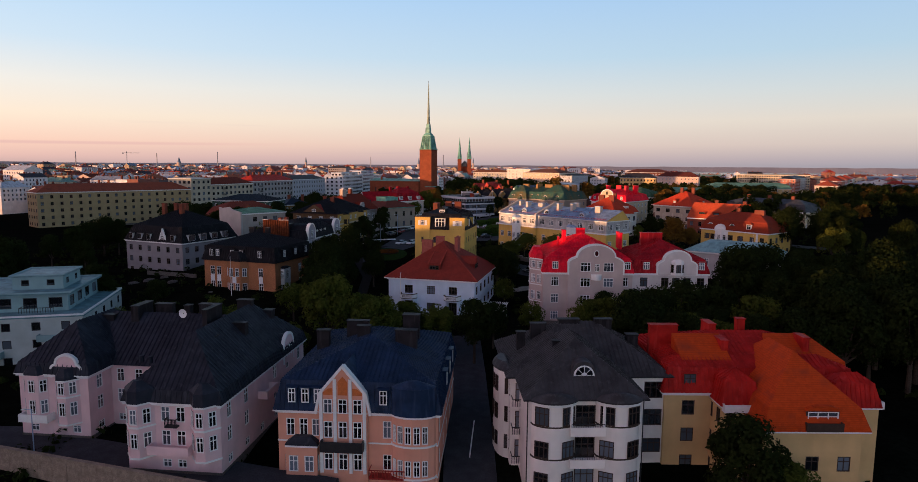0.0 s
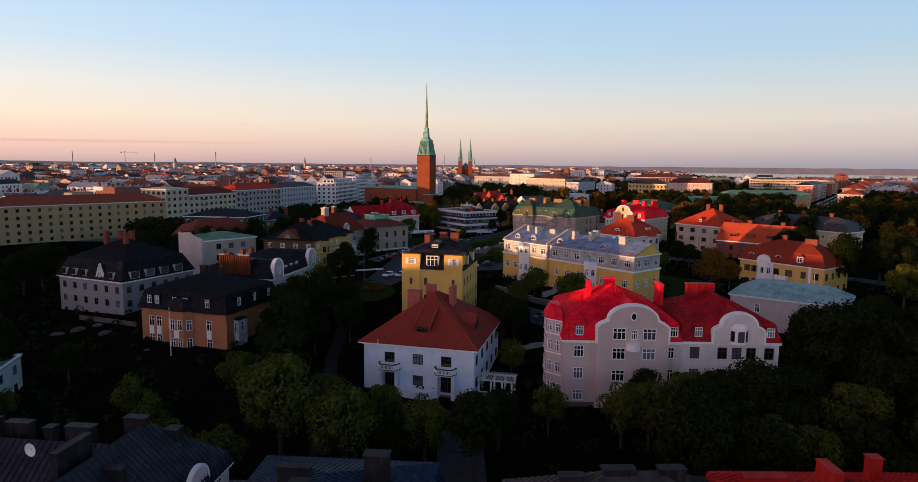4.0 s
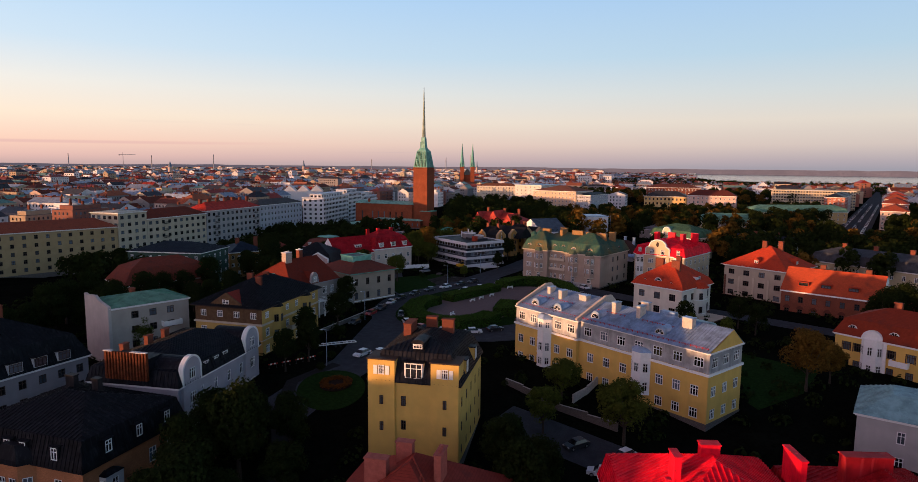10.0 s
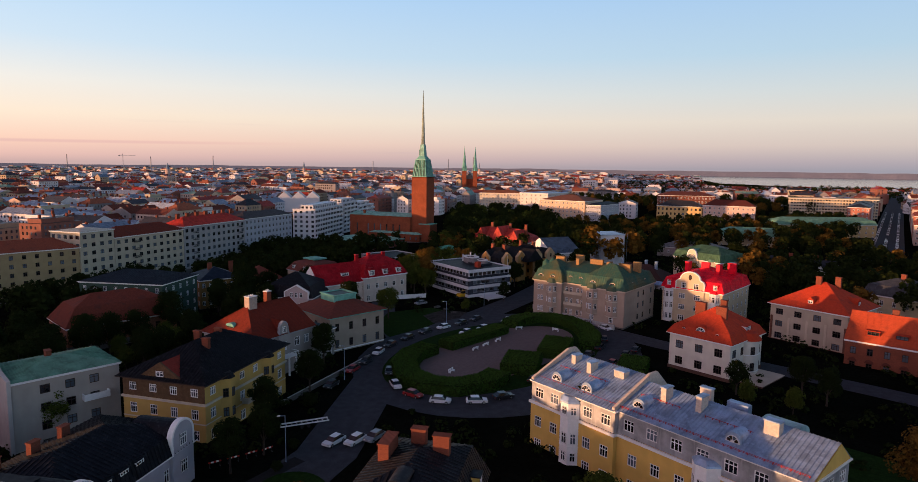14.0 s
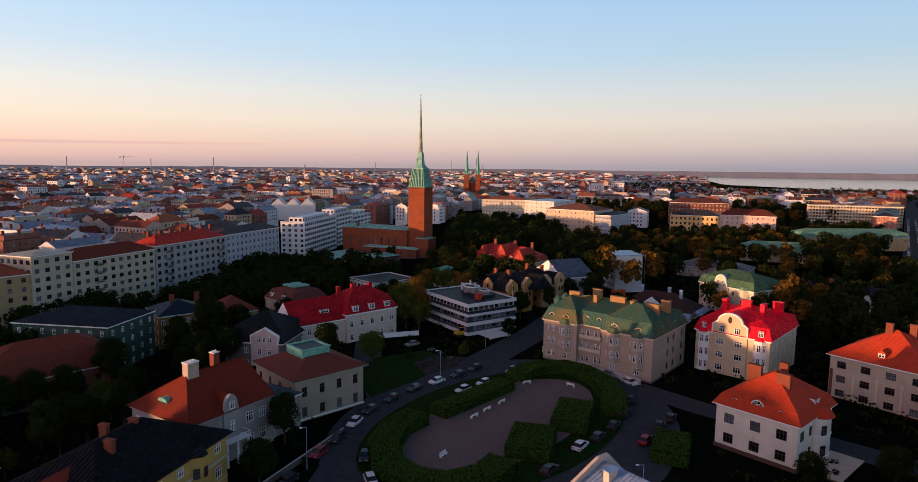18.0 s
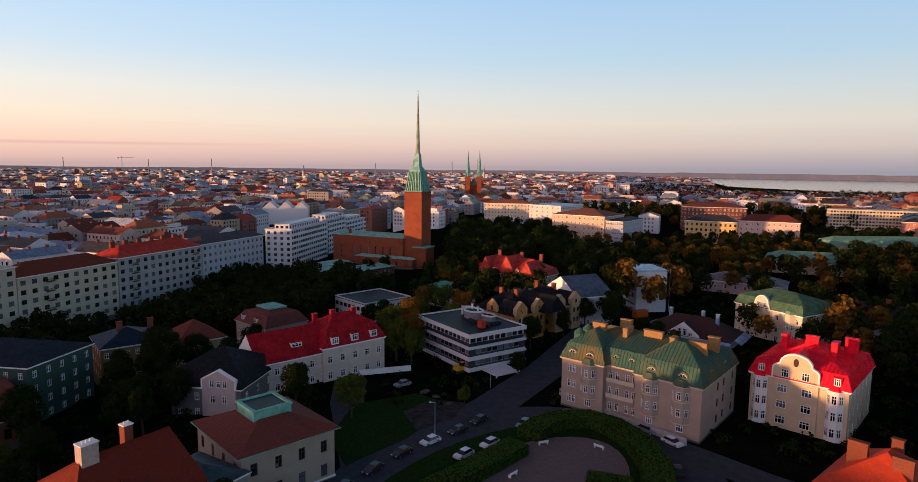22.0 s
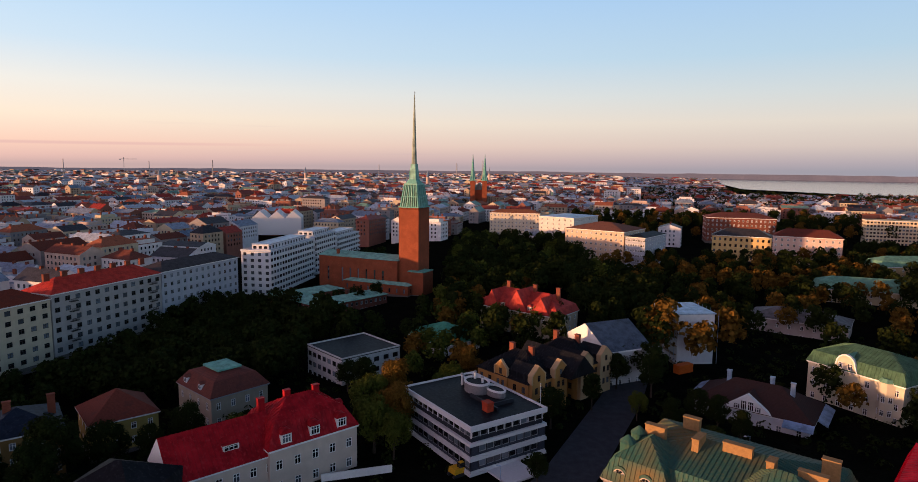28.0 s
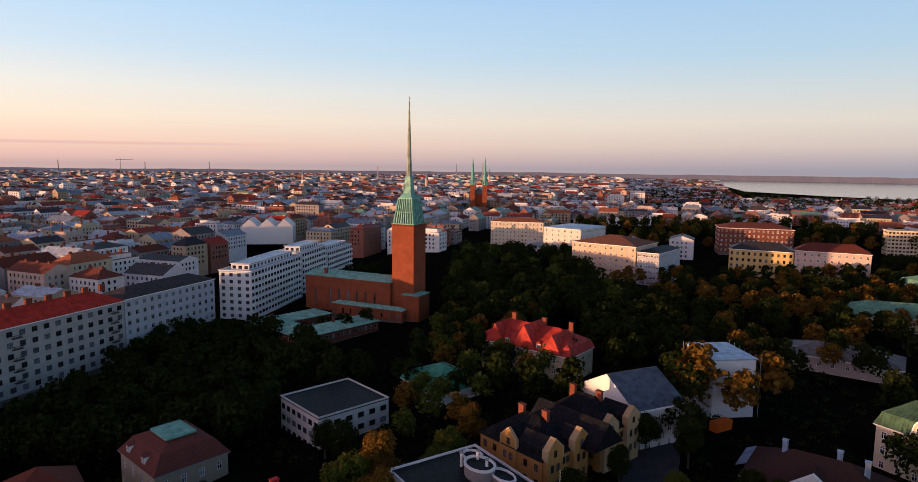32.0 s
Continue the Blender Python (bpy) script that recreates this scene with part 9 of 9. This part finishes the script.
def bench(x, y, turn):
    o = thing("bench", "white slatted park bench", "bench", x, y, level(x, y) + 0.12, turn, "white benches of the square")
    for i in range(4):
        s = Shape()
        s.box(-1.1, -0.25 + i * 0.13, 0.42, 1.1, -0.15 + i * 0.13, 0.47, WHITE)
        part("seat_slat", s, o)
    for i in range(3):
        s = Shape()
        s.box(-1.1, 0.27, 0.55 + i * 0.15, 1.1, 0.31, 0.66 + i * 0.15, WHITE)
        part("back_slat", s, o)
    for x0 in (-0.9, 0.9):
        s = Shape()
        s.box(x0 - 0.05, -0.22, 0, x0 + 0.05, 0.3, 0.42, WHITE)
        s.box(x0 - 0.05, 0.3, 0, x0 + 0.05, 0.36, 1.0, WHITE)
        part("leg", s, o)


for x, y, a in ((6.4, 276.6, 228), (9.3, 280.6, 228), (12.9, 285.2, 228), (20.0, 298.4, 200), (31.0, 297.0, 140), (0.5, 258, 60)):
    bench(x, y, a)


# garden undergrowth: low bushes between the houses
LANES = [[(2.5, 40), (2.5, 128)], [(-30, 190), (-20, 215), (-17, 250), (-14, 285), (10, 318), (26, 345), (45, 385), (62, 430)], [(10, 190), (28, 176), (40, 160)], [(45, 300), (95, 250), (130, 215)], [(-14, 285), (-26, 335)], [(-19, 120), (-21, 138), (-24, 155), (-25, 174), (-30, 190), (-31, 203)]]


def near_lane(x, y, gap):
    for line in LANES:
        for (ax, ay), (bx, by) in zip(line, line[1:]):
            t = max(0, min(1, ((x - ax) * (bx - ax) + (y - ay) * (by - ay)) / ((bx - ax) ** 2 + (by - ay) ** 2)))
            if math.hypot(x - ax - t * (bx - ax), y - ay - t * (by - ay)) < gap:
                return True
    return math.hypot((x - 14) / 40, (y - 275) / 48) < 1 or math.hypot((x + 22.5) / 9, (y - 200) / 11) < 1


r = random.Random(77)
under, count = Shape(), 0
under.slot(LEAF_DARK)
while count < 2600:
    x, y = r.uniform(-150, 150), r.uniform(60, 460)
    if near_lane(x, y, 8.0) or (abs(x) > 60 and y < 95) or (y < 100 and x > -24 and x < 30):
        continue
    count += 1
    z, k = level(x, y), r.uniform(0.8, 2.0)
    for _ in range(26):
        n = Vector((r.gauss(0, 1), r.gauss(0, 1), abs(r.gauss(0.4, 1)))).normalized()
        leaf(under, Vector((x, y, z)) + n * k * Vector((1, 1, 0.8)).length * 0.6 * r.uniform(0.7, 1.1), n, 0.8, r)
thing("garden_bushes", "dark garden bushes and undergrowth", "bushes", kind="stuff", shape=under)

# ---- parked cars, lamps ----
TYRE, RIM = plain("tyre", (0.02, 0.02, 0.02), 0.9), plain("rim", (0.35, 0.35, 0.36), 0.4, 0.6)
CARGLASS = plain("car_glass", (0.015, 0.018, 0.022), 0.08, spec=0.6)
HEAD, TAIL = plain("headlight", (0.6, 0.6, 0.6), 0.2), plain("tail_light", (0.25, 0.01, 0.01), 0.3)


def car_paint(c):
    return plain("car_paint", c, 0.28, vary=0.04, spec=0.6)


def car(colour, words, x, y, turn, long=4.5, tall=1.5):
    paint = car_paint(colour)
    o = thing("car", words, "car", x, y, level(x, y) + 0.07, turn, "parked cars")
    k, h = long / 4.5, tall / 1.5
    s = Shape()
    side = [(-2.25, 0.35), (-2.2, 0.75), (-1.35, 0.92), (1.75, 0.95), (2.2, 0.85), (2.25, 0.35), (1.8, 0.24), (-1.8, 0.24)]
    s.slab([(a * k, b * h) for a, b in side], -0.88, 0.88, paint)
    part("body", s, o)
    c = Shape()
    low, up = [(-1.2, 0.92), (1.85, 0.94)], [(-0.45, 1.44), (1.25, 1.46)]
    pts = [(low[0], 0.84), (low[1], 0.84), (up[1], 0.64), (up[0], 0.64)]
    a = [(p[0] * k, -q, p[1] * h) for p, q in pts]
    b = [(p[0] * k, q, p[1] * h) for p, q in pts]
    for f in ((a[0], a[1], a[2], a[3]), (b[1], b[0], b[3], b[2]), (a[1], b[1], b[2], a[2]), (b[0], a[0], a[3], b[3])):
        c.poly(f, CARGLASS)
    part("cabin_glass", c, o)
    r = Shape()
    r.slab([(-0.5 * k, 1.43 * h), (1.3 * k, 1.45 * h), (1.1 * k, 1.51 * h), (-0.3 * k, 1.5 * h)], -0.66, 0.66, paint)
    part("roof", r, o)
    for wx in (-1.4, 1.4):
        for wy in (-0.82, 0.82):
            w = Shape()
            w.slab([(wx * k + 0.33 * math.cos(i * math.pi / 6), 0.31 + 0.33 * math.sin(i * math.pi / 6)) for i in range(12)], wy - 0.1, wy + 0.1, TYRE)
            t = part("wheel", w, o)
            w = Shape()
            e = wy + (0.11 if wy > 0 else -0.11)
            w.slab([(wx * k + 0.2 * math.cos(i * math.pi / 4), 0.31 + 0.2 * math.sin(i * math.pi / 4)) for i in range(8)], e - 0.01, e + 0.01, RIM)
            part("rim", w, t)
    for wy in (-0.6, 0.6):
        w = Shape()
        w.box(-2.27 * k, wy - 0.2, 0.6 * h, -2.2 * k, wy + 0.2, 0.74 * h, HEAD)
        part("headlight", w, o)
        w = Shape()
        w.box(2.2 * k, wy - 0.2, 0.62 * h, 2.27 * k, wy + 0.2, 0.8 * h, TAIL)
        part("tail_light", w, o)
    return o


WHITE_CAR, GREY_CAR, BLACK_CAR, RED_CAR, BLUE_CAR = (0.70, 0.71, 0.73), (0.22, 0.23, 0.25), (0.02, 0.021, 0.024), (0.30, 0.02, 0.02), (0.04, 0.07, 0.16)
W_, G_, B_, R_, L_ = "white hatchback parked at the kerb", "grey hatchback parked at the kerb", "black saloon parked at the kerb", "dark red car parked at the kerb", "dark blue car parked at the kerb"
for c, words, x, y, a in (
        (WHITE_CAR, W_, -19.5, 219, 60), (WHITE_CAR, W_, -15.8, 219.5, 60), (GREY_CAR, G_, -12.6, 221, 60), (WHITE_CAR, W_, -13.2, 265.7, 75), (BLACK_CAR, B_, -14.3, 256.7, 92), (WHITE_CAR, W_, -11.8, 247.7, 112), (RED_CAR, R_, -7.4, 242.1, 145),
        (WHITE_CAR, W_, -1.5, 238.8, 172), (WHITE_CAR, W_, 6.1, 239.0, 185), (BLACK_CAR, B_, 11.8, 241.7, 205), (BLACK_CAR, B_, 19.8, 252.5, 232), (WHITE_CAR, W_, 27.2, 262.5, 235), (BLACK_CAR, B_, 31.6, 266.8, 236), (BLACK_CAR, B_, 36.1, 272.5, 238), (BLACK_CAR, B_, 40.4, 279.2, 242)):
    car(c, words, x, y, a)
for c, words, x, y, a in (
        (BLACK_CAR, B_, -26, 247.2, 72), (RED_CAR, R_, -23.2, 257.8, 70), (BLACK_CAR, B_, -21, 264.4, 72), (WHITE_CAR, W_, -19.0, 272.2, 74), (BLACK_CAR, B_, -16.6, 279, 64), (BLACK_CAR, B_, -12.6, 286, 58), (BLACK_CAR, B_, -8.0, 292.8, 52), (WHITE_CAR, W_, -2.8, 298.2, 46), (BLACK_CAR, B_, 2.6, 303.4, 46), (BLACK_CAR, B_, 7.2, 309, 50),
        (WHITE_CAR, W_, 4.0, 292.6, 48), (WHITE_CAR, W_, 9.2, 297.6, 48), (GREY_CAR, G_, 17.0, 307.6, 55), (GREY_CAR, G_, 43.0, 305.6, 128), (WHITE_CAR, W_, 46.4, 299.6, 122), (RED_CAR, R_, 40.8, 265.6, 238), (BLACK_CAR, B_, 45.9, 272.9, 240), (BLACK_CAR, B_, 49.6, 277, 240), (BLACK_CAR, B_, 43.4, 287.5, 262), (WHITE_CAR, W_, 29, 177, 35), (BLACK_CAR, B_, 22, 180, 30), (WHITE_CAR, W_, 24.5, 172.5, -20), (GREY_CAR, G_, -12, 331, 40), (BLACK_CAR, B_, 27.5, 313, 140)):
    car(c, words, x, y, a)
van_words = "blue-grey van parked in the side street"
car((0.10, 0.13, 0.18), van_words, 6.2, 63, 92, 5.0, 2.0)
car(BLACK_CAR, B_, 6.0, 71, 90)


def street_lamp(x, y, high=8.0):
    o = thing("street_lamp", "slim grey street lamp on a tapered pole", "street lamp", x, y, level(x, y), 0, "street lamps")
    s = Shape()
    s.tube(0, 0, 0, high, 0.09, 0.05, ZINC, 8)
    part("pole", s, o)
    s = Shape()
    s.box(-0.9, -0.04, high - 0.05, 0.05, 0.04, high + 0.03, ZINC)
    part("arm", s, o)
    s = Shape()
    s.slab([(-1.3, high - 0.08), (-0.8, high - 0.1), (-0.8, high + 0.06), (-1.2, high + 0.04)], -0.14, 0.14, WHITE)
    part("lamp_head", s, o)


for x, y in ((10.5, 331), (-24, 252), (33, 240), (-2, 300), (42, 300), (-26, 212), (-55, 78), (36, 66), (62, 346)):
    street_lamp(x, y)


def flagpole(x, y, high, z=None):
    s = Shape()
    s.tube(0, 0, 0, high, 0.1, 0.04, WHITE, 8)
    s.tube(0, 0, high, high + 0.16, 0.1, 0.1, ZINC, 8)
    thing("flagpole", "tall white wooden flagpole", "flagpole", x, y, level(x, y) if z is None else z, 0, shape=s)


for x, y, h in ((-57.5, 157, 10), (-12, 136, 11), (85, 176, 13), (20.5, 358, 14)):
    flagpole(x, y, h)

# ---- garden walls and small things ----
def low_wall(label, line, high, mat, thick=0.35, cap=None):
    s = Shape()
    for (ax, ay), (bx, by) in zip(line, line[1:]):
        n = max(1, int(math.hypot(bx - ax, by - ay) / 4))
        l = math.hypot(bx - ax, by - ay)
        nx, ny = -(by - ay) / l * thick / 2, (bx - ax) / l * thick / 2
        for i in range(n):
            p = (ax + (bx - ax) * i / n, ay + (by - ay) * i / n)
            q = (ax + (bx - ax) * (i + 1) / n, ay + (by - ay) * (i + 1) / n)
            z = max(level(*p), level(*q))
            s.prism([(p[0] - nx, p[1] - ny), (q[0] - nx, q[1] - ny), (q[0] + nx, q[1] + ny), (p[0] + nx, p[1] + ny)], z - 1.0, z + high, mat, cap)
    return thing("garden_wall", label, "wall", kind="structure", shape=s)


low_wall("low grey stone wall along the side street", [(12, 203), (21, 192), (30, 185)], 1.2, GRANITE, 0.4, CONCRETE)
low_wall("grey plastered garden wall with gate gap", [(24, 195), (27.5, 199), (32, 206)], 1.3, CONCRETE)
low_wall("stone garden wall along the street", [(-33.6, 236), (-20.6, 268)], 1.1, GRANITE, 0.4, CONCRETE)
low_wall("white plastered garden wall", [(-24.5, 339), (-11, 343.5)], 1.5, WHITE)
low_wall("pale retaining wall below the apartment house", [(27.5, 327), (39, 310), (49, 299)], 1.6, CONCRETE, 0.5)
low_wall("grey garden wall beside the pergola", [(12.0, 160), (22, 164.5)], 0.9, CONCRETE)
low_wall("pale wall along the upper terrace of the white house", [(-92, 183), (-74, 175)], 1.0, GRANITE)

rail_red = plain("red_plastic", (0.45, 0.03, 0.02), 0.6)


def barrier(x, y, turn):
    o = thing("road_barrier", "red and white striped road barrier", "barrier", x, y, level(x, y) + 0.06, turn, "barriers at the road works")
    for i in range(5):
        s = Shape()
        s.box(-1.0 + i * 0.4, -0.03, 0.75, -0.6 + i * 0.4, 0.03, 1.0, rail_red if i % 2 == 0 else WHITE)
        part("board", s, o)
    for k in (-0.8, 0.8):
        s = Shape()
        s.box(k - 0.05, -0.3, 0, k + 0.05, 0.3, 0.08, IRON)
        s.box(k - 0.04, -0.04, 0.08, k + 0.04, 0.03, 0.75, IRON)
        part("foot", s, o)


for x, y, a in ((-37, 210, 35), (-34.6, 211.6, 35), (-32.2, 213.4, 40), (-30, 215, 45)):
    barrier(x, y, a)

o = thing("boat_trailer", "white lattice trailer parked at the street", "trailer", -26.5, 226, level(-26.5, 226) + 0.1, 24)
for y in (-0.7, 0.7):
    s = Shape()
    s.box(-4.5, y - 0.08, 0.7, 4.5, y + 0.08, 0.9, WHITE)
    part("beam", s, o)
for i in range(10):
    s = Shape()
    s.box(-4.4 + i * 0.95, -0.7, 0.9, -4.3 + i * 0.95, 0.7, 1.0, WHITE)
    part("cross_bar", s, o)
for x in (-1, 1):
    for y in (-0.9, 0.9):
        s = Shape()
        s.slab([(x * 0.6 + 0.35 * math.cos(i * math.pi / 6), 0.35 + 0.35 * math.sin(i * math.pi / 6)) for i in range(12)], y - 0.1, y + 0.1, TYRE)
        part("wheel", s, o)

orange = plain("orange_paint", (0.55, 0.12, 0.02), 0.5)
yellow = plain("yellow_paint", (0.60, 0.34, 0.02), 0.45)
o = thing("container", "orange ribbed steel container beside the trees", "container", 70, 410, level(70, 410), 30)
s = Shape()
s.box(-3, -1.2, 0, 3, 1.2, 2.6, orange)
part("body", s, o)
for i in range(12):
    s = Shape()
    s.box(-2.9 + i * 0.5, -1.26, 0.1, -2.7 + i * 0.5, -1.2, 2.5, orange)
    part("rib", s, o)

o = thing("excavator", "small yellow excavator at the garden", "excavator", 2.4, 342.5, level(2.4, 342.5), 40)
for y in (-0.9, 0.9):
    s = Shape()
    s.slab([(-1.6, 0.1), (1.6, 0.1), (1.9, 0.45), (1.6, 0.8), (-1.6, 0.8), (-1.9, 0.45)], y - 0.25, y + 0.25, IRON)
    part("track", s, o)
s = Shape()
s.prism([(-1.5, -1.1), (1.2, -1.1), (1.2, 1.1), (-1.5, 1.1)], 0.85, 1.9, yellow, grow=-0.05)
part("body", s, o)
s = Shape()
s.prism([(-0.1, -1.0), (1.2, -1.0), (1.2, 0.1), (-0.1, 0.1)], 1.9, 2.9, CARGLASS, yellow, grow=-0.1)
part("cab", s, o)
s = Shape()
s.slab([(1.2, 1.4), (3.2, 3.6), (3.5, 3.5), (1.6, 1.2)], 0.3, 0.6, yellow)
part("boom", s, o)
s = Shape()
s.slab([(3.2, 3.6), (4.4, 1.2), (4.1, 1.1), (3.0, 3.3)], 0.32, 0.58, yellow)
part("stick", s, o)
s = Shape()
s.slab([(4.5, 1.2), (4.0, 1.0), (3.7, 0.4), (4.2, 0.2), (4.7, 0.6)], 0.1, 0.8, IRON)
part("bucket", s, o)

# pale rocks by the white house
rr = random.Random(5)
rock = plain("pale_rock", (0.10, 0.09, 0.085), 0.95, vary=0.4, scale=1.2)
for x, y, k in ((-87, 174, 2.0), (-84, 177, 1.5), (-64, 160, 0.8), (-90, 171, 1.6), (-79, 171, 1.8), (-6, 327, 1.6), (-3, 324, 1.2), (0, 319, 1.3)):
    s = Shape()
    n = 11
    ring = [(k * math.cos(2 * math.pi * i / n) * rr.uniform(0.8, 1.15), 0.7 * k * math.sin(2 * math.pi * i / n) * rr.uniform(0.8, 1.15)) for i in range(n)]
    s.prism(ring, -0.4, 0.22 * k, rock, grow=-0.25)
    s.prism([(a * 0.75, b * 0.75) for a, b in ring], 0.22 * k, 0.34 * k, rock, grow=-0.5)
    thing("rock", "pale weathered granite rock in the grass", "rock", x, y, level(x, y), rr.uniform(0, 90), "rocks in the gardens", shape=s)

# tower crane far off beyond the roofs
o = thing("tower_crane", "slender construction crane over the distant roofs", "crane", -1800, 3400, 12, 20)
s = Shape()
s.box(-1, -1, 0, 1, 1, 84, CONCRETE)
part("mast", s, o)
s = Shape()
s.box(-20, -0.8, 84, 60, 0.8, 86, CONCRETE)
part("jib", s, o)
s = Shape()
s.box(-20, -1.4, 80, -14, 1.4, 84, CONCRETE)
part("counterweight", s, o)
s = Shape()
s.prism([(-1.4, -1.4), (1.4, -1.4), (1.4, 1.4), (-1.4, 1.4)], 86, 95, CONCRETE, grow=-0.8)
part("apex", s, o)
